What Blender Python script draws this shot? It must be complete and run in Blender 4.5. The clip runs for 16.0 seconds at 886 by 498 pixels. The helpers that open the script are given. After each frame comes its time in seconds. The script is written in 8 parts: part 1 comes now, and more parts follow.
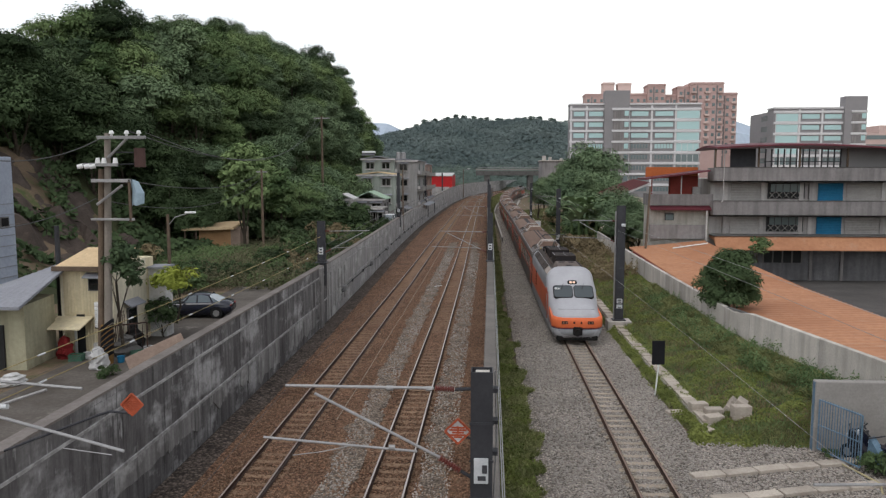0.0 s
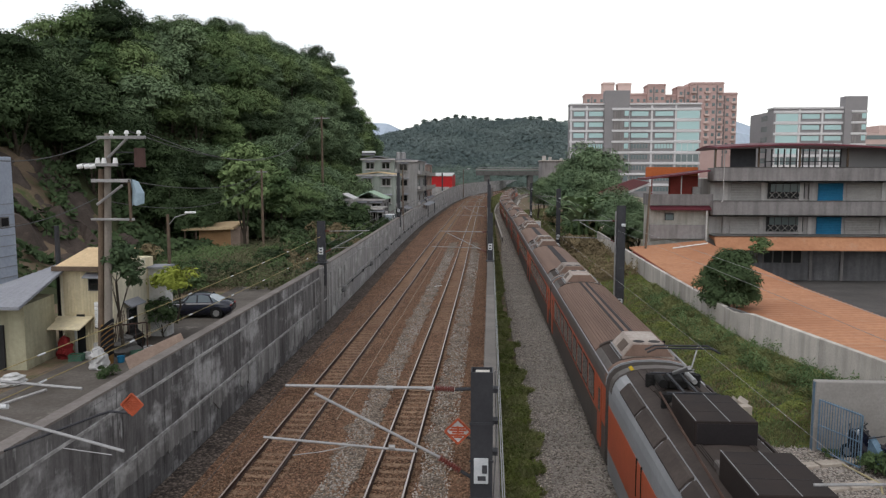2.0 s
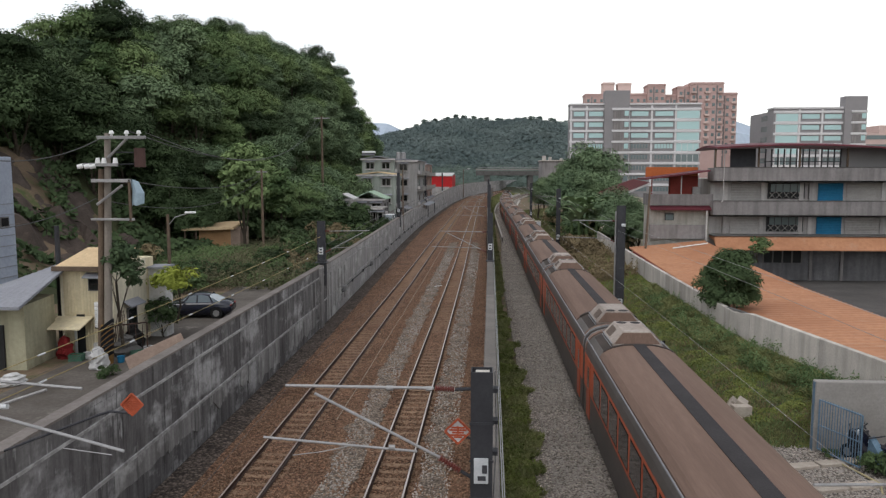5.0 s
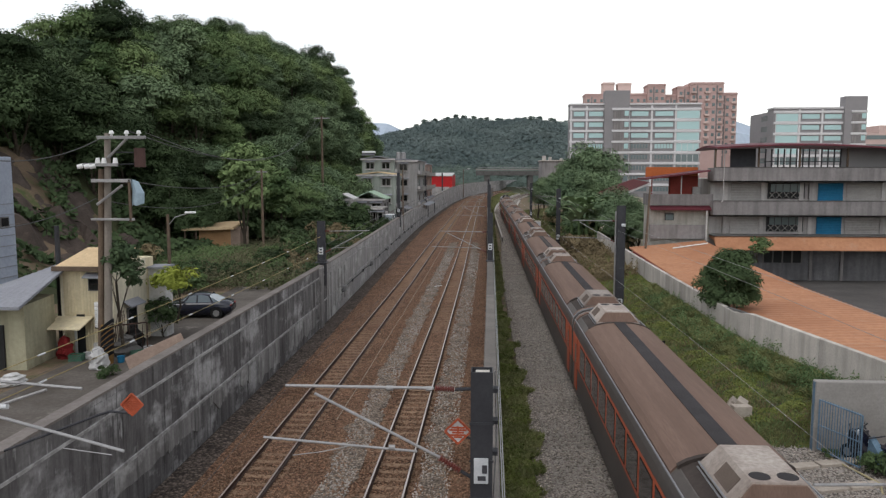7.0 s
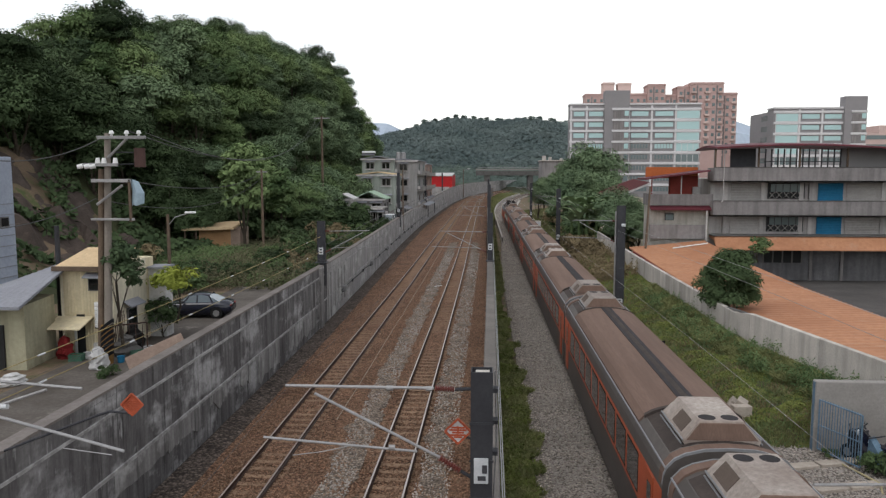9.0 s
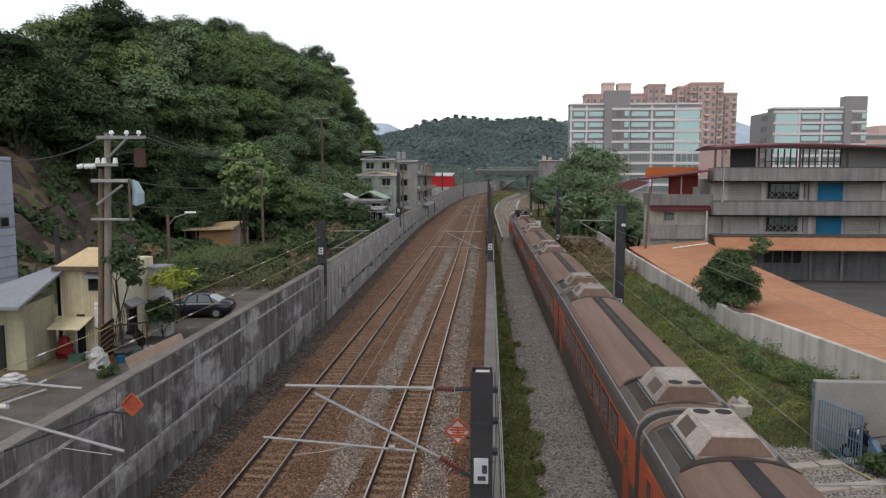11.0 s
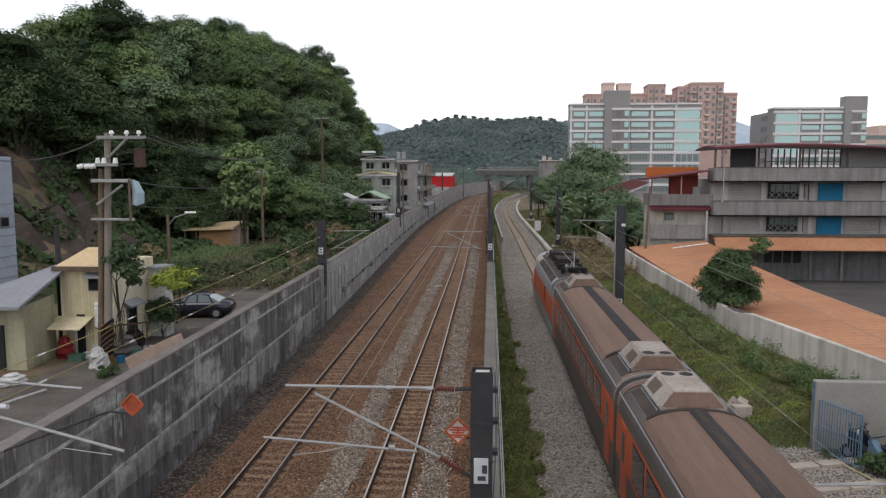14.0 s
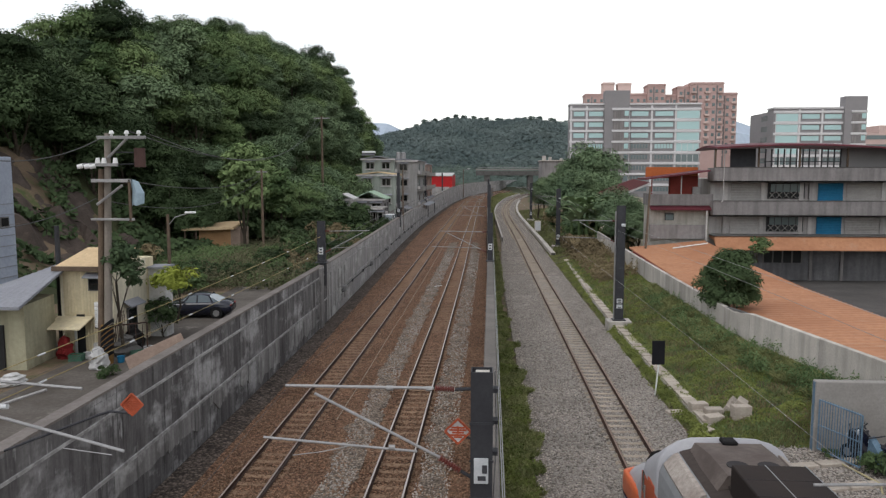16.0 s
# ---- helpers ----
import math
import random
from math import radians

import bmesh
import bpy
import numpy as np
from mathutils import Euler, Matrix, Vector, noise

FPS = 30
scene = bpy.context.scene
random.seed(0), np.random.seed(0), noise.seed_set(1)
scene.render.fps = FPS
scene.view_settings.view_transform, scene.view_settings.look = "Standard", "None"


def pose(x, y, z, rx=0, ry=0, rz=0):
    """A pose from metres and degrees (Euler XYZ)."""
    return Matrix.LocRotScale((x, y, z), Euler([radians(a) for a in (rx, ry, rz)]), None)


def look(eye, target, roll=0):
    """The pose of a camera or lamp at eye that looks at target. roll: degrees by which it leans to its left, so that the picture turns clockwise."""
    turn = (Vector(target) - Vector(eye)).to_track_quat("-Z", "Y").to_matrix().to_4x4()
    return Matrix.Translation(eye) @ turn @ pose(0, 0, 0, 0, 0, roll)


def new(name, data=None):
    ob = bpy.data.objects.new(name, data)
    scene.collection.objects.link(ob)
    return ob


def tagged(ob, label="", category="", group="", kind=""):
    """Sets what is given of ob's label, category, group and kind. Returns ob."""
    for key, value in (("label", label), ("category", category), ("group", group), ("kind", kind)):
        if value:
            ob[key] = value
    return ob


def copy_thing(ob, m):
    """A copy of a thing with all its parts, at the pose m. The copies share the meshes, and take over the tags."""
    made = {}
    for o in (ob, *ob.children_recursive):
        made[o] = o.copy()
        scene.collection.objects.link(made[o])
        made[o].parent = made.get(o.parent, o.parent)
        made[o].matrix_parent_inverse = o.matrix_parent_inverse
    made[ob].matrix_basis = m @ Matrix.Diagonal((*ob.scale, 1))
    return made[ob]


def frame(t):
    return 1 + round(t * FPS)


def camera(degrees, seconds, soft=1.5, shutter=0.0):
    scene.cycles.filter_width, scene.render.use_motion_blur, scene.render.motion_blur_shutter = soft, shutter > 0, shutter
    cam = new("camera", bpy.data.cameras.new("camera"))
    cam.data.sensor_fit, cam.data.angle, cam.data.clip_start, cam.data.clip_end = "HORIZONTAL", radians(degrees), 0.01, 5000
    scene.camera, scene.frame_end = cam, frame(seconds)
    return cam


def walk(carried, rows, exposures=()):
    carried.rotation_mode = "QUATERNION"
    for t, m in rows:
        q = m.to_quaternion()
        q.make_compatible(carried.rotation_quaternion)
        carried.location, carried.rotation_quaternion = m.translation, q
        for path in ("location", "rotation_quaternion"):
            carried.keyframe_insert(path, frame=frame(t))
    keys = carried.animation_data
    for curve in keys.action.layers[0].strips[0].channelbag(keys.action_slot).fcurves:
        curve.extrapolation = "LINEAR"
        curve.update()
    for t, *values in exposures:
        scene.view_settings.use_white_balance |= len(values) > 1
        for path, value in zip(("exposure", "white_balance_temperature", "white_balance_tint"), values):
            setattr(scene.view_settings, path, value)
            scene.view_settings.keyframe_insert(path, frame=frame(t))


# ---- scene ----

cam = camera(62.2, 16.0, soft=1.3)
EYE = pose(0, 0, 9.6, 84.08, 0, 3.66)
walk(cam, [(0, EYE), (16, EYE)])

# ---- light: bright overcast afternoon ----
world = bpy.data.worlds.new("world")
scene.world = world
world.use_nodes = True
wn, wl = world.node_tree.nodes, world.node_tree.links
sky = wn.new("ShaderNodeTexSky")
sky.sky_type, sky.sun_disc = "NISHITA", False
sky.sun_elevation, sky.sun_rotation = radians(60), radians(205)
sky.dust_density, sky.air_density, sky.ozone_density = 1.2, 1.3, 1.0
pale = wn.new("ShaderNodeHueSaturation")
pale.inputs["Saturation"].default_value = 0.19
pale.inputs["Value"].default_value = 1.85
wl.new(sky.outputs[0], pale.inputs["Color"])
wl.new(pale.outputs[0], wn["Background"].inputs["Color"])
wn["Background"].inputs["Strength"].default_value = 0.12
sun = new("sun", bpy.data.lights.new("sun", "SUN"))
sun.data.energy, sun.data.angle, sun.data.color = 0.35, radians(25), (1.0, 0.975, 0.94)
sun.matrix_world = look((-30, -60, 120), (0, 0, 0))
scene.view_settings.exposure = 0.0


# ---- materials ----
def mat(name, c1, c2=None, rough=0.85, metal=0.0, scale=1.0, fine=18.0, bump=0.25, c3=None, local=False, vary=0.12, streak=0.0, spec=0.12,
        flat=(1, 1, 1), stain=0.45, cells=0.0):
    """Two colours mixed at a coarse scale, a fine grain, optional stains or streaks of a third colour, and relief."""
    m = bpy.data.materials.new(name)
    m.use_nodes = True
    n, l = m.node_tree.nodes, m.node_tree.links
    p = n["Principled BSDF"]
    p.inputs["Roughness"].default_value, p.inputs["Metallic"].default_value = rough, metal
    p.inputs["Specular IOR Level"].default_value = spec
    c2 = c2 or tuple(v * 0.7 for v in c1)
    co = n.new("ShaderNodeTexCoord").outputs["Object"] if local else n.new("ShaderNodeNewGeometry").outputs["Position"]
    mp = n.new("ShaderNodeMapping")
    mp.inputs["Scale"].default_value = flat
    l.new(co, mp.inputs[0])

    def noisy(s, detail=4.0, rg=0.6):
        t = n.new("ShaderNodeTexNoise")
        t.inputs["Scale"].default_value, t.inputs["Detail"].default_value, t.inputs["Roughness"].default_value = s, detail, rg
        l.new(mp.outputs[0], t.inputs["Vector"])
        return t.outputs["Fac"]

    def ramp(src, a, b):
        r = n.new("ShaderNodeMapRange")
        r.inputs[1].default_value, r.inputs[2].default_value = a, b
        l.new(src, r.inputs[0])
        return r.outputs[0]

    def mix(f, a, b, mode="MIX"):
        x = n.new("ShaderNodeMix")
        x.data_type, x.blend_type = "RGBA", mode
        if isinstance(f, float):
            x.inputs[0].default_value = f
        else:
            l.new(f, x.inputs[0])
        for sock, v in ((x.inputs[6], a), (x.inputs[7], b)):
            if isinstance(v, tuple):
                sock.default_value = (*v, 1)
            else:
                l.new(v, sock)
        return x.outputs[2]

    col = mix(ramp(noisy(scale), 0.35, 0.65), c1, c2)
    g = ramp(noisy(fine, 3.0, 0.7), 0.3, 0.7)
    dark = tuple(v * (1 - 2.2 * vary) for v in c2)
    gm = n.new("ShaderNodeMath")
    gm.operation = "MULTIPLY"
    gm.inputs[1].default_value = 0.55
    l.new(g, gm.inputs[0])
    col = mix(gm.outputs[0], col, dark)
    if c3:
        col = mix(ramp(noisy(scale * 2.3, 5.0, 0.7), 1 - stain, 1 - stain + 0.16), col, c3)
    cell_h = None
    if cells:
        vo = n.new("ShaderNodeTexVoronoi")
        vo.inputs["Scale"].default_value = cells
        l.new(mp.outputs[0], vo.inputs["Vector"])
        cv = n.new("ShaderNodeSeparateColor")
        l.new(vo.outputs["Color"], cv.inputs[0])
        rv = n.new("ShaderNodeMapRange")
        rv.inputs[3].default_value, rv.inputs[4].default_value = 0.45, 1.5
        l.new(cv.outputs[0], rv.inputs[0])
        gap = ramp(vo.outputs["Distance"], 0.62, 0.3)
        gv = n.new("ShaderNodeMath")
        gv.operation = "MULTIPLY"
        l.new(rv.outputs[0], gv.inputs[0])
        gm2 = n.new("ShaderNodeMapRange")
        gm2.inputs[3].default_value, gm2.inputs[4].default_value = 0.45, 1.0
        l.new(gap, gm2.inputs[0])
        l.new(gm2.outputs[0], gv.inputs[1])
        hv = n.new("ShaderNodeHueSaturation")
        l.new(gv.outputs[0], hv.inputs["Value"])
        l.new(col, hv.inputs["Color"])
        col, cell_h = hv.outputs[0], gap
    if streak:
        sm = n.new("ShaderNodeMapping")
        sm.inputs["Scale"].default_value = (1.5, 1.5, 0.14)
        l.new(co, sm.inputs[0])
        t = n.new("ShaderNodeTexNoise")
        t.inputs["Scale"].default_value, t.inputs["Detail"].default_value = 1.3, 5.0
        l.new(sm.outputs[0], t.inputs["Vector"])
        s = n.new("ShaderNodeMath")
        s.operation = "MULTIPLY"
        s.inputs[1].default_value = streak
        l.new(ramp(t.outputs["Fac"], 0.42, 0.62), s.inputs[0])
        col = mix(s.outputs[0], col, tuple(v * 0.25 for v in c2))
    info = n.new("ShaderNodeObjectInfo")
    v = n.new("ShaderNodeMapRange")
    v.inputs[3].default_value, v.inputs[4].default_value = 1 - vary, 1 + vary
    l.new(info.outputs["Random"], v.inputs[0])
    hs = n.new("ShaderNodeHueSaturation")
    l.new(v.outputs[0], hs.inputs["Value"])
    l.new(col, hs.inputs["Color"])
    l.new(hs.outputs[0], p.inputs["Base Color"])
    if bump:
        b = n.new("ShaderNodeBump")
        b.inputs["Strength"].default_value, b.inputs["Distance"].default_value = bump, 0.03
        l.new(cell_h if cell_h is not None else noisy(fine * 1.5, 3.0, 0.7), b.inputs["Height"])
        l.new(b.outputs[0], p.inputs["Normal"])
    return m


def leaf_mat(name, c1, c2, rough=0.6, patchy=0.22):
    m = bpy.data.materials.new(name)
    m.use_nodes = True
    n, l = m.node_tree.nodes, m.node_tree.links
    p = n["Principled BSDF"]
    p.inputs["Roughness"].default_value, p.inputs["Specular IOR Level"].default_value = 0.8, 0.06
    geo, info = n.new("ShaderNodeNewGeometry"), n.new("ShaderNodeObjectInfo")
    t = n.new("ShaderNodeTexNoise")
    t.inputs["Scale"].default_value = patchy
    l.new(geo.outputs["Position"], t.inputs["Vector"])
    s = n.new("ShaderNodeMath")
    s.operation = "MULTIPLY_ADD"
    s.inputs[1].default_value = 1.7
    half = n.new("ShaderNodeMath")
    half.operation = "MULTIPLY_ADD"
    half.inputs[1].default_value, half.inputs[2].default_value = 0.5, 0.25
    l.new(geo.outputs["Random Per Island"], half.inputs[0])
    l.new(info.outputs["Random"], s.inputs[0])
    l.new(half.outputs[0], s.inputs[2])
    s2 = n.new("ShaderNodeMath")
    s2.operation = "MULTIPLY_ADD"
    s2.inputs[1].default_value = 0.26
    l.new(s.outputs[0], s2.inputs[0])
    l.new(t.outputs["Fac"], s2.inputs[2])
    r = n.new("ShaderNodeMapRange")
    r.inputs[1].default_value, r.inputs[2].default_value = 0.45, 1.15
    l.new(s2.outputs[0], r.inputs[0])
    x = n.new("ShaderNodeMix")
    x.data_type = "RGBA"
    x.inputs[6].default_value, x.inputs[7].default_value = (*c1, 1), (*c2, 1)
    l.new(r.outputs[0], x.inputs[0])
    l.new(x.outputs[2], p.inputs["Base Color"])
    return m


def glass_mat(name, c, rough=0.08):
    m = bpy.data.materials.new(name)
    m.use_nodes = True
    p = m.node_tree.nodes["Principled BSDF"]
    p.inputs["Base Color"].default_value, p.inputs["Roughness"].default_value = (*c, 1), rough
    p.inputs["Specular IOR Level"].default_value = 0.6
    return m


def lit_mat(name, c, strength):
    m = bpy.data.materials.new(name)
    m.use_nodes = True
    p = m.node_tree.nodes["Principled BSDF"]
    p.inputs["Base Color"].default_value = (*c, 1)
    p.inputs["Emission Color"].default_value, p.inputs["Emission Strength"].default_value = (*c, 1), strength
    return m


CONCRETE = mat("old_concrete", (0.36, 0.345, 0.34), (0.14, 0.135, 0.133), scale=0.55, fine=4, c3=(0.52, 0.51, 0.50), stain=0.40, streak=0.55, flat=(1, 1, 0.55))
CONCRETE_MID = mat("grey_concrete", (0.31, 0.29, 0.27), (0.24, 0.225, 0.21), scale=0.8, fine=12, c3=(0.18, 0.165, 0.15), stain=0.33)
CONCRETE_PALE = mat("pale_concrete", (0.56, 0.52, 0.475), (0.45, 0.415, 0.375), scale=0.6, fine=14, streak=0.3)


def weathered(name, dark, mid_c, pale):
    """Old retaining wall: upright run-off stains, pale lime blotches, soft dirt."""
    m = bpy.data.materials.new(name)
    m.use_nodes = True
    n, l = m.node_tree.nodes, m.node_tree.links
    p = n["Principled BSDF"]
    p.inputs["Roughness"].default_value, p.inputs["Specular IOR Level"].default_value = 0.95, 0.08
    co = n.new("ShaderNodeNewGeometry").outputs["Position"]

    def field(scale, s, a, b, detail=5.0):
        mp = n.new("ShaderNodeMapping")
        mp.inputs["Scale"].default_value = scale
        l.new(co, mp.inputs[0])
        t = n.new("ShaderNodeTexNoise")
        t.inputs["Scale"].default_value, t.inputs["Detail"].default_value, t.inputs["Roughness"].default_value = s, detail, 0.62
        l.new(mp.outputs[0], t.inputs["Vector"])
        r = n.new("ShaderNodeMapRange")
        r.inputs[1].default_value, r.inputs[2].default_value = a, b
        l.new(t.outputs["Fac"], r.inputs[0])
        return r.outputs[0], t.outputs["Fac"]

    def mix(f, a, b):
        x = n.new("ShaderNodeMix")
        x.data_type = "RGBA"
        l.new(f, x.inputs[0])
        for sock, v in ((x.inputs[6], a), (x.inputs[7], b)):
            if isinstance(v, tuple):
                sock.default_value = (*v, 1)
            else:
                l.new(v, sock)
        return x.outputs[2]

    col = mix(field((1, 2.2, 0.22), 0.9, 0.38, 0.62)[0], dark, mid_c)
    col = mix(field((1, 0.5, 0.75), 0.9, 0.51, 0.64)[0], col, pale)
    col = mix(field((1, 5.0, 0.35), 1.0, 0.56, 0.70)[0], col, tuple(v * 0.55 for v in dark))
    col = mix(field((1, 4.0, 0.6), 1.2, 0.63, 0.72)[0], col, pale)
    grain, fac = field((1, 1, 1), 7.0, 0.35, 0.75)
    gm = n.new("ShaderNodeMath")
    gm.operation = "MULTIPLY"
    gm.inputs[1].default_value = 0.4
    l.new(grain, gm.inputs[0])
    col = mix(gm.outputs[0], col, tuple(v * 0.6 for v in dark))
    l.new(col, p.inputs["Base Color"])
    b = n.new("ShaderNodeBump")
    b.inputs["Strength"].default_value, b.inputs["Distance"].default_value = 0.4, 0.03
    l.new(fac, b.inputs["Height"])
    l.new(b.outputs[0], p.inputs["Normal"])
    return m


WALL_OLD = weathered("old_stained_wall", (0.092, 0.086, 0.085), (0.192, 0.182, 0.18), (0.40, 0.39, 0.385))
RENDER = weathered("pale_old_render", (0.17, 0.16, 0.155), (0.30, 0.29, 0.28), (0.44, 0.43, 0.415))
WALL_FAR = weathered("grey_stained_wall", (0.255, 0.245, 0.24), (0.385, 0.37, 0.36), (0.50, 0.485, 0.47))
CONCRETE_TOP = mat("weathered_narrow_wall", (0.18, 0.162, 0.148), (0.125, 0.114, 0.105), scale=0.8, fine=12, c3=(0.10, 0.09, 0.083), stain=0.36)
CONCRETE_DARK = mat("dark_concrete", (0.16, 0.15, 0.145), (0.10, 0.095, 0.09), scale=0.7, fine=12)
PAVING = mat("grey_paving", (0.175, 0.155, 0.138), (0.085, 0.073, 0.063), scale=0.35, fine=8, c3=(0.24, 0.215, 0.19), stain=0.38)
YARD_PAVING = mat("dark_yard_paving", (0.12, 0.11, 0.105), (0.08, 0.075, 0.072), scale=0.3, fine=8, c3=(0.16, 0.15, 0.14), stain=0.34)
BALLAST_MIX = mat("mixed_ballast", (0.33, 0.275, 0.225), (0.24, 0.185, 0.145), scale=0.9, fine=16, bump=1.0, vary=0.05, cells=13)
BALLAST_BROWN = mat("rusty_ballast", (0.366, 0.210, 0.129), (0.233, 0.129, 0.083), scale=0.5, fine=14, bump=1.0, vary=0.12, c3=(0.318, 0.239, 0.175), stain=0.40, cells=13)
BALLAST_GREY = mat("grey_ballast", (0.448, 0.392, 0.342), (0.336, 0.291, 0.252), scale=0.8, fine=16, bump=1.0, vary=0.12, cells=12)
STONE = mat("ballast_stone", (0.515, 0.470, 0.426), (0.314, 0.280, 0.252), scale=7, fine=30, vary=0.2)
STONE_BROWN = mat("rusty_stone", (0.329, 0.212, 0.143), (0.138, 0.085, 0.058), scale=7, fine=30, vary=0.2)
SLEEPER = mat("concrete_sleeper", (0.40, 0.335, 0.265), (0.30, 0.25, 0.20), scale=1.5, fine=20)
SLEEPER_BROWN = mat("rusty_sleeper", (0.29, 0.19, 0.125), (0.21, 0.135, 0.09), scale=1.5, fine=20)
RAIL = mat("rusty_rail", (0.085, 0.05, 0.037), (0.055, 0.033, 0.026), rough=0.7, scale=2, fine=30)
RAIL_RUST = mat("rusty_rail_head", (0.30, 0.22, 0.18), (0.22, 0.155, 0.125), rough=0.6, scale=1, fine=20, bump=0)
RAIL_DULL = mat("dull_rail_head", (0.38, 0.315, 0.285), (0.29, 0.235, 0.21), rough=0.5, metal=0.2, scale=1, fine=20, bump=0)
RAIL_TOP = mat("worn_rail_head", (0.55, 0.49, 0.46), (0.44, 0.39, 0.365), rough=0.4, metal=0.4, scale=1, fine=20, bump=0)
FLOOR = mat("forest_floor", (0.06, 0.065, 0.03), (0.04, 0.045, 0.022), scale=0.3, fine=3, bump=0.8, c3=(0.09, 0.07, 0.045), stain=0.3)
# Distance haze is mixed into this slope colour to match its leaves.
FAR_SLOPE = mat("hazed_distant_slope", (0.10, 0.13, 0.12), (0.08, 0.105, 0.096), scale=0.03, fine=0.4, bump=0.3)
SOIL = mat("soil", (0.20, 0.145, 0.10), (0.13, 0.095, 0.065), scale=0.25, fine=5, bump=0.8, c3=(0.07, 0.09, 0.035), stain=0.5)
EARTH = mat("grassy_earth", (0.085, 0.095, 0.035), (0.075, 0.06, 0.035), scale=0.5, fine=8, bump=0.8, c3=(0.18, 0.12, 0.08), stain=0.42)
CLIFF = mat("bare_cliff_soil", (0.105, 0.082, 0.07), (0.068, 0.053, 0.045), scale=0.8, fine=5, bump=1.0, c3=(0.14, 0.115, 0.10), stain=0.33)
STEEL_DARK = mat("dark_painted_steel", (0.055, 0.055, 0.06), (0.04, 0.04, 0.045), rough=0.55, scale=1.5, fine=20, bump=0.05)
STEEL_GREY = mat("galvanised_steel", (0.36, 0.35, 0.345), (0.27, 0.265, 0.265), rough=0.5, metal=0.4, scale=2, fine=20, bump=0.05)
WHITE = mat("white_paint", (0.75, 0.75, 0.74), (0.66, 0.66, 0.65), rough=0.6, scale=1, fine=12, bump=0.05, vary=0.05)
BLACK = mat("black_paint", (0.015, 0.015, 0.017), (0.01, 0.01, 0.012), rough=0.7, bump=0.05)
PORCELAIN = mat("brown_porcelain", (0.17, 0.05, 0.04), (0.12, 0.04, 0.035), rough=0.3, bump=0)
ORANGE_SIGN = mat("orange_sign_paint", (0.50, 0.12, 0.06), (0.40, 0.095, 0.05), rough=0.6, scale=6, fine=30)
LEAF_DARK = leaf_mat("dark_leaves", (0.034, 0.055, 0.03), (0.12, 0.165, 0.082), patchy=0.35)
LEAF_MID = leaf_mat("green_leaves", (0.036, 0.060, 0.026), (0.120, 0.168, 0.072))
LEAF_YELLOW = leaf_mat("yellow_green_leaves", (0.13, 0.17, 0.03), (0.30, 0.33, 0.06))
# Haze is put into these three greens, paler and bluer farther off.
LEAF_FAR = leaf_mat("hazed_distant_leaves", (0.088, 0.116, 0.115), (0.158, 0.186, 0.178), patchy=0.028)
LEAF_FOOT = leaf_mat("hazed_hill_foot_leaves", (0.072, 0.104, 0.094), (0.14, 0.175, 0.152), patchy=0.05)
LEAF_BEYOND = leaf_mat("faintly_hazed_leaves", (0.05, 0.075, 0.056), (0.115, 0.155, 0.11), patchy=0.05)
GRASS = leaf_mat("grass_blades", (0.072, 0.080, 0.036), (0.24, 0.25, 0.108), patchy=0.9)
COVER = leaf_mat("ground_cover_leaves", (0.054, 0.072, 0.022), (0.215, 0.24, 0.07), patchy=0.7)
# This deep green also stands for the shade on the near slope.
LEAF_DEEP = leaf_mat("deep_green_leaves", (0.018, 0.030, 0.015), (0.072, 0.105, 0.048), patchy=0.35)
# Greyish green with distance haze mixed in.
LEAF_HAZE = leaf_mat("hazed_greyish_leaves", (0.06, 0.095, 0.056), (0.185, 0.25, 0.135), patchy=0.4)
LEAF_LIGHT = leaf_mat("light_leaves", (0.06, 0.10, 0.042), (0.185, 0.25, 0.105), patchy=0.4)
GRASS_DRY = leaf_mat("dry_weeds", (0.13, 0.10, 0.06), (0.24, 0.19, 0.11))
DRY_SCRUB = leaf_mat("dull_scrub", (0.07, 0.066, 0.04), (0.155, 0.15, 0.085), patchy=0.6)
BARK = mat("bark", (0.075, 0.06, 0.045), (0.05, 0.04, 0.03), scale=3, fine=20, bump=0.8)
TIMBER = mat("weathered_timber", (0.17, 0.125, 0.09), (0.11, 0.08, 0.06), scale=2, fine=20, bump=0.4)


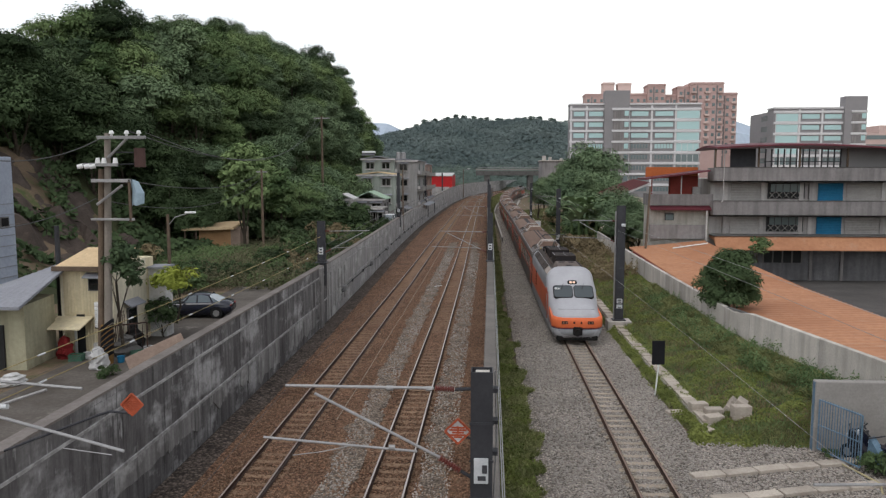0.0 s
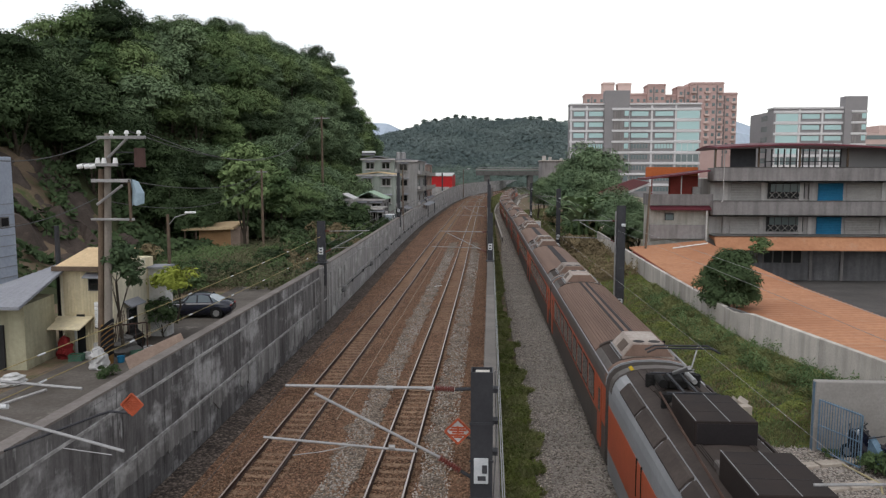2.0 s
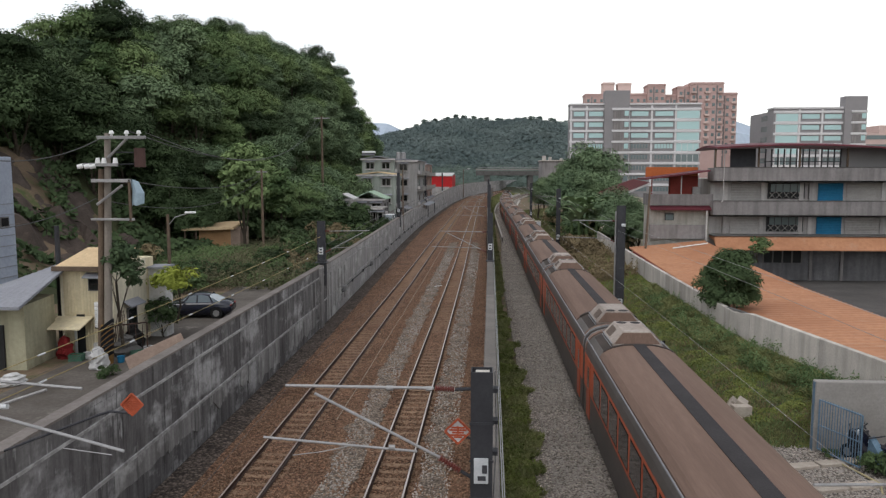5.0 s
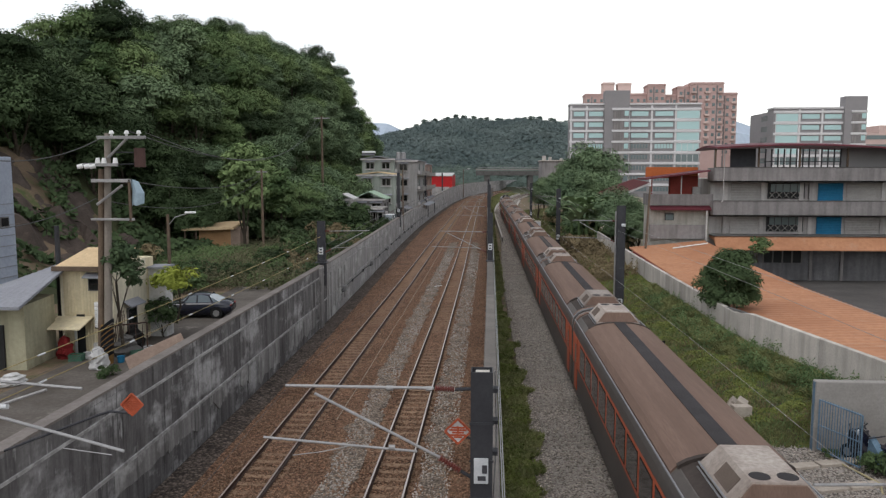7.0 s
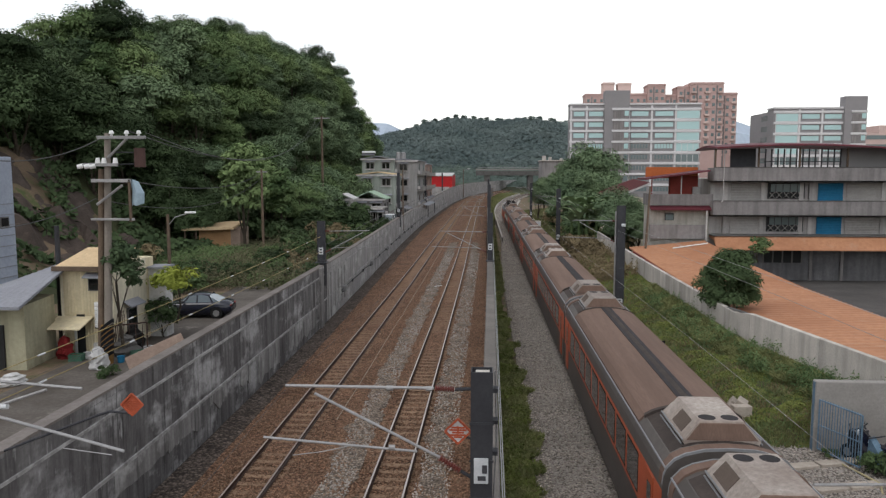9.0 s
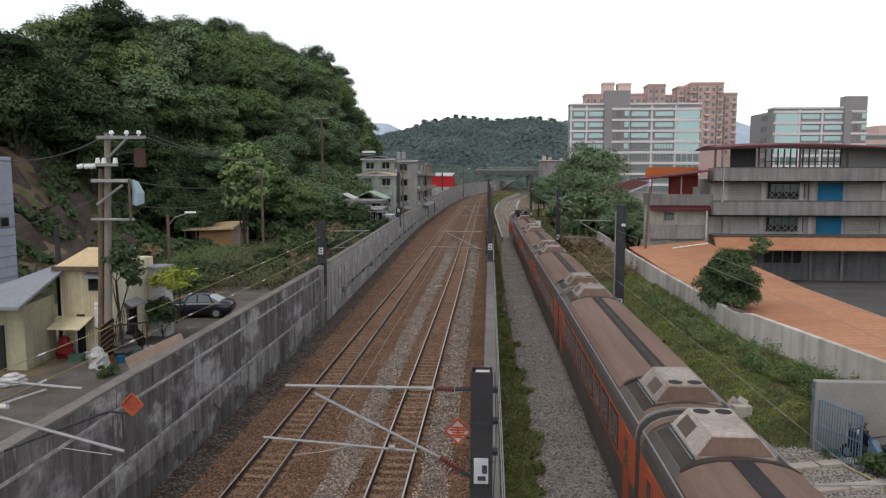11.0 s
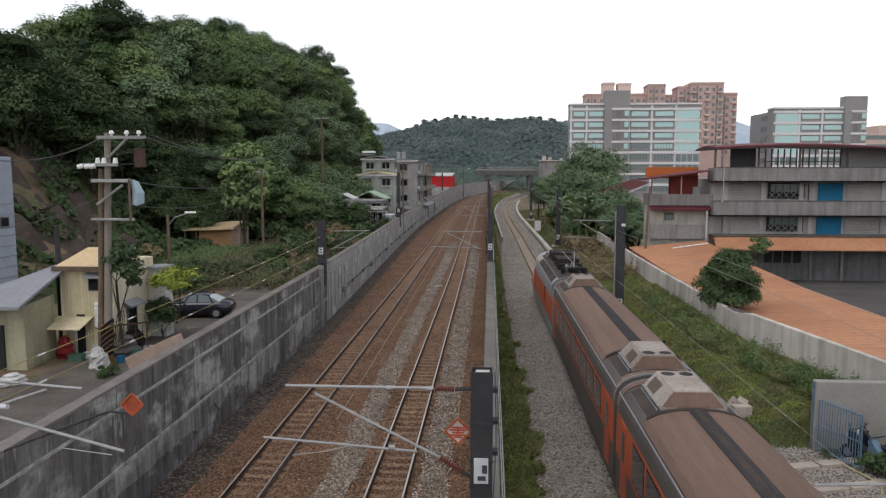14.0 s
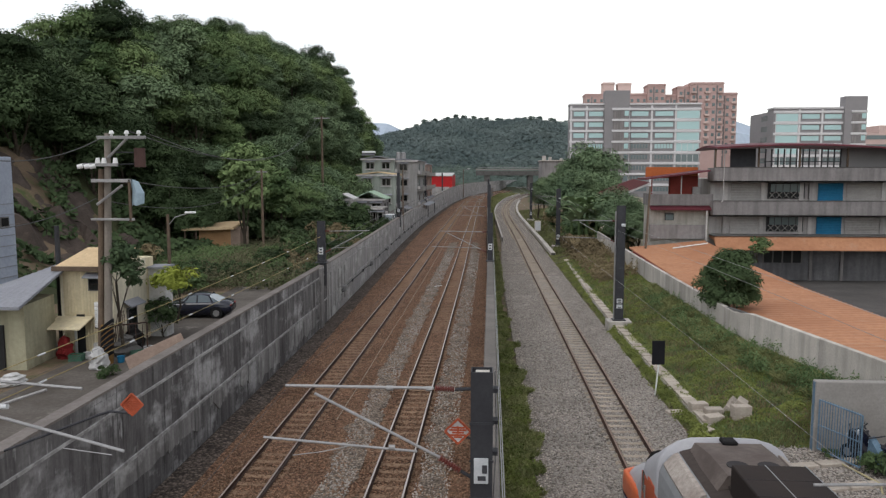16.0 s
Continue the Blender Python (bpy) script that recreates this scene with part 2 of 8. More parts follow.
# ---- mesh helpers ----
class Build:
    """Collects vertices and faces of one mesh."""

    def __init__(self):
        self.v, self.f = [], []

    def add(self, verts, faces):
        k = len(self.v)
        self.v += [tuple(p) for p in verts]
        self.f += [tuple(i + k for i in q) for q in faces]
        return self

    def box(self, x0, x1, y0, y1, z0, z1, b=0.0, m=None):
        """A box between the bounds, its edges chamfered by b, moved by m."""
        cx, cy, cz = (x0 + x1) / 2, (y0 + y1) / 2, (z0 + z1) / 2
        h = (abs(x1 - x0) / 2, abs(y1 - y0) / 2, abs(z1 - z0) / 2)
        if b <= 0:
            vs = [Vector((cx + sx * h[0], cy + sy * h[1], cz + sz * h[2])) for sx in (-1, 1) for sy in (-1, 1) for sz in (-1, 1)]
            fs = [(0, 1, 3, 2), (4, 6, 7, 5), (0, 4, 5, 1), (2, 3, 7, 6), (0, 2, 6, 4), (1, 5, 7, 3)]
        else:
            b = min(b, min(h) * 0.9)
            vs, idx = [], {}
            for sx in (-1, 1):
                for sy in (-1, 1):
                    for sz in (-1, 1):
                        for ax in range(3):
                            o = [h[i] - (0 if i == ax else b) for i in range(3)]
                            idx[sx, sy, sz, ax] = len(vs)
                            vs.append(Vector((cx + sx * o[0], cy + sy * o[1], cz + sz * o[2])))
            fs = []
            for s in (-1, 1):
                q = [(-1, -1), (1, -1), (1, 1), (-1, 1)]
                q = q if s > 0 else q[::-1]
                fs.append([idx[s, a, c, 0] for a, c in q])
                fs.append([idx[c, s, a, 1] for a, c in q])
                fs.append([idx[a, c, s, 2] for a, c in q])
            for a in (-1, 1):
                for c in (-1, 1):
                    for (i, j, k) in ((0, 1, 2), (1, 2, 0), (2, 0, 1)):
                        def key(t, ax):
                            s = [0, 0, 0]
                            s[i], s[j], s[k] = a, c, t
                            return idx[s[0], s[1], s[2], ax]
                        q = [key(-1, i), key(-1, j), key(1, j), key(1, i)]
                        fs.append(q if a * c > 0 else q[::-1])
            for sx in (-1, 1):
                for sy in (-1, 1):
                    for sz in (-1, 1):
                        q = [idx[sx, sy, sz, 0], idx[sx, sy, sz, 1], idx[sx, sy, sz, 2]]
                        fs.append(q if sx * sy * sz > 0 else q[::-1])
        if m is not None:
            vs = [m @ p for p in vs]
        return self.add(vs, fs)

    def rod(self, a, b, r, n=8, r2=None):
        """A capped, tapered bar from a to b."""
        a, b = Vector(a), Vector(b)
        d = (b - a).normalized()
        u = d.orthogonal().normalized()
        w = d.cross(u)
        r2 = r if r2 is None else r2
        vs = []
        for p, rr in ((a, r), (b, r2)):
            vs += [p + (u * math.cos(2 * math.pi * i / n) + w * math.sin(2 * math.pi * i / n)) * rr for i in range(n)]
        fs = [(i, (i + 1) % n, n + (i + 1) % n, n + i) for i in range(n)] + [tuple(range(n))[::-1], tuple(range(n, 2 * n))]
        return self.add(vs, fs)

    def wire(self, pts, r, n=5):
        for a, b in zip(pts, pts[1:]):
            self.rod(a, b, r, n)
        return self

    def cable(self, pts, r, n=6):
        """One bent bar through the points."""
        pts = [Vector(p) for p in pts]
        rings = []
        for k, p in enumerate(pts):
            d = (pts[min(k + 1, len(pts) - 1)] - pts[max(k - 1, 0)]).normalized()
            u = d.cross(Vector((0, 0, 1)) if abs(d.z) < 0.9 else Vector((1, 0, 0))).normalized()
            w = d.cross(u)
            rings.append([p + (u * math.cos(2 * math.pi * i / n) + w * math.sin(2 * math.pi * i / n)) * r for i in range(n)])
        return self.loft(rings)

    def turned(self, x, y, profile, n=16):
        """A turned shape about a vertical axis; profile of (radius, z)."""
        return self.loft([[(x + r * math.cos(2 * math.pi * i / n), y + r * math.sin(2 * math.pi * i / n), z) for i in range(n)] for r, z in profile])

    def ribbed(self, x0, x1, y, z0, z1, pitch, depth, upright=False, thick=0.1):
        """A ribbed sheet facing -y: ribs across, or upright."""
        n = max(2, int(((x1 - x0) if upright else (z1 - z0)) / pitch))
        line = []
        for k in range(n):
            for u, d in ((0.05, 0), (0.2, depth), (0.8, depth), (0.95, 0)):
                line.append(((k + u) / n, d))
        rings = []
        for u, d in line:
            if upright:
                x = x0 + (x1 - x0) * u
                rings.append([(x, y - d, z0), (x, y - d, z1), (x, y + thick, z1), (x, y + thick, z0)])
            else:
                z = z0 + (z1 - z0) * u
                rings.append([(x0, y - d, z), (x1, y - d, z), (x1, y + thick, z), (x0, y + thick, z)])
        return self.loft(rings)

    def loft(self, rings, closed=True, caps=True):
        n = len(rings[0])
        vs = [p for ring in rings for p in ring]
        fs = []
        for k in range(len(rings) - 1):
            for i in range(n if closed else n - 1):
                j = (i + 1) % n
                fs.append((k * n + i, k * n + j, (k + 1) * n + j, (k + 1) * n + i))
        if caps:
            fs += [tuple(range(n))[::-1], tuple(range((len(rings) - 1) * n, len(rings) * n))]
        return self.add(vs, fs)

    def mesh(self, name, material, smooth=False):
        me = bpy.data.meshes.new(name)
        me.from_pydata([tuple(p) for p in self.v], [], self.f)
        bm = bmesh.new()
        bm.from_mesh(me)
        bmesh.ops.recalc_face_normals(bm, faces=bm.faces)
        bm.to_mesh(me)
        bm.free()
        me.materials.append(material)
        if smooth:
            me.shade_smooth()
        return me


def part(name, b, material, parent=None, label="", smooth=False):
    """One mesh object under a thing or a part; b is a Build or a ready mesh."""
    me = b.mesh(name, material, smooth) if isinstance(b, Build) else b
    ob = new(name, me)
    if parent is not None:
        ob.parent = parent
    return tagged(ob, label) if label else ob


def thing(name, m, label, category, group="", kind=""):
    ob = new(name)
    ob.empty_display_size = 0.3
    ob.matrix_basis = m
    return tagged(ob, label, category, group, kind)


def quads(name, P, material):
    """A mesh of loose quads from an array (n, 4, 3)."""
    n = len(P)
    me = bpy.data.meshes.new(name)
    me.vertices.add(n * 4)
    me.vertices.foreach_set("co", np.asarray(P, dtype=np.float32).ravel())
    me.loops.add(n * 4)
    me.loops.foreach_set("vertex_index", np.arange(n * 4, dtype=np.int32))
    me.polygons.add(n)
    me.polygons.foreach_set("loop_start", np.arange(0, n * 4, 4, dtype=np.int32))
    me.update(calc_edges=True)
    me.materials.append(material)
    return me


def leaf_quads(C, N, size, rng, spread=0.8):
    """Leaves at the points C, facing roughly along N."""
    n = len(C)
    N = N + rng.normal(0, spread, (n, 3))
    N /= np.linalg.norm(N, axis=1)[:, None] + 1e-9
    U = np.cross(N, rng.normal(0, 1, (n, 3)))
    U /= np.linalg.norm(U, axis=1)[:, None] + 1e-9
    W = np.cross(N, U)
    s = (size * rng.uniform(0.6, 1.4, n))[:, None]
    a, b = U * s, W * s * 0.55
    bend = N * s * 0.2
    return np.stack([C - a - bend, C - b * 0.9, C + a - bend, C + b * 0.9], axis=1)


def smooth_path(rows):
    """A smooth function through rows of (y, x)."""
    ys, xs = np.array([r[0] for r in rows], float), np.array([r[1] for r in rows], float)
    gy = np.arange(ys[0], ys[-1] + 0.1, 1.0)
    gx = np.interp(gy, ys, xs)
    k = np.exp(-0.5 * (np.arange(-24, 25) / 9.0) ** 2)
    k /= k.sum()
    pad = np.concatenate([gx[0] + (gx[1] - gx[0]) * np.arange(-24, 0), gx, gx[-1] + (gx[-1] - gx[-2]) * np.arange(1, 25)])
    gx = np.convolve(pad, k, "valid")
    return lambda y: float(np.interp(y, gy, gx))


# ---- lines of the plan: x as a function of y ----
MAIN = smooth_path([(-400, 0), (0, 0), (70, 0), (105, -0.25), (140, -0.35), (180, -0.55), (220, -0.7), (260, -0.6), (300, 0.8), (350, 5.2), (420, 15.5), (520, 38)])
BRANCH = smooth_path([(-420, 5.2), (0, 5.2), (25, 5.13), (40, 5.0), (64, 4.74), (110, 4.4), (150, 3.85), (180, 3.65), (214, 4.6), (245, 6.3), (276, 8.6),
                      (320, 14), (380, 25), (450, 42), (520, 63)])
WALL_L = smooth_path([(-400, -10.3), (10, -10.3), (28, -10.5), (49, -10.85), (63, -11.2), (95, -12.2), (133, -13.0), (180, -13.0), (238, -12.4), (300, -10.0), (360, -4.5), (430, 7), (520, 30)])
EAST = smooth_path([(-400, 12.83), (38, 12.83), (54, 12.5), (82, 13.0), (110, 13.8), (520, 60)])


def WALL_R(y):
    """Face of the eastern wall: two straight runs that meet at a step."""
    return EAST(y) + 0.174 * max(0.0, 38.2 - max(y, 18.0))




def mid(y):
    return 0.03 + MAIN(y) * (1 if y < 150 else 0.9)


# ---- ground: one sheet with the cutting, the lane, the yard and the hills ----
RIDGE = [(-200, -60, 16), (30, -62, 16), (90, -60, 18), (107, -55, 25.5), (139, -50, 29.2), (165, -46, 29.6), (184, -43, 29), (205, -42, 21.5), (225, -42, 16), (260, -50, 15), (320, -60, 13), (420, -70, 9), (520, -70, 6), (900, -70, 4)]
FOOT = [(-200, -24), (40, -27), (60, -36), (92, -36), (100, -28), (130, -25), (170, -25), (230, -30), (300, -40), (900, -40)]


def ease(t):
    t = max(0.0, min(1.0, t))
    return t * t * (3 - 2 * t)


def terrain(x, y):
    """Height of the natural ground away from the railway."""
    ry, rx, rz = zip(*RIDGE)
    X, Z = np.interp(y, ry, rx), np.interp(y, ry, rz)
    F = np.interp(y, [r[0] for r in FOOT], [r[1] for r in FOOT])
    z = 1.0
    if x < F:
        t = (F - x) / (F - X)
        z += (Z - 1) * (0.55 * ease(t) + 0.45 * ease(t * 1.5)) + 0.8 * noise.noise(Vector((x * 0.08, y * 0.08, 0))) * ease(t * 3)
    far = ease((y - 430) / 230)
    z += far * (53 * math.exp(-((x - 25) / 150) ** 2) + 6 * math.exp(-((x + 92) / 38) ** 2) + 10 * math.exp(-((x + 36) / 27) ** 2) + 7 * noise.noise(Vector((x * 0.012, 3.1, 0)))) * (1 if y > 430 else 0)
    if x > 60:
        z += 30 * ease((y - 700) / 500)
    return z


def ground_sheet():
    ys = [-400, -150, -60, -20, 0, 10, 16, 22, 26.3, 27.2, *range(31, 130, 5), *range(130, 300, 10), *range(300, 760, 20), 800, 900, 1100, 1500, 2200, 3000]
    rows = []
    for y in ys:
        wl_, wr, br = WALL_L(y), WALL_R(y), BRANCH(y)
        row = [(x, terrain(x, y)) for x in (-3000, -1200, -500, -250, -160, -120)]
        row += [(x, terrain(x, y)) for x in np.linspace(-95, wl_ - 1.2, 26)]
        flat = 1.0 if y < 430 else terrain(0, y)
        lo = -0.45 if y < 430 else flat
        row += [(wl_ - 0.25, flat), (wl_ - 0.2, lo), (mid(y) - 0.1, lo), (mid(y) + 0.1, lo + 0.2), (br - 3.0, lo + 0.1), (br + 2.9, lo + 0.1)]
        hi = (0.95 if y > 26.8 else -0.35) if y < 430 else flat
        row += [((br + 2.9) * 0.55 + wr * 0.45, lo * 0.45 + hi * 0.55), (wr + 0.12, hi), (wr + 0.18, -1.6 if y < 430 else flat)]
        row += [(x + max(0, wr - 15), -1.6 if y < 430 else terrain(x, y)) for x in (19, 26, 34, 45, 60)]
        row += [(x + max(0, wr - 15), (0 if y < 430 else 0) + terrain(x, y)) for x in (90, 130, 200, 320, 600, 1200, 3000)]
        rows.append([(x, y, z) for x, z in row])
    b = Build()
    b.loft(rows, closed=False, caps=False)
    ob = new("ground", b.mesh("ground", SOIL))
    ob.data.materials.append(FLOOR)
    ob.data.materials.append(FAR_SLOPE)
    for p in ob.data.polygons:
        p.use_smooth = True
        c = p.center
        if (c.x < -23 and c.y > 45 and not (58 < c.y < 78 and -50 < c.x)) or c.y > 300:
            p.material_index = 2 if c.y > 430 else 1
    return tagged(ob, "soil and rough ground of the railway cutting and hills", "ground", kind="structure")


ground = ground_sheet()


def strip(name, xa, xb, ys, z0, z1, material, label, category, rough=0.0, parent=None):
    """A long slab that follows the plan's lines."""
    b = Build()
    n = 6
    rings = []
    for y in ys:
        a, c = xa(y), xb(y)
        top = [(a + (c - a) * k / n, y, z1 + rough * noise.noise(Vector((a + (c - a) * k / n, y * 0.7, 5)))) for k in range(n + 1)]
        rings.append([(a - (z1 - z0) * 0.3, y, z0), *top, (c + (z1 - z0) * 0.3, y, z0)])
    b.loft(rings)
    return tagged(part(name, b, material, parent), label, category, kind="structure")


DAMP = mat("damp_rubble", (0.20, 0.16, 0.135), (0.12, 0.095, 0.08), scale=0.9, fine=10, bump=1.0, c3=(0.27, 0.22, 0.185), stain=0.42, cells=9)
YS = [-300, -100, -40, 0, *[10 + 1.5 * i for i in range(60)], *range(102, 300, 5), *range(300, 420, 12)]
strip("ballast_main", lambda y: WALL_L(y) + 1.15, lambda y: mid(y) - 0.3, YS, -0.45, -0.2, BALLAST_BROWN, "rust-brown ballast bed under the two main tracks", "ballast", 0.06)
strip("ballast_branch", lambda y: BRANCH(y) - 3.55 + 0.9 * ease((y - 60) / 60), lambda y: BRANCH(y) + 2.45, YS, -0.45, -0.2, BALLAST_GREY, "grey crushed stone ballast under the branch track", "ballast", 0.06)
strip("drain_strip", lambda y: WALL_L(y) + 0.05, lambda y: WALL_L(y) + 1.1, YS, -0.45, -0.26, DAMP, "dark damp rubble-filled drain beside the retaining wall", "drain", 0.02)
for xa_, xb_ in ((-5.3, -4.35), (-2.2, -1.35)):
    strip("fresh_ballast", lambda y: xa_ + MAIN(y) + 0.35 * noise.fractal(Vector((y * 0.9, xa_, 0)), 0.7, 2.1, 4), lambda y: xb_ + MAIN(y) + 0.35 * noise.fractal(Vector((y * 0.9, xb_, 0)), 0.7, 2.1, 4), [14 + 0.3 * i for i in range(300)], -0.45, -0.175, BALLAST_MIX, "band of fresh grey ballast beside the main tracks", "ballast", 0.05)
strip("lane", lambda y: -19.0 if y < 60 else WALL_L(y) - 6.5, lambda y: WALL_L(y) - 0.5, [-100, 0, *range(10, 300, 6)], 0.8, 1.03, PAVING, "patchy grey concrete lane behind the retaining wall", "road", 0.02)
strip("factory_yard", lambda y: WALL_R(y) + 1.0, lambda y: WALL_R(y) + 45, [-60, 0, 20, 40, 60, 80, 100], -1.9, -1.55, YARD_PAVING, "grey concrete factory yard behind the boundary wall", "yard", 0.02)


def scatter_stones(name, xa, xb, y0, y1, count, material, label, z=-0.2, seed=1, size=0.034):
    rng = np.random.default_rng(seed)
    y = y0 + (y1 - y0) * rng.random(count) ** 1.5
    u = rng.random(count)
    base = np.array([(1, 0, 0), (0, 1, 0), (-1, 0, 0), (0, -1, 0), (0, 0, 0.9), (0, 0, -0.6)])
    tri = np.array([(0, 1, 4), (1, 2, 4), (2, 3, 4), (3, 0, 4), (1, 0, 5), (2, 1, 5), (3, 2, 5), (0, 3, 5)])
    X = np.array([xa(v) + (xb(v) - xa(v)) * w for v, w in zip(y, u)])
    s = size * rng.uniform(0.6, 1.7, count)
    V = base[None] * s[:, None, None] * rng.uniform(0.7, 1.3, (count, 6, 3))
    a = rng.random(count) * 6.28
    c, d = np.cos(a)[:, None], np.sin(a)[:, None]
    V = np.stack([V[..., 0] * c - V[..., 1] * d, V[..., 0] * d + V[..., 1] * c, V[..., 2]], -1)
    V += np.stack([X, y, np.full(count, z + 0.01)], -1)[:, None]
    Fc = (tri[None] + 6 * np.arange(count)[:, None, None]).reshape(-1, 3)
    me = bpy.data.meshes.new(name)
    me.vertices.add(count * 6)
    me.vertices.foreach_set("co", V.astype(np.float32).ravel())
    me.loops.add(len(Fc) * 3)
    me.loops.foreach_set("vertex_index", Fc.astype(np.int32).ravel())
    me.polygons.add(len(Fc))
    me.polygons.foreach_set("loop_start", np.arange(0, len(Fc) * 3, 3, dtype=np.int32))
    me.update(calc_edges=True)
    me.materials.append(material)
    return tagged(new(name, me), label, "stones", kind="stuff")


scatter_stones("loose_stones", lambda y: BRANCH(y) - 3.1, lambda y: BRANCH(y) + 2.4, 17, 70, 34000, STONE, "loose grey ballast stones on the branch bed", seed=3)
scatter_stones("rusty_stones", lambda y: WALL_L(y) + 1.3, lambda y: mid(y) - 0.4, 17, 70, 30000, STONE_BROWN, "loose rust-brown ballast stones on the main bed", seed=4)
scatter_stones("pale_stones", lambda y: -5.3, lambda y: -4.3, 17, 90, 5000, STONE, "pale fresh ballast between the main tracks", seed=5)
scatter_stones("pale_stones", lambda y: -2.3, lambda y: -1.2, 17, 90, 4500, STONE, "pale fresh ballast beside the middle wall", seed=6)


# ---- tracks ----
def track(name, line, sleeper_mat, label, head_mat=RAIL_TOP):
    t = thing(name, pose(0, 0, 0), label, "railway track", kind="structure")
    ys = [-300, -150, -60, -20, *range(0, 420, 4)]
    foot = [(-0.065, -0.16), (0.065, -0.16), (0.065, -0.145), (0.012, -0.12), (0.012, -0.05), (0.04, -0.04), (0.04, -0.004), (-0.04, -0.004), (-0.04, -0.04), (-0.012, -0.05), (-0.012, -0.12), (-0.065, -0.145)]
    head = [(-0.03, -0.004), (0.03, -0.004), (0.025, 0.004), (-0.025, 0.004)]
    for side in (-0.565, 0.565):
        r = part("rail", Build().loft([[(line(y) + side + a, y, z) for a, z in foot] for y in ys]), RAIL, t)
        part("rail_head", Build().loft([[(line(y) + side + a, y, z) for a, z in head] for y in ys]), head_mat, r, "polished steel running surface")
    sl = Build()
    sec = [(-0.8, -0.185), (-0.77, -0.165), (-0.42, -0.155), (-0.36, -0.172), (0.36, -0.172), (0.42, -0.155), (0.77, -0.165), (0.8, -0.185), (0.8, -0.26), (-0.8, -0.26)]
    sl.loft([[(a, -0.12, z) for a, z in sec], [(a, -0.09, z + 0.012) for a, z in sec], [(a, 0.09, z + 0.012) for a, z in sec], [(a, 0.12, z) for a, z in sec]])
    for side in (-0.565, 0.565):
        for k in (-0.1, 0.1):
            sl.box(side + k - 0.03, side + k + 0.03, -0.05, 0.05, -0.15, -0.115)
    me = sl.mesh("sleeper", sleeper_mat)
    y, n = 14.0, 0
    rest = Build()
    while y < 300:
        turn = math.degrees(math.atan2(line(y - 0.5) - line(y + 0.5), 1.0))
        if y < 110:
            s = part("sleeper", me, None, t)
            s.matrix_basis = pose(line(y), y + 0.02 * math.sin(n * 7.7), -0.028 if sleeper_mat is SLEEPER_BROWN else -0.008, 0, 0, turn)
        else:
            m = pose(line(y), y, 0, 0, 0, turn)
            rest.box(-1.0, 1.0, -0.11, 0.11, -0.25, -0.15, 0.0, m)
        y += 0.61
        n += 1
    tagged(part("far_sleepers", rest, sleeper_mat, t), kind="stuff")
    return t


track("track_1", lambda y: -7.41 + MAIN(y), SLEEPER_BROWN, "main line track with worn rails on brown ballast", RAIL_DULL)
track("track_2", lambda y: -3.11 + MAIN(y), SLEEPER_BROWN, "main line track with bright worn rails")
track("track_3", BRANCH, SLEEPER, "branch track with concrete sleepers on grey ballast", RAIL_RUST)


# ---- walls of the cutting ----
LEDGE = mat("stained_ledge", (0.50, 0.485, 0.47), (0.24, 0.23, 0.225), scale=2.2, fine=5, stain=0.4, c3=(0.16, 0.155, 0.15))
def wall_panels(name, line, side, thick, z0, z1, y0, y1, step, material, label, ribs=(), coping=0.0):
    """A concrete wall of cast panels; line is its visible face, side +1 if it thickens towards +x."""
    t = thing(name, pose(0, 0, 0), label, "wall", kind="structure")
    y, k = y0, 0
    while y < y1:
        e = min(y + step, y1)
        off = 0.012 * math.sin(k * 5.3)
        rings = []
        for yy in np.linspace(y + 0.012, e - 0.012, 4):
            x = line(yy) + off
            h = z1(yy)
            rings.append([(x, yy, z0), (x, yy, h - 0.03), (x + side * 0.03, yy, h), (x + side * (thick - 0.03), yy, h), (x + side * thick, yy, h - 0.03), (x + side * thick, yy, z0)])
        part("panel", Build().loft(rings), material(y) if callable(material) else material, t)
        y, k = e, k + 1
    ys = np.arange(y0, y1, 3.0)
    part("wall_core", Build().loft([[(line(v) + side * 0.05, v, z0), (line(v) + side * 0.05, v, z1(v) - 0.06), (line(v) + side * (thick - 0.05), v, z1(v) - 0.06), (line(v) + side * (thick - 0.05), v, z0)] for v in ys]), CONCRETE_DARK, t)
    for zr, hr, depth in ribs:
        part("ledge", Build().loft([[(line(v) + side * 0.05, v, zr), (line(v) - side * depth, v, zr + 0.02), (line(v) - side * depth, v, zr + hr - 0.03), (line(v) + side * 0.05, v, zr + hr)] for v in ys]), LEDGE, t, "pale stained casting ledge")
    return t


def WALL_TOP(y):
    return 3.68 - 0.12 * ease((y - 22) / 30) + 1.7 * ease((y - 130) / 150)


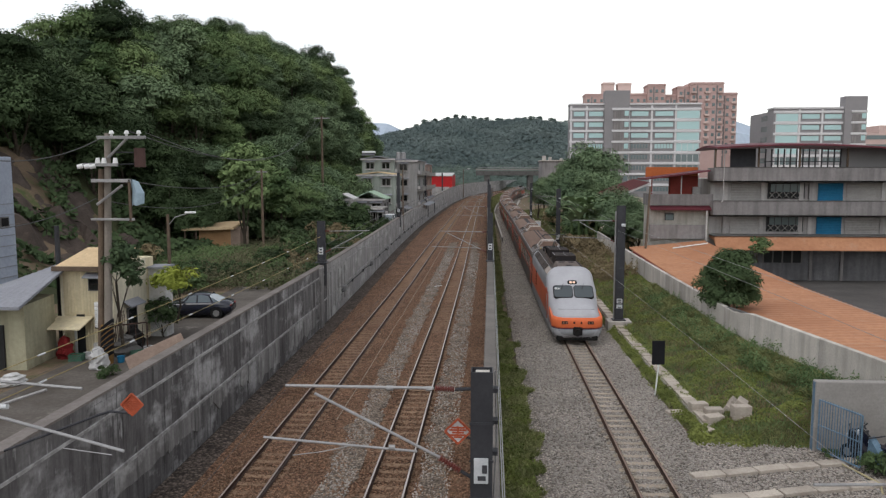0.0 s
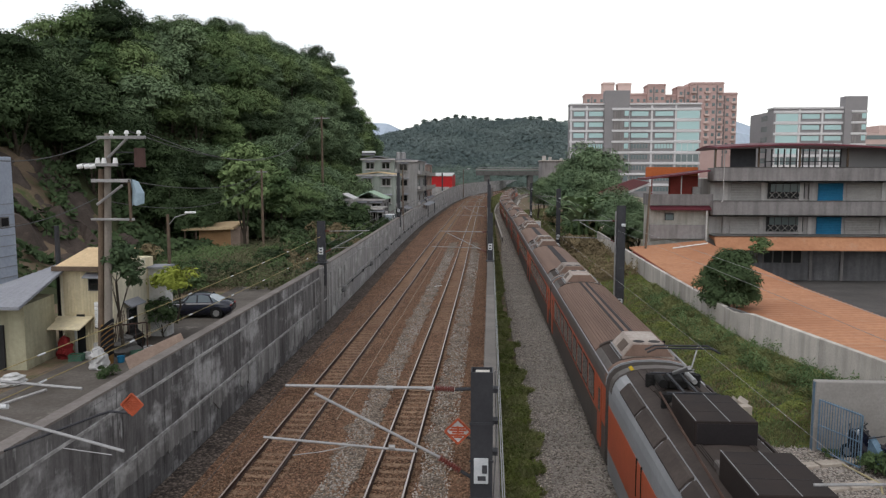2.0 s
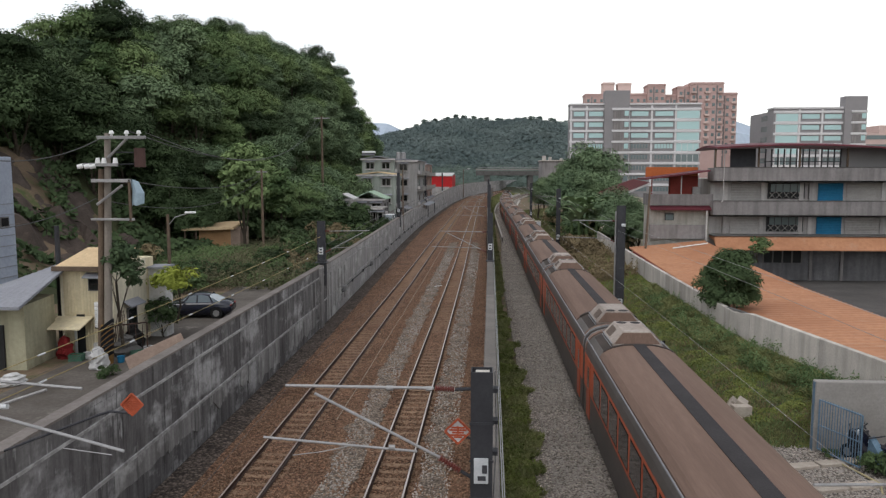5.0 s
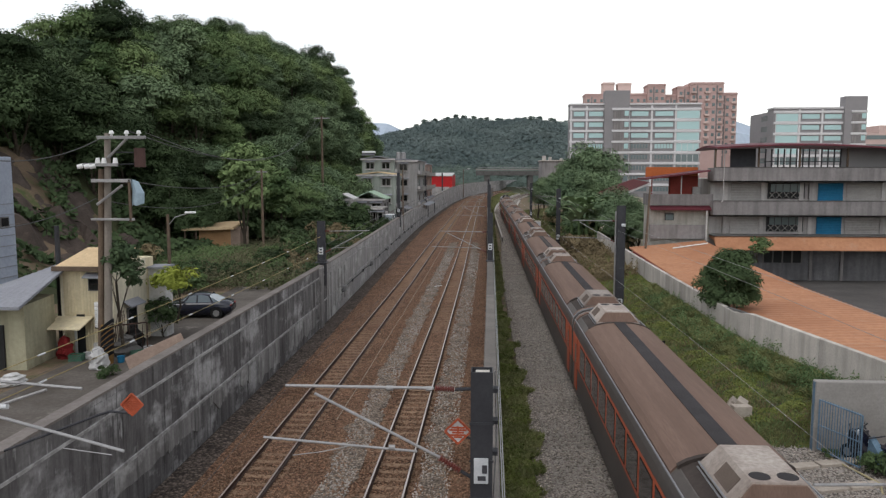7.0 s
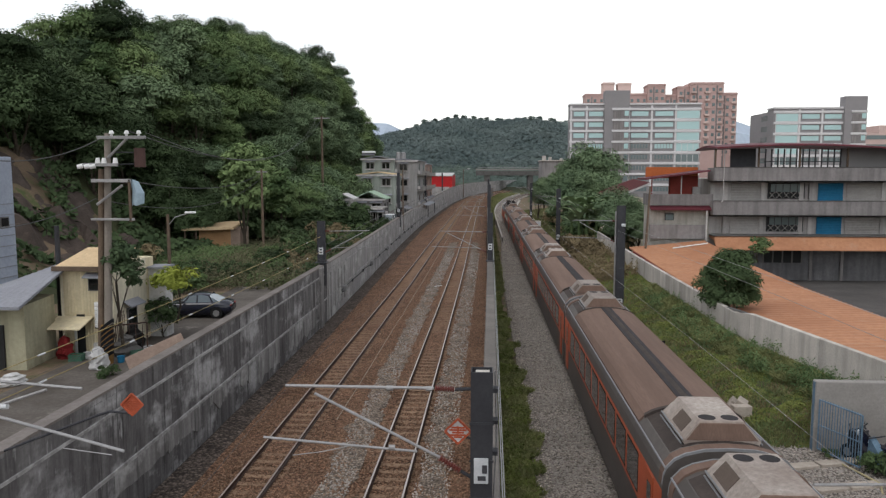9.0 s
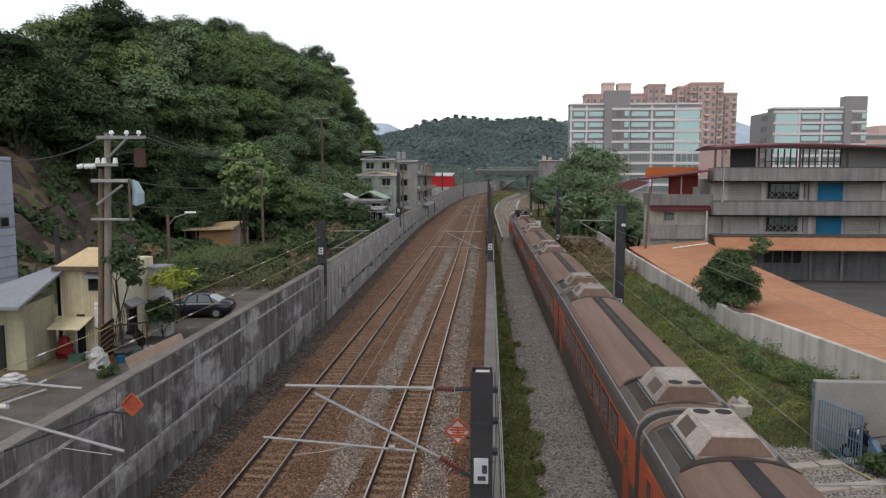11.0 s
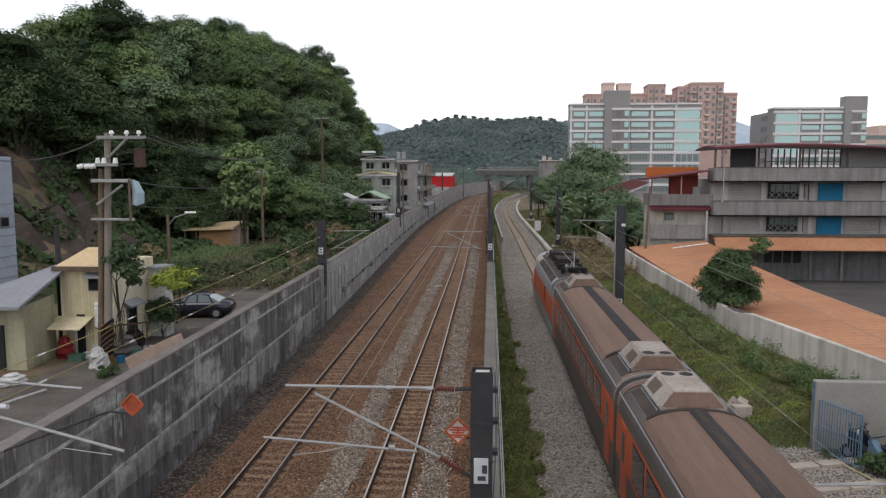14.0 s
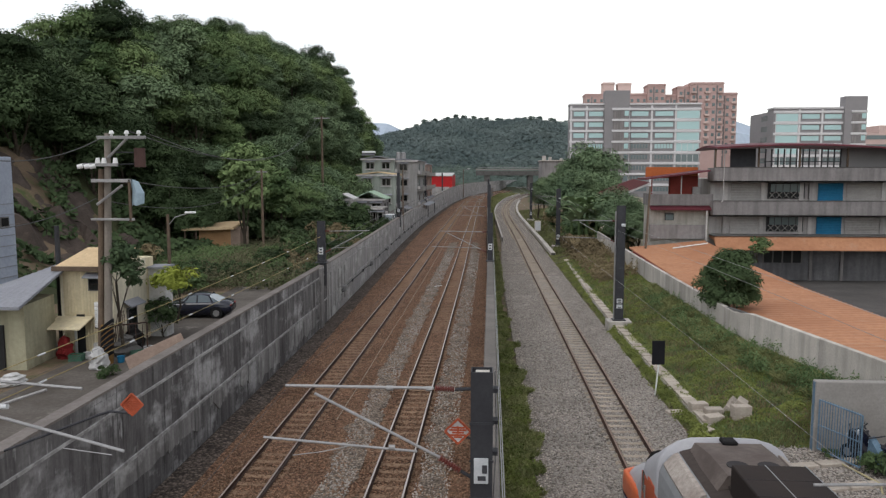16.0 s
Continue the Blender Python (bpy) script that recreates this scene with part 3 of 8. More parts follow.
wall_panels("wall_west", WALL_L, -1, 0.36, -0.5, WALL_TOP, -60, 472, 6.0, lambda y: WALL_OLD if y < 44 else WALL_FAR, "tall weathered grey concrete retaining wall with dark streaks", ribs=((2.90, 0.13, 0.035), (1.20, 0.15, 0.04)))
def old_render(parent):
    """Pale render left on the foot of the wall, broken off along an uneven lower edge."""
    y, k = 14.0, 0
    rg = random.Random(12)
    while y < 47:
        e = y + rg.uniform(1.2, 4.0)
        ys = np.linspace(y, e, 12)
        base = rg.uniform(0.0, 0.75)
        low = [base + 0.35 * noise.noise(Vector((v * 1.3, 2, k))) + 0.12 * noise.noise(Vector((v * 5, 7, k))) for v in ys]
        part("render_patch", Build().loft([[(WALL_L(v) - 0.01, v, z), (WALL_L(v) + 0.035, v, z + 0.03), (WALL_L(v) + 0.035, v, 1.24), (WALL_L(v) - 0.01, v, 1.24)] for v, z in zip(ys, low)]), RENDER, parent, "broken pale render at the wall's foot")
        y, k = e + (rg.uniform(0.5, 2.0) if rg.random() < 0.5 else 0.02), k + 1
    # pilaster where the wall changes
    part("pilaster", Build().box(WALL_L(46) - 0.1, WALL_L(46) + 0.16, 45.6, 46.3, -0.4, 3.55, 0.03), RENDER, parent)
    for y in (43.4, 44.3, 45.2, 48.4, 49.3):
        part("upright_rib", Build().box(WALL_L(y) - 0.02, WALL_L(y) + 0.05, y - 0.1, y + 0.1, -0.3, 2.85, 0.02), RENDER, parent, "pale upright rib")
    for z in (0.25, 1.15):
        part("cross_rib", Build().box(WALL_L(44.5) - 0.02, WALL_L(44.5) + 0.045, 42.9, 45.6, z, z + 0.14, 0.02), RENDER, parent, "pale cross rib")
    for y in (51.5, 54.0):
        part("niche_frame", Build().box(WALL_L(y) - 0.02, WALL_L(y) + 0.06, y - 0.7, y - 0.55, 0.2, 2.7, 0.01).box(WALL_L(y) - 0.02, WALL_L(y) + 0.06, y + 0.55, y + 0.7, 0.2, 2.7, 0.01), RENDER, parent)


old_render(bpy.data.objects["wall_west"])
COPING = mat("brown_stained_coping", (0.215, 0.19, 0.175), (0.14, 0.122, 0.112), scale=0.7, fine=8, c3=(0.28, 0.26, 0.24), stain=0.33)
part("coping", Build().loft([[(WALL_L(v) + 0.015, v, WALL_TOP(v) - 0.05), (WALL_L(v) + 0.015, v, WALL_TOP(v) + 0.015), (WALL_L(v) - 0.37, v, WALL_TOP(v) + 0.02), (WALL_L(v) - 0.37, v, WALL_TOP(v) - 0.05)] for v in range(-58, 398, 2)]), COPING, bpy.data.objects["wall_west"], "brown stained wall top")
wall_panels("wall_middle", lambda y: mid(y) - 0.2, 1, 0.41, -0.5, lambda y: 3.6, -60, 300, 8.0, CONCRETE_TOP, "narrow concrete wall between main line and branch")
wall_panels("wall_east", WALL_R, 1, 0.25, -1.7, lambda y: 2.62 if y < 38.5 else 2.38, -40, 92, 5.5, CONCRETE_PALE, "pale concrete boundary wall above the grass bank")
wall_panels("kerb_wall", lambda y: BRANCH(y) - 2.75, 1, 0.25, -0.4, lambda y: 0.45, 105, 330, 10.0, CONCRETE_PALE, "low pale concrete wall along the curving branch track")
wall_panels("cable_trough", lambda y: BRANCH(y) + 2.75, 1, 0.55, -0.4, lambda y: 0.12, 88, 260, 2.0, CONCRETE_PALE, "pale concrete cable trough beside the branch track")

SLAB = mat("pale_slab", (0.50, 0.44, 0.375), (0.38, 0.33, 0.28), scale=1.2, fine=12, c3=(0.24, 0.21, 0.18), stain=0.34, vary=0.15)
DRAIN = smooth_path([(0, 8.7), (25, 8.67), (30, 8.7), (37, 8.25), (49, 8.0), (84, 8.6), (120, 9.0)])
dr = thing("drain_channel", pose(0, 0, 0), "pale concrete drain channel with slab lids in the grass", "drain", kind="structure")
lid = Build().box(-0.27, 0.27, -0.29, 0.29, -0.05, 0.05, 0.015).mesh("lid_slab", SLAB)
for k in range(90):
    y = 28.5 + k * 0.6
    if y > 84:
        break
    s = part("lid_slab", lid, None, dr)
    s.matrix_basis = pose(DRAIN(y), y, 0.0 + 0.02 * math.sin(k * 3.1), math.sin(k * 5) * 1.5, math.sin(k * 3) * 2, math.sin(k * 2.3) * 3)
part("channel_wall", Build().loft([[(DRAIN(v) - 0.3, v, -0.5), (DRAIN(v) - 0.3, v, -0.06), (DRAIN(v) + 0.3, v, -0.06), (DRAIN(v) + 0.3, v, -0.5)] for v in range(28, 90, 3)]), CONCRETE_PALE, dr)


# ---- the train ----
BODY_GREY = mat("train_grey_paint", (0.115, 0.10, 0.092), (0.085, 0.074, 0.068), rough=0.5, scale=0.6, fine=6, local=True, bump=0.03, vary=0.06)
BODY_ORANGE = mat("train_orange_paint", (0.46, 0.105, 0.05), (0.38, 0.085, 0.04), rough=0.45, scale=0.5, fine=6, local=True, bump=0.02, vary=0.05)
ROOF_BROWN = mat("dusty_brown_roof", (0.205, 0.136, 0.107), (0.155, 0.102, 0.08), rough=0.8, scale=0.7, fine=8, local=True, bump=0.12, vary=0.1, flat=(4, 0.22, 1))
# Soot of the decks; also the painted shadow at the coach roof steps.
ROOF_DARK = mat("sooty_shaded_roof", (0.075, 0.06, 0.053), (0.05, 0.04, 0.036), rough=0.8, scale=0.8, fine=8, local=True, bump=0.1)
UNIT = mat("dusty_roof_unit", (0.43, 0.38, 0.34), (0.28, 0.23, 0.20), rough=0.75, scale=0.8, fine=10, local=True, bump=0.05, vary=0.22)
GRILLE = mat("dusty_grille", (0.15, 0.115, 0.095), (0.11, 0.085, 0.07), local=True, fine=30)
STRIPE = mat("dark_roof_walkway", (0.055, 0.05, 0.052), (0.04, 0.037, 0.038), rough=0.9, local=True)
HOOD = mat("dusty_sooty_hood", (0.17, 0.14, 0.125), (0.10, 0.08, 0.072), rough=0.8, scale=0.9, fine=6, local=True)
NOSE = mat("silver_white_nose", (0.42, 0.415, 0.435), (0.36, 0.355, 0.375), rough=0.4, scale=0.8, fine=6, local=True, bump=0.02, vary=0.03)
SILVER = mat("train_silver_band", (0.27, 0.272, 0.28), (0.215, 0.218, 0.225), rough=0.45, scale=0.6, fine=6, local=True, bump=0.02, vary=0.04)
NOSE_ORANGE = mat("nose_orange_paint", (0.72, 0.17, 0.065), (0.64, 0.14, 0.055), rough=0.4, scale=0.8, fine=6, local=True, bump=0.02, vary=0.03)
GLASS_DARK = glass_mat("dark_window_glass", (0.012, 0.013, 0.014), 0.06)
GLASS_CAB = glass_mat("cab_glass", (0.05, 0.06, 0.065), 0.05)
RUBBER = mat("black_rubber", (0.02, 0.019, 0.018), (0.014, 0.013, 0.013), rough=0.8, local=True)
LAMP_ON = lit_mat("headlamp_glow", (0.85, 0.55, 0.4), 0.18)
LAMP_OFF = glass_mat("lamp_glass", (0.25, 0.13, 0.09), 0.1)

SIDE = [(1.36, 0.28), (1.42, 0.55), (1.425, 2.87), (1.40, 3.10), (1.33, 3.28), (1.18, 3.45), (0.95, 3.57), (0.55, 3.67), (0.0, 3.70)]


def ring(y, s=1.0, dz=0.0, prof=SIDE):
    return [(x * s, y, z + dz) for x, z in prof] + [(-x * s, y, z + dz) for x, z in prof[::-1][1:]]


def patch(prof, y0, y1, off):
    """A thin curved panel laid over the profile's points on one side, both sides in one."""
    b = Build()
    for s in (-1, 1):
        b.loft([[(s * (x + off), y, z) for x, z in prof] + [(s * (x - 0.01), y, z) for x, z in prof[::-1]] for y in (y0, y1)])
    return b


def roof_patch(y0, y1, x0, x1, off, n=10):
    """A strip lying on the roof's curve between x0 and x1."""
    xs = np.linspace(x0, x1, n)
    px, pz = [p[0] for p in SIDE[3:]][::-1], [p[1] for p in SIDE[3:]][::-1]
    top = [(x, np.interp(abs(x), px, pz) + off) for x in xs]
    low = [(x, z - off - 0.05) for x, z in top[::-1]]
    return Build().loft([[(x, y, z) for x, z in top + low] for y in (y0, y1)])


def roof_unit(parent, yc, sgn):
    """An air conditioner: a steep-ended box with raking sides and two fan holes, on a dark pan."""
    low, top = [(-0.84, -1.0), (0.84, -1.0), (0.84, 1.0), (-0.84, 1.0)], [(-0.50, -0.93), (0.50, -0.93), (0.50, 0.9), (-0.50, 0.9)]
    b = Build()
    b.loft([[(x * 0.96, yc + sgn * y, 3.56) for x, y in low], [(x, yc + sgn * y, 3.70) for x, y in low], [(x, yc + sgn * y, 4.10) for x, y in top], [(x * 0.96, yc + sgn * y * 0.985, 4.125) for x, y in top]])
    u = part("roof_unit", b, UNIT, parent, "dusty trapezoid roof air conditioner")
    for x in (-0.25, 0.25):
        part("fan", Build().rod((x, yc - sgn * 0.66, 4.09), (x, yc - sgn * 0.66, 4.13), 0.19, 16), STRIPE, u, "dark round fan opening")
    for s in (-1, 1):
        g = Build()
        g.loft([[(s * 0.80, y, 3.77), (s * 0.565, y, 4.045), (s * 0.55, y, 4.03), (s * 0.785, y, 3.755)] for y in (yc - 0.35 - sgn * 0.25, yc + 0.45 - sgn * 0.25)])
        part("grille", g, GRILLE, u, "brown side grille")
        part("rail", Build().wire([(s * 0.86, yc - 0.98, 3.72), (s * 0.86, yc + 0.98, 3.72)], 0.02, 5).wire([(s * 0.88, yc - 0.98, 3.62), (s * 0.88, yc + 0.98, 3.62)], 0.02, 5), SILVER, u, "pale edge rail")
        q = [(x, (0.995 if s > 0 else -0.995) * (1 if k < 2 else 0.965 if s < 0 else 0.935), z) for k, (x, z) in enumerate(((-0.78, 3.715), (0.78, 3.715), (0.475, 4.085), (-0.475, 4.085)))]
        part("end_panel", Build().loft([[(x, yc + sgn * (y + 0.018 * s), z) for x, y, z in q], [(x, yc + sgn * (y - 0.05 * s), z) for x, y, z in q]]), ROOF_BROWN, u, "rust-dusted end panel")
    return u


def bogie(parent, yc):
    b = Build()
    for s in (-1, 1):
        b.box(s * 0.95 - 0.08, s * 0.95 + 0.08, yc - 1.5, yc + 1.5, 0.42, 0.62, 0.03)
        b.box(s * 0.95 - 0.1, s * 0.95 + 0.1, yc - 0.25, yc + 0.25, 0.3, 0.8, 0.03)
    b.box(-0.95, 0.95, yc - 0.2, yc + 0.2, 0.4, 0.6)
    f = part("bogie", b, RUBBER, parent)
    for y in (yc - 1.05, yc + 1.05):
        w = Build().rod((-0.6, y, 0.43), (0.6, y, 0.43), 0.07, 8)
        for s in (-1, 1):
            w.rod((s * 0.54, y, 0.43), (s * 0.66, y, 0.43), 0.43, 18)
        part("wheelset", w, RAIL, f)


def passenger_car(ribbed, double):
    L = 19.4
    c = thing("passenger_car", pose(0, 0, 0), "grey railway coach with orange window band and dusty brown roof", "train car", "coaches of the train")
    h = L / 2
    part("body", Build().loft([ring(-h), ring(h)]), BODY_GREY, c, smooth=False)
    part("underframe", Build().box(-1.15, 1.15, -h + 0.3, h - 0.3, 0.2, 0.32).box(-1.2, 1.2, -3.5, 3.5, 0.16, 0.3, 0.04), RUBBER, c)
    part("window_band", patch([(1.425, 1.55), (1.425, 2.80)], -h + 0.02, h - 0.02, 0.006), BODY_ORANGE, c, "orange painted window band")
    part("roof_panel", roof_patch(-h + 2.95, h - 2.95, -1.325, 1.325, 0.06, 20), ROOF_BROWN, c, "dusty brown raised roof")
    if ribbed:
        rb = Build()
        for x in np.linspace(-1.1, 1.1, 23):
            if abs(x) > 0.2:
                z = np.interp(abs(x), [0, 0.55, 0.95, 1.18], [3.70, 3.67, 3.57, 3.45]) + 0.075
                rb.box(x - 0.018, x + 0.018, -h + 3.0, h - 3.0, z - 0.03, z + 0.004)
        part("roof_ribs", rb, ROOF_BROWN, c)
    if double:
        if not ribbed:
            part("walkway_bed", roof_patch(-h + 2.96, h - 2.96, -0.13, 0.13, 0.078, 3), ROOF_DARK, c, "worn grey walkway")
        for x in (-0.15, 0.15):
            part("walkway", roof_patch(-h + 2.96, h - 2.96, x - 0.06, x + 0.06, 0.083, 3), STRIPE, c, "dark non-slip strip")
    else:
        part("walkway", roof_patch(-h + 2.96, h - 2.96, -0.21, 0.21, 0.083, 4), STRIPE, c, "dark non-slip strip")
    for s in (-1, 1):
        part("roof_pan", roof_patch(s * (h - 0.5), s * (h - 2.9), -1.15, 1.15, 0.012), ROOF_DARK, c, "dark roof recess")
        # Thin dark arch put in for the shadow at the panel's end.
        part("roof_lip", roof_patch(s * (h - 2.84), s * (h - 2.98), -1.2, 1.2, 0.09, 14), ROOF_DARK, c, "dark arched strip for the shadow at the roof step")
        roof_unit(c, s * (h - 1.6), -s)
        part("arch_rim", Build().loft([ring(s * (h - 0.05), 1.006, 0.058, SIDE[2:]), ring(s * (h - 0.01), 1.006, 0.058, SIDE[2:])]), SILVER, c, "pale worn edge of the roof end")
        e = Build().loft([ring(s * (h - 0.34), 1.004, 0.05, SIDE[2:]), ring(s * (h - 0.06), 1.004, 0.05, SIDE[2:])])
        part("end_arch", e, ROOF_BROWN, c)
        part("gangway", Build().loft([[(x, y, z) for x, z in ((-0.75, 0.6), (0.75, 0.6), (0.75, 2.9), (0.5, 3.1), (-0.5, 3.1), (-0.75, 2.9))] for y in (s * h, s * (h + 0.26))]), RUBBER, c)
        gut = Build().rod((s * 1.36, -h, 3.29), (s * 1.36, h, 3.29), 0.025, 5)
        part("gutter", gut, SILVER, c, "thin pale rain gutter")
        bogie(c, s * 6.9)
    win = {}
    for s in (-1, 1):
        for k in range(9):
            y = -6.6 + k * 1.65
            key = s
            if key not in win:
                b = Build()
                b.box(s * 1.40, s * 1.436, -0.72, 0.72, 1.66, 2.70, 0.01)
                fr = b.mesh("window", RUBBER)
                g = Build().box(s * 1.42, s * 1.441, -0.68, 0.68, 1.71, 2.65).mesh("pane", GLASS_DARK)
                win[key] = (fr, g)
            w = part("window", win[key][0], None, c)
            w.matrix_basis = pose(0, y, 0)
            part("pane", win[key][1], None, w)
        for y in (-h + 1.15, h - 1.15):
            d = part("door", Build().box(s * 1.40, s * 1.445, y - 0.4, y + 0.4, 0.6, 2.76, 0.02), BODY_ORANGE, c, "orange folding door")
            part("pane", Build().box(s * 1.42, s * 1.452, y - 0.2, y + 0.2, 1.7, 2.5, 0.02), GLASS_DARK, d)
    return c


BOX_SOOT = mat("sooty_box_paint", (0.024, 0.019, 0.018), (0.032, 0.024, 0.021), rough=0.75, scale=1.5, fine=14, bump=0.1, stain=0.4, c3=(0.04, 0.028, 0.024))
BOX_EDGE = mat("worn_black_steel", (0.028, 0.024, 0.025), (0.02, 0.017, 0.018), rough=0.6, local=True)
LOCO = 17.3
NOSE_RINGS = [  # distance behind the nose tip, width factor, top of the section
    (0.0, 0.62, 1.38), (0.06, 0.78, 1.52), (0.2, 0.89, 1.67), (0.42, 0.955, 1.80), (0.95, 0.985, 1.96), (1.7, 0.99, 2.20), (2.55, 1.0, 2.84), (2.9, 1.0, 3.09), (3.3, 1.0, 3.36), (3.7, 1.0, 3.62), (4.05, 1.0, 3.80), (4.3, 1.0, 3.86)]


def nose_ring(d, w, top, y0):
    """A section of the cab: straight sides and a rounded roof up to top."""
    pts = []
    r = min(0.75, max(0.15, (top - 0.75) * 0.55))
    if top > 3.0:
        r = min(0.75, max(0.38, top - 2.62))
    side = [(1.425 * w - 0.10, 0.30), (1.425 * w, 0.62)]
    side += [(1.425 * w, top - r)]
    for a in (20, 42, 62, 80):
        a = radians(a)
        side.append((1.425 * w * (1 - (1 - math.cos(a)) * 0.62), top - r + r * math.sin(a) * 0.985))
    side.append((0.0, top))
    return [(x, y0, z) for x, z in side] + [(-x, y0, z) for x, z in side[::-1][1:]]


def locomotive(raised):
    """Electric power car; its nose tip is at y = 0 of its own space and points to -y."""
    c = thing("locomotive", pose(0, 0, 0), "streamlined electric power car, silver nose with orange band", "locomotive", "power cars of the train")
    L = LOCO - 0.3
    nose = Build().loft([nose_ring(d, w, t, d) for d, w, t in NOSE_RINGS])
    part("nose", nose, NOSE, c, "smooth silver-white cab nose", smooth=True)
    part("body", Build().loft([ring(4.28), ring(L)]), SILVER, c)
    part("side_panel", patch([(1.425, 1.08), (1.425, 2.45)], 2.7, L - 0.05, 0.01), BODY_ORANGE, c, "large orange side panel")
    part("lower_band", patch([(1.41, 0.35), (1.425, 1.12)], 2.0, L - 0.02, 0.006), SILVER, c)
    def plan(half, depth):
        """Half-round plan of the nose: points from one side round the front to the other."""
        xs = [half * math.sin(math.pi / 2 * k / 9) for k in range(-9, 10)]
        front = [(x, depth * (abs(x) / half) ** 5 - 0.1) for x in xs]
        return [(-half + 0.025, 2.9), (-half, 1.6)] + front + [(half, 1.6), (half - 0.025, 2.9)]

    def wrap(levels, back=0.14):
        """A skin that follows the plan; levels of (z at the front, z at the sides, half width, depth, set-back)."""
        rows = []
        for zf, zs, half, depth, off in levels:
            rows.append([(x, y + off, zf + (zs - zf) * min(1, max(0, y) / 2.9)) for x, y in plan(half, depth)])
        inner = [[(x * 0.93, y + back, z) for x, y, z in r] for r in (rows[-1], rows[0])]
        return Build().loft([list(r) for r in zip(*(rows + inner))])

    bd = part("nose_band", wrap([(0.86, 1.15, 1.42, 0.45, 0.02), (0.95, 1.25, 1.44, 0.45, 0.0), (1.25, 1.6, 1.44, 0.45, 0.0), (1.46, 1.85, 1.43, 0.45, 0.05)]), NOSE_ORANGE, c, "bright orange band round the nose", smooth=True)
    part("nose_skirt", wrap([(0.36, 0.40, 1.32, 0.45, 0.14), (0.5, 0.5, 1.38, 0.45, 0.06), (0.82, 0.95, 1.42, 0.45, 0.02)]), SILVER, c, "grey lower skirt", smooth=True)
    part("hood_seam", Build().cable([(1.05 * math.sin(a), 0.55 + 0.16 * abs(math.sin(a)) ** 3, 1.845 - 0.02 * abs(math.sin(a))) for a in [math.pi * (k / 12 - 0.5) for k in range(13)]], 0.012, 5), STEEL_GREY, c)
    part("line", wrap([(0.825, 0.97, 1.425, 0.45, 0.005), (0.865, 1.02, 1.428, 0.45, 0.005)]), mat("purple_line", (0.10, 0.04, 0.08), bump=0), c)
    cp = Build().box(-0.16, 0.16, -0.45, 0.1, 0.55, 0.85, 0.05).box(-0.26, 0.26, -0.2, 0.0, 0.48, 0.95, 0.05).rod((-0.05, -0.52, 0.7), (-0.05, -0.4, 0.7), 0.2, 10)
    part("coupler", cp, RUBBER, c, "black automatic coupler")
    part("pilot", Build().box(-1.15, 1.15, 0.0, 0.4, 0.16, 0.42, 0.04), RUBBER, c)
    for s in (-1, 1):
        g = Build().loft([[(s * 0.72 - 0.17, -0.125, 1.12), (s * 0.72 + 0.17, -0.115, 1.12), (s * 0.72 + 0.17, -0.115, 1.28), (s * 0.72 - 0.17, -0.125, 1.28)], [(s * 0.72 - 0.17, 0.1, 1.12), (s * 0.72 + 0.17, 0.1, 1.12), (s * 0.72 + 0.17, 0.1, 1.28), (s * 0.72 - 0.17, 0.1, 1.28)]])
        hl = part("headlight", g, RUBBER, bd, "dark twin headlight housing")
        for k in (-0.085, 0.085):
            part("lens", Build().rod((s * 0.72 + k, -0.145, 1.2), (s * 0.72 + k, 0.0, 1.2), 0.055, 12), LAMP_OFF, hl)
        part("badge", Build().box(s * 0.2 - 0.05, s * 0.2 + 0.05, -0.112, 0.0, 1.13, 1.25, 0.01), RUBBER, bd)
        # windscreen half: lies on the raked face
        n = Vector((0, -0.62, 0.8)).normalized()
        up = Vector((0, 0.8, 0.62)).normalized()
        o = Vector((s * 0.60, 2.23, 2.585))
        def quad(w0, h0, d, b=0.12):
            pts = [(-w0 + b, -h0), (w0 - b, -h0), (w0, -h0 + b), (w0, h0 - b), (w0 - b, h0), (-w0 + b, h0), (-w0, h0 - b), (-w0, -h0 + b)]
            return [o + Vector((a, 0, 0)) + up * v + n * d for a, v in pts]
        ws = part("windscreen", Build().loft([quad(0.575, 0.50, -0.08), quad(0.575, 0.50, 0.03)]), RUBBER, c, "black rubber windscreen surround")
        part("pane", Build().loft([quad(0.53, 0.455, 0.0), quad(0.53, 0.455, 0.04)]), GLASS_CAB, ws)
        part("wiper", Build().wire([o + Vector((0.05, 0, 0)) + up * 0.62 + n * 0.05, o + Vector((0.02, 0, 0)) + up * 0.5 + n * 0.1, o + Vector((-0.1, 0, 0)) + up * 0.15 + n * 0.06], 0.012), RUBBER, ws)
        # cab side window and door
        part("cab_window", Build().box(s * 1.36, s * 1.435, 2.35, 2.62, 1.95, 2.5, 0.03), GLASS_DARK, c)
        d = part("cab_door", Build().box(s * 1.38, s * 1.445, 2.95, 3.6, 0.75, 2.6, 0.03), BODY_ORANGE, c)
        part("handrail", Build().rod((s * 1.48, 2.85, 0.9), (s * 1.48, 2.85, 2.3), 0.02, 6), STEEL_GREY, d)
        d2 = part("side_door", Build().box(s * 1.38, s * 1.442, 10.9, 11.75, 1.1, 2.42, 0.02), BODY_ORANGE, c)
        for yy in (10.98, 11.55):
            part("door_slit", Build().box(s * 1.4, s * 1.455, yy, yy + 0.1, 1.5, 2.5, 0.02), RUBBER, d2)
        # long roof edge covers
        for k in range(5):
            y = 3.45 + k * 2.25
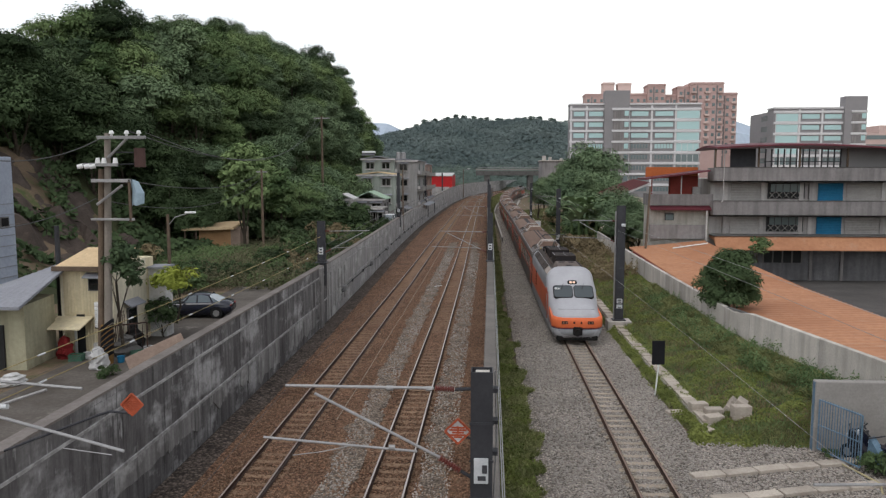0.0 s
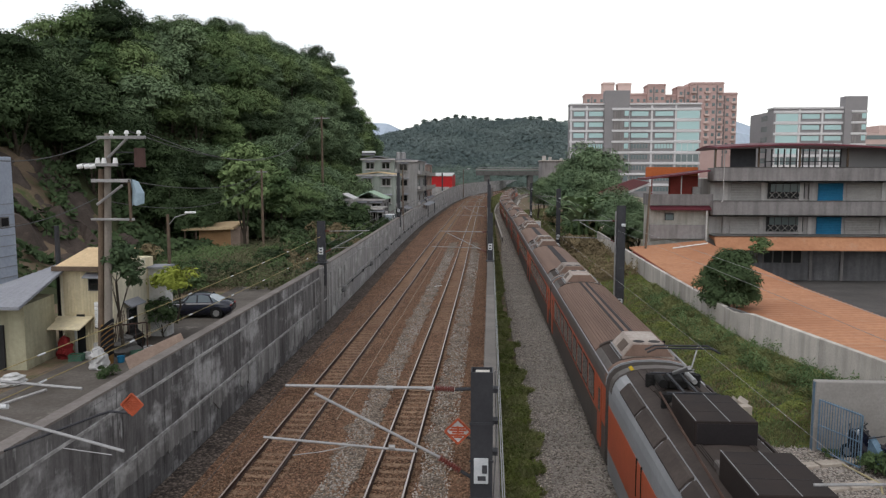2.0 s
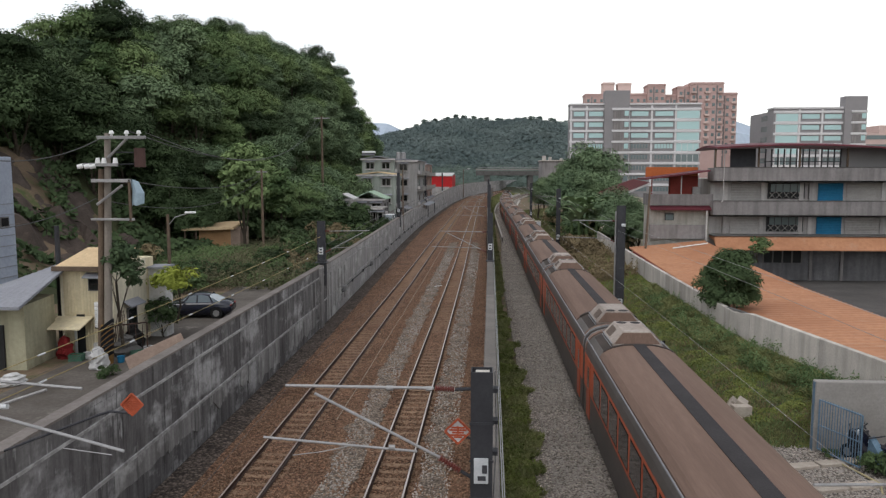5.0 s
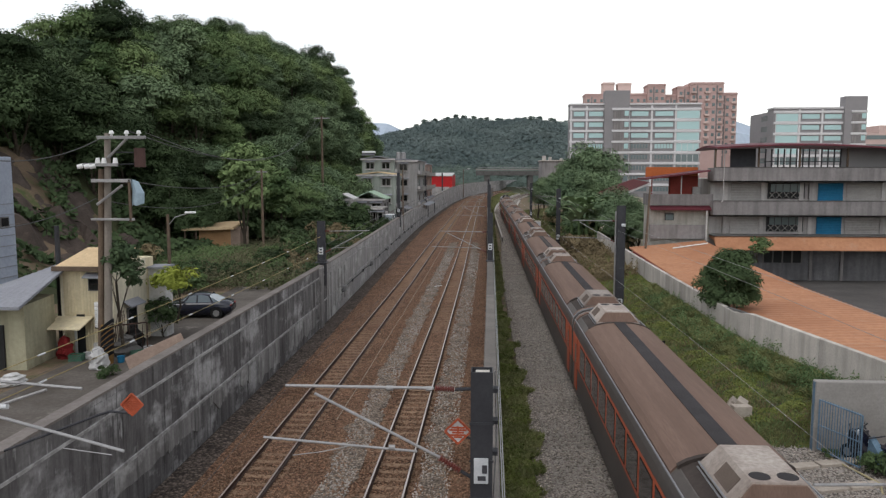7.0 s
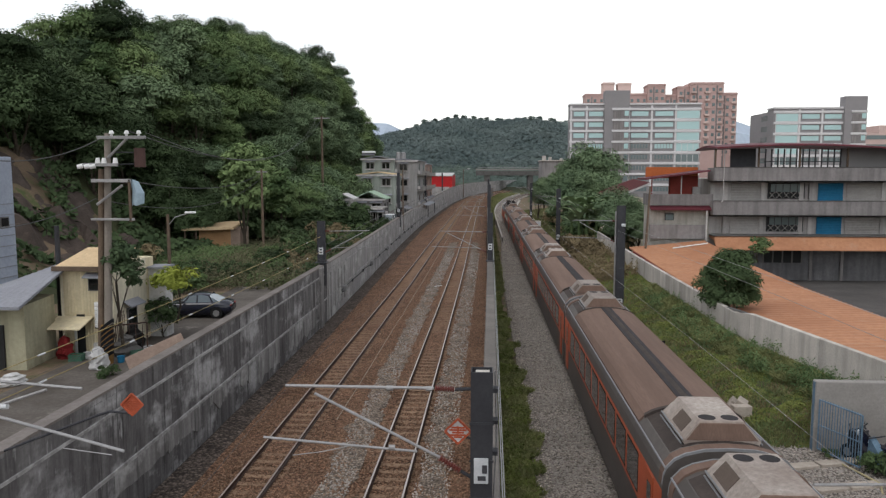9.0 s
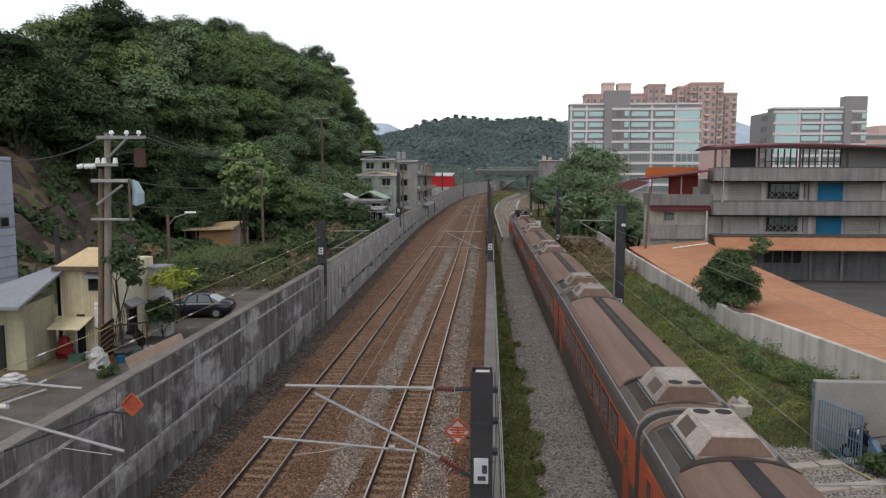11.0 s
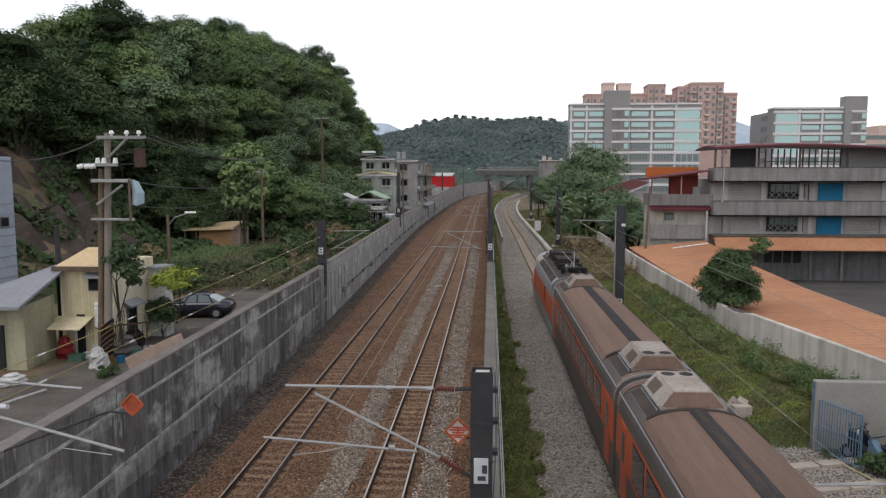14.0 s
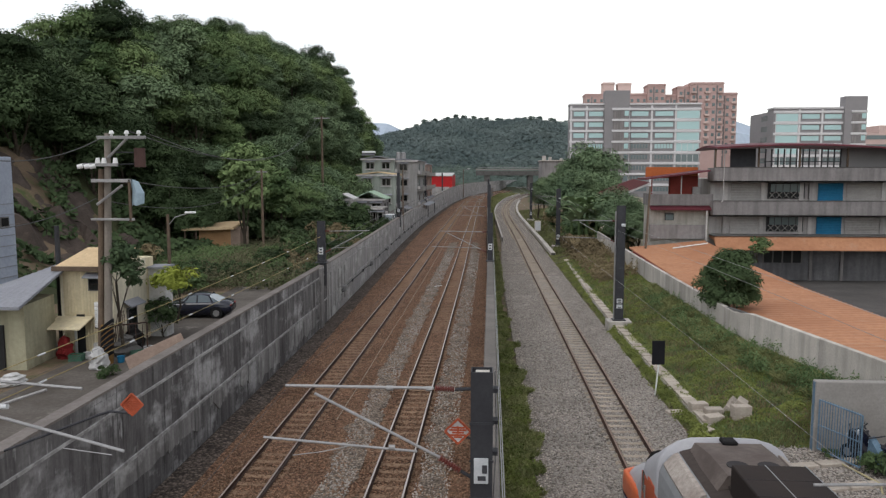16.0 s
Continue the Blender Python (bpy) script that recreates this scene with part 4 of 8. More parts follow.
            part("roof_cover", Build().loft([[(s * 1.34, yy, 3.24), (s * 1.06, yy, 3.46), (s * 1.06, yy, 3.58), (s * 1.14, yy, 3.555), (s * 1.36, yy, 3.32)] for yy in (y, y + 2.1)]), UNIT if k == 0 else ROOF_DARK, c)
    def tilted(cx, cy, cz, pts, d):
        """An outline lying on the raked face."""
        nn, uu = Vector((0, -0.6, 0.8)), Vector((0, 0.8, 0.6))
        return [Vector((cx + a, cy, cz)) + uu * v + nn * d for a, v in pts]
    rect = [(-0.16, -0.05), (0.16, -0.05), (0.16, 0.05), (-0.16, 0.05)]
    nm = part("number_strip", Build().loft([tilted(-0.92, 2.39, 2.73, rect, 0.0), tilted(-0.92, 2.39, 2.73, rect, 0.05)]), WHITE, c, "small white number strip")
    for k in range(5):
        bar = [(-0.13 + k * 0.06, -0.03), (-0.10 + k * 0.06, -0.03), (-0.10 + k * 0.06, 0.03), (-0.13 + k * 0.06, 0.03)]
        part("bar", Build().loft([tilted(-0.92, 2.39, 2.73, bar, 0.04), tilted(-0.92, 2.39, 2.73, bar, 0.056)]), BLACK, nm)
    oval = [(0.29 * math.copysign(abs(math.cos(a)) ** 0.6, math.cos(a)), 0.17 * math.copysign(abs(math.sin(a)) ** 0.6, math.sin(a))) for a in [2 * math.pi * i / 20 for i in range(20)]]
    tl = part("top_lamp", Build().loft([tilted(0, 2.87, 3.04, oval, -0.1), tilted(0, 2.87, 3.04, oval, 0.03)]), RUBBER, c, "dark oval lamp housing")
    for k in (-0.1, 0.1):
        lens = [(k + 0.085 * math.cos(2 * math.pi * i / 14), 0.085 * math.sin(2 * math.pi * i / 14)) for i in range(14)]
        part("lens", Build().loft([tilted(0, 2.87, 3.04, lens, 0.0), tilted(0, 2.87, 3.04, lens, 0.045)]), LAMP_ON, tl, "lit headlamp lens")
    # roof equipment
    part("roof_deck", roof_patch(4.34, L - 0.4, -1.0, 1.0, 0.015), ROOF_DARK, c, "sooty brown equipment deck")
    hd = part("front_hood", Build().loft([[(-0.86, 4.42, 3.5), (0.86, 4.42, 3.5), (0.70, 4.42, 3.80), (-0.70, 4.42, 3.80)], [(-0.90, 5.3, 3.5), (0.90, 5.3, 3.5), (0.66, 5.3, 3.90), (-0.66, 5.3, 3.90)], [(-0.90, 6.45, 3.5), (0.90, 6.45, 3.5), (0.64, 6.45, 3.92), (-0.64, 6.45, 3.92)]]), HOOD, c, "sooty sloped roof hood")
    part("hood_lip", Build().box(-0.16, 0.16, 4.3, 4.62, 3.80, 3.90, 0.03), RUBBER, hd, "dark latch")
    for x in (-0.3, 0.3):
        part("fan", Build().rod((x, 4.95, 3.88), (x, 4.95, 3.935), 0.21, 16), STRIPE, c)
    for y in (5.7, 9.4):
        bx = part("resistor_box", Build().box(-0.68, 0.68, y, y + 1.95, 3.66, 4.24, 0.02), BOX_SOOT, c, "large sooty black roof resistor box")
        part("stand", Build().box(-0.60, 0.64, y + 0.1, y + 1.9, 3.56, 3.66), RUBBER, bx)
        for x in (-0.66, 0.06):
            part("seam", Build().box(x, x + 0.018, y - 0.004, y + 2.004, 4.236, 4.246), SILVER, bx, "thin pale top seam")
        for q in (0.66, 1.33):
            part("cross_seam", Build().box(-0.65, 0.69, y + q, y + q + 0.02, 4.236, 4.244), BOX_EDGE, bx)
        part("vent_face", Build().box(-0.62, 0.66, y - 0.012, y + 0.02, 3.72, 4.18), BOX_EDGE, bx)
        part("conduit", Build().box(-0.62, -0.30, y + 1.97, y + 2.5, 3.56, 3.86, 0.03), BODY_GREY if y < 7 else ROOF_DARK, c, "grey cable box")
    for x, y in ((-0.62, 12.13), (0.62, 12.13), (-0.62, 14.0), (0.62, 14.0), (-0.45, 11.3)):
        ins = Build().turned(x, y, [(r, 3.6 + k * 0.085 + d) for k in range(5) for r, d in ((0.15, 0.0), (0.125, 0.07))], 12)
        part("insulator", ins, RUBBER, c)
    part("pipe", Build().wire([(-0.8, 12.1, 4.05), (-0.95, 9.6, 4.05), (-0.95, 6.5, 3.8), (-0.9, 5.8, 3.7)], 0.03), RAIL, c)
    pn = part("pantograph", Build().box(-0.62, 0.62, 12.1, 12.16, 4.0, 4.05).box(-0.62, 0.62, 13.98, 14.04, 4.0, 4.05).box(-0.2, -0.14, 12.1, 14.04, 4.0, 4.05).box(0.14, 0.2, 12.1, 14.04, 4.0, 4.05), STEEL_DARK, c, "pantograph on the roof")
    knee, head = ((12.4, 4.62), (13.15, 4.98)) if raised else ((13.75, 4.32), (11.0, 4.72))
    part("lower_arm", Build().cable([(0, 13.9, 4.07), (0, *knee)], 0.06).cable([(0.2, 14.0, 4.07), (0.1, knee[0], knee[1] - 0.05)], 0.025), STEEL_GREY, pn, "pale steel lower arm")
    for sx in (-1, 1):
        part("upper_arm", Build().cable([(sx * 0.05, *knee), (sx * 0.4, *head)], 0.02), STEEL_GREY, pn)
    for dy in (-0.15, 0.15):
        part("contact_strip", Build().cable([(-0.95, head[0] + dy, head[1] - 0.12), (-0.7, head[0] + dy, head[1]), (0.7, head[0] + dy, head[1]), (0.95, head[0] + dy, head[1] - 0.12)], 0.025), STEEL_DARK, pn)
    part("drive", Build().box(-0.28, 0.28, 13.4, 14.0, 3.75, 4.02, 0.05).rod((-0.45, 13.2, 3.95), (-0.45, 13.8, 3.95), 0.12, 10), RUBBER, pn)
    part("spring", Build().rod((0.35, 13.1, 4.05), (0.35, 13.9, 4.05), 0.07, 10), STEEL_GREY, pn)
    for x in (-0.62, -0.38, 0.38, 0.62):
        part("deck_rib", roof_patch(14.4, L - 0.5, x - 0.05, x + 0.05, 0.05, 3), ROOF_DARK, c)
    part("hatch", Build().box(-0.3, 0.3, L - 1.2, L - 0.75, 3.68, 3.78, 0.02), ROOF_DARK, c)
    part("rear_arch", Build().loft([ring(L - 0.45, 1.004, 0.06, SIDE[2:]), ring(L - 0.05, 1.004, 0.06, SIDE[2:])]), BODY_GREY, c)
    part("gangway", Build().box(-0.7, 0.7, L, L + 0.3, 0.6, 3.0, 0.05), RUBBER, c)
    part("yellow_mark", Build().loft([[(-0.86, L - 0.46, 3.66), (-0.76, L - 0.46, 3.70), (-0.76, L - 0.04, 3.70), (-0.86, L - 0.04, 3.66)], [(-0.86, L - 0.46, 3.675), (-0.76, L - 0.46, 3.715), (-0.76, L - 0.04, 3.715), (-0.86, L - 0.04, 3.675)]]), mat("yellow_label", (0.55, 0.38, 0.03), bump=0), c, "small yellow label")
    for s in (-1, 1):
        for k in range(9):
            x = s * (0.52 + 0.05 * (k % 3))
            part("deck_batten", Build().box(x - 0.012, x + 0.012, 5.6 + (k // 3) * 3.4, 8.6 + (k // 3) * 3.3, 3.66, 3.72), ROOF_DARK, c)
    part("underframe", Build().box(-1.2, 1.2, 1.5, L - 0.3, 0.3, 0.46), RUBBER, c)
    bogie(c, 3.6)
    bogie(c, 12.6)
    for ob in c.children:
        if ob.name.split(".")[0] in ("fan", "resistor_box", "conduit", "insulator", "pipe", "pantograph", "roof_cover", "side_door"):
            ob.location.y += 1.0
        elif ob.name.split(".")[0] in ("cab_window", "cab_door"):
            ob.location.y += 0.4
    return c


CAR = 19.9
COACHES = 12
loco_front = locomotive(True)
loco_rear = locomotive(False)
tagged(loco_rear, "streamlined electric power car at the train's rear")
kinds = [passenger_car(True, True), passenger_car(False, False), passenger_car(False, True)]
coaches = []
for k in range(COACHES):
    src = kinds[(0, 1, 1, 1, 1, 1, 2, 1, 2, 2, 2, 1)[k]]
    coaches.append(src if src not in coaches else copy_thing(src, pose(0, 0, 0)))


# ---- buildings on the east side ----
FACADE_GREY = mat("grey_render", (0.28, 0.26, 0.255), (0.21, 0.195, 0.192), scale=0.3, fine=4, streak=0.3)
# Stained wall whose colour is darkened for the shade under the canopy.
CANOPY_SHADE_WALL = mat("stained_shaded_ground_wall", (0.17, 0.165, 0.17), (0.11, 0.107, 0.112), scale=0.4, fine=4, streak=0.3)
FACADE_WHITE = mat("white_render_wall", (0.56, 0.53, 0.515), (0.46, 0.435, 0.42), scale=0.4, fine=4, streak=0.3)
OFFICE_GREY = mat("office_grey_tile", (0.27, 0.255, 0.26), (0.24, 0.23, 0.235), scale=0.2, fine=3, bump=0.05, vary=0.04)
OFFICE_WHITE = mat("office_white_band", (0.62, 0.60, 0.61), (0.56, 0.545, 0.55), scale=0.2, fine=3, bump=0.05, vary=0.04)
# Pale teal: the reflected sky is put into this glass colour.
TEAL = glass_mat("sky_toned_teal_glass", (0.36, 0.53, 0.53), 0.1)
TEAL_DARK = glass_mat("dull_window_glass", (0.12, 0.155, 0.16), 0.15)
PINK = mat("pink_tile", (0.50, 0.35, 0.32), (0.44, 0.30, 0.275), scale=0.15, fine=2, bump=0.05, vary=0.08)
PINK_PALE = mat("pale_pink_tile", (0.60, 0.46, 0.42), (0.55, 0.41, 0.375), scale=0.15, fine=2, bump=0.05)
ORANGE_ROOF = mat("orange_metal_roof", (0.43, 0.215, 0.12), (0.33, 0.15, 0.082), rough=0.7, scale=0.25, fine=3, c3=(0.37, 0.215, 0.14), stain=0.42, bump=0.1)
RED_PAINT = mat("red_metal", (0.26, 0.05, 0.038), (0.20, 0.04, 0.032), rough=0.6, scale=0.5, fine=5)
DARK_RED = mat("dark_red_roof", (0.14, 0.035, 0.045), (0.11, 0.03, 0.038), rough=0.55, scale=0.5, fine=5)
ORANGE_WALL = mat("orange_cladding", (0.47, 0.135, 0.045), (0.40, 0.115, 0.04), rough=0.7, scale=0.5, fine=5)
BLUE_SHUTTER = mat("blue_roller_shutter", (0.03, 0.20, 0.36), (0.025, 0.17, 0.31), rough=0.55, scale=0.8, fine=5)
SHUTTER_GREY = mat("grey_roller_shutter", (0.47, 0.445, 0.425), (0.40, 0.38, 0.365), rough=0.6, scale=0.8, fine=5)
# Near-black colour stands in for the unlit rooms behind openings.
INSIDE = mat("unlit_interior", (0.035, 0.035, 0.035), (0.025, 0.025, 0.025))


def far_window(parent, x0, x1, y, z0, z1, glass, frame_mat=None, mullions=1, depth=0.12):
    """A window with a proud frame and its pane, on a wall that faces -y."""
    out, inn = [(x0, z0), (x1, z0), (x1, z1), (x0, z1)], [(x0 + 0.12, z0 + 0.12), (x1 - 0.12, z0 + 0.12), (x1 - 0.12, z1 - 0.12), (x0 + 0.12, z1 - 0.12)]
    f = Build().loft([[(x, y + 0.1, z) for x, z in out], [(x, y - depth, z) for x, z in out], [(x, y - depth, z) for x, z in inn], [(x, y + 0.1, z) for x, z in inn]], caps=False)
    w = part("window", f, frame_mat or OFFICE_GREY, parent)
    for k in range(mullions):
        x = x0 + (x1 - x0) * (k + 1) / (mullions + 1)
        part("mullion", Build().box(x - 0.07, x + 0.07, y - depth * 0.8, y + 0.02, z0 + 0.1, z1 - 0.1), frame_mat or OFFICE_GREY, w)
    part("pane", Build().box(x0 + 0.03, x1 - 0.03, y - 0.03, y + 0.05, z0 + 0.03, z1 - 0.03), glass, w)
    return w


def office(name, label, x0, x1, y, depth, z_top, columns, tower, curtain, rows=8, top_row=None, pitch=3.72):
    o = thing(name, pose(0, 0, 0), label, "office building")
    part("wall", Build().box(x0, x1, y, y + depth, -1.6, z_top - 0.6, 0.05), OFFICE_GREY, o)
    part("roof", Build().box(x0 - 0.25, x1 + 0.25, y - 0.25, y + depth, z_top - 0.6, z_top, 0.08), OFFICE_WHITE, o, "white parapet")
    tx0, tx1, tz = tower
    t = part("stair_tower", Build().box(tx0, tx1, y - 1.2, y + depth * 0.5, -1.6, tz, 0.05), OFFICE_GREY, o, "grey stair tower above the roof")
    part("stair_face", Build().box(tx0 + (tx1 - tx0) * 0.35, tx1 - 0.3, y - 1.32, y - 1.15, -1.0, z_top - 2.5), FACADE_GREY, t)
    z = top_row
    k = 0
    while z > 1 and k < rows:
        part("band", Build().box(x0 - 0.12, x1 + 0.12, y - 0.3, y + 0.2, z + 1.95, z + 2.75, 0.05), OFFICE_WHITE, o, "white horizontal band")
        part("landing", Build().box(tx0 + (tx1 - tx0) * 0.3, tx1 + 0.1, y - 1.45, y - 1.1, z + 1.95, z + 2.7, 0.05), OFFICE_WHITE, t)
        part("slot_window", Build().box(tx1 - 1.7, tx1 - 0.3, y - 1.38, y - 1.1, z, z + 1.7), TEAL if k < 4 else TEAL_DARK, t)
        for c, (a, b) in enumerate(columns):
            far_window(o, a, b, y, z - 0.05, z + 1.75, TEAL if k < 3 or (k == 3 and c % 2) else TEAL_DARK, mullions=0 if k < 3 else 5)
        if curtain:
            a, b = curtain
            far_window(o, a, b, y - 0.1, z - 0.9, z + 1.9, TEAL if k < 4 else TEAL_DARK, OFFICE_WHITE, mullions=0 if k < 3 else 3)
        z -= pitch
        k += 1
    edges = []
    for a, b in columns:
        for x in (a - 0.75, b + 0.75):
            if edges and abs(x - edges[-1]) < 2.4:
                edges[-1] = (x + edges[-1]) / 2
            else:
                edges.append(x)
    for x in edges:
        part("pier", Build().box(x - 0.32, x + 0.32, y - 0.22, y + 0.1, -1.0, z_top - 0.8), OFFICE_WHITE, o)
    return o


office("office_building", "white and grey office block with teal windows", 27.43, 71.89, 260, 6, 33.45,
       [(28.60, 32.49), (33.85, 38.88), (48.34, 54.30), (56.41, 62.73)],
       (39.08, 47.57, 37.67), (63.69, 71.51), rows=8, top_row=29.03, pitch=3.70)
office("office_building", "smaller grey office block with teal glazing", 97.03, 127.49, 262, 6, 31.96,
       [(106.30, 112.32), (113.83, 119.64)],
       (120.02, 127.31, 35.45), (97.60, 105.16), rows=8, top_row=27.95, pitch=3.70)
wing = thing("office_wing", pose(0, 0, 0), "grey office side wing with dark window strips", "office building")
part("wall", Build().loft([[(97.02, 276, z), (97.40, 263, z), (97.40, 280, z), (97.02 , 285, z)] for z in (-1.6, 30.73)]), OFFICE_GREY, wing)
for k in range(7):
    z = 27.77 - k * 3.7
    part("window_strip", Build().loft([[(97.11 - 0.06, 273.9, zz), (97.39 - 0.06, 264.4, zz), (97.39 + 0.3, 264.6, zz), (97.11 + 0.3, 274.1, zz)] for zz in (z, z + 1.8)]), TEAL_DARK, wing)

# pink apartment towers
BLOCKS = [(42.49, 51.32, 45.12, 0), (50.82, 56.11, 50.56, 4), (57.61, 63.64, 50.28, 4),
          (51.32, 70.40, 45.24, 1), (70.15, 77.90, 49.17, -1), (77.90, 83.88, 44.64, 1),
          (83.13, 89.35, 48.08, -1), (88.36, 102.73, 49.49, -3), (101.24, 109.64, 45.22, 0)]
apt = thing("apartment_building", pose(0, 0, 0), "pink tiled apartment towers with stepped roofs", "apartment building")
WIN_FAR = Build().box(-0.6, 0.6, -0.12, 0.1, -0.7, 0.7, 0.05).mesh("window", TEAL_DARK)
BALC = Build().box(-1.1, 1.1, -0.9, 0.1, -0.45, 0.45, 0.05).mesh("balcony", PINK_PALE)
for x0, x1, zt, dy in BLOCKS:
    bk = part("tower", Build().box(x0, x1, 340 + dy, 349, -1.6, zt, 0.1).box(x0 - 0.2, x1 + 0.2, 339.8 + dy, 349.2, zt - 0.9, zt - 0.3), PINK if dy < 4 else PINK_PALE, apt)
    if dy >= 4:
        continue
    n = max(2, int((x1 - x0) / 2.45))
    # Grey strips on the face stand in for the shade of deep recesses.
    for k in range(1, n, 3):
        xr = x0 + k * (x1 - x0) / n
        part("recess", Build().box(xr - 0.35, xr + 0.35, 339.9 + dy, 341 + dy, -1.6, zt - 1.4), FACADE_GREY, bk, "grey strip standing for a shaded recess")
    for r in range(8 if x1 > 85 else 3):
        for k in range(n):
            x, z = x0 + (k + 0.5) * (x1 - x0) / n, zt - 3.2 - r * 3.3
            w = part("window", WIN_FAR, None, bk)
            w.matrix_basis = pose(x, 340 + dy - 0.05, z)
            if k % 2 == 0 and x1 > 85:
                w = part("balcony", BALC, None, bk)
                w.matrix_basis = pose(x, 340 + dy, z - 1.3)
low = thing("low_building", pose(0, 0, 0), "distant grey building with small windows", "building")
part("wall", Build().box(140.88, 155.26, 290, 310, -1.6, 24.51, 0.1).box(146.64, 155.26, 291, 310, -1.6, 27.44, 0.1), PINK_PALE, low)
for k in range(4):
    part("window_strip", Build().box(141.70, 153.22, 289.9, 290.1, 22.19 - k * 3.4, 22.19 + 1.5 - k * 3.4), TEAL_DARK, low)

# factory with galleries, standing behind the boundary wall
FY = 76.0
fac = thing("factory", pose(0, 0, 0), "grey three-storey factory with open galleries and red roof", "factory building")
fx0, fx1 = 22.57, 22.57 + 34
L1, L2, L3 = 3.2, 6.75, 10.1
part("wall", Build().box(fx0 + 0.3, fx1, FY + 2.2, FY + 16, -1.6, L3 - 1.1), FACADE_WHITE, fac, "whitish rendered wall")
for z, h in ((L3, 1.45), (L2, 1.55)):
    part("gallery", Build().box(fx0, fx1, FY, FY + 2.4, z - h, z - h + 0.18, 0.03).box(fx0, fx1, FY, FY + 0.16, z - h, z, 0.03).box(fx0, fx0 + 0.16, FY + 0.16, FY + 2.4, z - h, z, 0.03), FACADE_GREY, fac, "grey concrete gallery with solid parapet")
    part("parapet_cap", Build().box(fx0 - 0.04, fx1, FY - 0.05, FY + 0.21, z, z + 0.08, 0.02), CONCRETE_DARK, fac)
part("canopy", Build().loft([[(x, FY - 0.9, L1 - 1.35), (x, FY - 0.9, L1 - 1.25), (x, FY - 0.02, L1 - 0.05), (x, FY + 2.4, L1), (x, FY + 2.4, L1 - 0.2), (x, FY + 0.2, L1 - 0.4)] for x in (fx0 + 0.2, fx1)]), ORANGE_ROOF, fac, "sloped orange metal canopy")
part("canopy_cap", Build().box(fx0 + 0.1, fx1, FY - 0.15, FY + 2.3, L1 + 0.005, L1 + 0.1, 0.02), CONCRETE_DARK, fac)
for base in (L3 - 1.45 - 2.2, L2 - 1.55 - 2.15):
    # one storey's openings: a window bay, a blue shutter, piers and pale shutters
    z0, z1 = base, base + 2.1
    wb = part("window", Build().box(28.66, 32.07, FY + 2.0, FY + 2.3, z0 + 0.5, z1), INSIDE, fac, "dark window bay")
    for k in range(6):
        x = 28.66 + k * 0.72
        part("bar", Build().box(x - 0.03, x + 0.03, FY + 1.93, FY + 2.0, z0 + 0.5, z1), STEEL_DARK, wb)
    part("pane", Build().box(28.89, 31.84, FY + 1.96, FY + 2.0, z0 + 1.2, z1 - 0.1), TEAL_DARK, wb)
    for k in range(5):
        x = 28.66 + k * 0.72
        part("cross_bar", Build().wire([(x + 0.06, FY + 1.92, z0 + 0.55), (x + 0.66, FY + 1.92, z0 + 1.2)], 0.03, 4).wire([(x + 0.66, FY + 1.92, z0 + 0.55), (x + 0.06, FY + 1.92, z0 + 1.2)], 0.03, 4), SHUTTER_GREY, wb)
    bs = Build().ribbed(33.71, 36.19, FY + 2.12, z0 - 0.3, z1, 0.17, 0.04)
    part("shutter", bs, BLUE_SHUTTER, fac, "bright blue roller shutter")
    for a, b in ((24.94, 28.20), (36.53, 40.40), (40.90, 44.52)):
        g = Build().ribbed(a, b, FY + 2.12, z0 - 0.3, z1, 0.17, 0.04)
        part("shutter", g, SHUTTER_GREY, fac, "pale grey roller shutter")
    for x in (24.34, 28.07, 31.99, 32.94, 40.16):
        part("pier", Build().box(x - 0.2, x + 0.2, FY + 1.95, FY + 2.3, z0 - 1.0, z1 + 0.3, 0.02), FACADE_WHITE, fac)
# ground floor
part("ground_wall", Build().box(fx0 + 0.4, fx1, FY + 2.12, FY + 2.19, -1.6, 2.0), CANOPY_SHADE_WALL, fac, "stained grey ground floor wall, darkened as canopy shade")
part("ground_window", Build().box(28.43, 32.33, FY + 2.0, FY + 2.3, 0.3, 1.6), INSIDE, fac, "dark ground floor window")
for k in range(5):
    x = 28.43 + k * (32.33 - 28.43) / 4
    part("mullion", Build().box(x - 0.07, x + 0.07, FY + 1.95, FY + 2.02, 0.3, 1.6), CONCRETE_DARK, fac)
# The shutter takes the same canopy-shade colour.
part("ground_shutter", Build().box(33.64, 36.20, FY + 2.05, FY + 2.25, -1.6, 1.1), CANOPY_SHADE_WALL, fac, "grey ground floor roller shutter")
for x in (33.24, 36.37):
    part("pier", Build().box(x - 0.15, x + 0.15, FY + 1.9, FY + 2.3, -1.6, 1.6, 0.02), FACADE_GREY, fac)
# open roof storey: posts, grille, barrel of dark red sheet
rx = [22.5 + k * 2.2 for k in range(18)]
roof = Build()
rings = []
for x in rx:
    u = (x - 30.59) / 13.0
    z = 12.42 - 0.75 * min(2.0, u * u)
    rings.append([(x, FY - 1.0, z), (x, FY + 3, z + 0.3), (x, FY + 7, z), (x, FY + 7, z - 0.16), (x, FY + 3, z + 0.12), (x, FY - 1.0, z - 0.15)])
part("roof", roof.loft(rings), DARK_RED, fac, "gently arched dark red sheet roof")
for x in (22.69, 26.95, 30.97, 35.61, 40.32):
    part("post", Build().box(x - 0.08, x + 0.08, FY + 0.2, FY + 0.36, L3, 12.08, 0.01), TIMBER, fac)
for a, b in ((24.71, 27.27), (35.71, 44.15)):
    part("screen", Build().box(a, b, FY + 2.0, FY + 2.1, L3 - 0.6, 12.09), STEEL_DARK if a < 30 else OFFICE_GREY, fac, "dark screen wall")
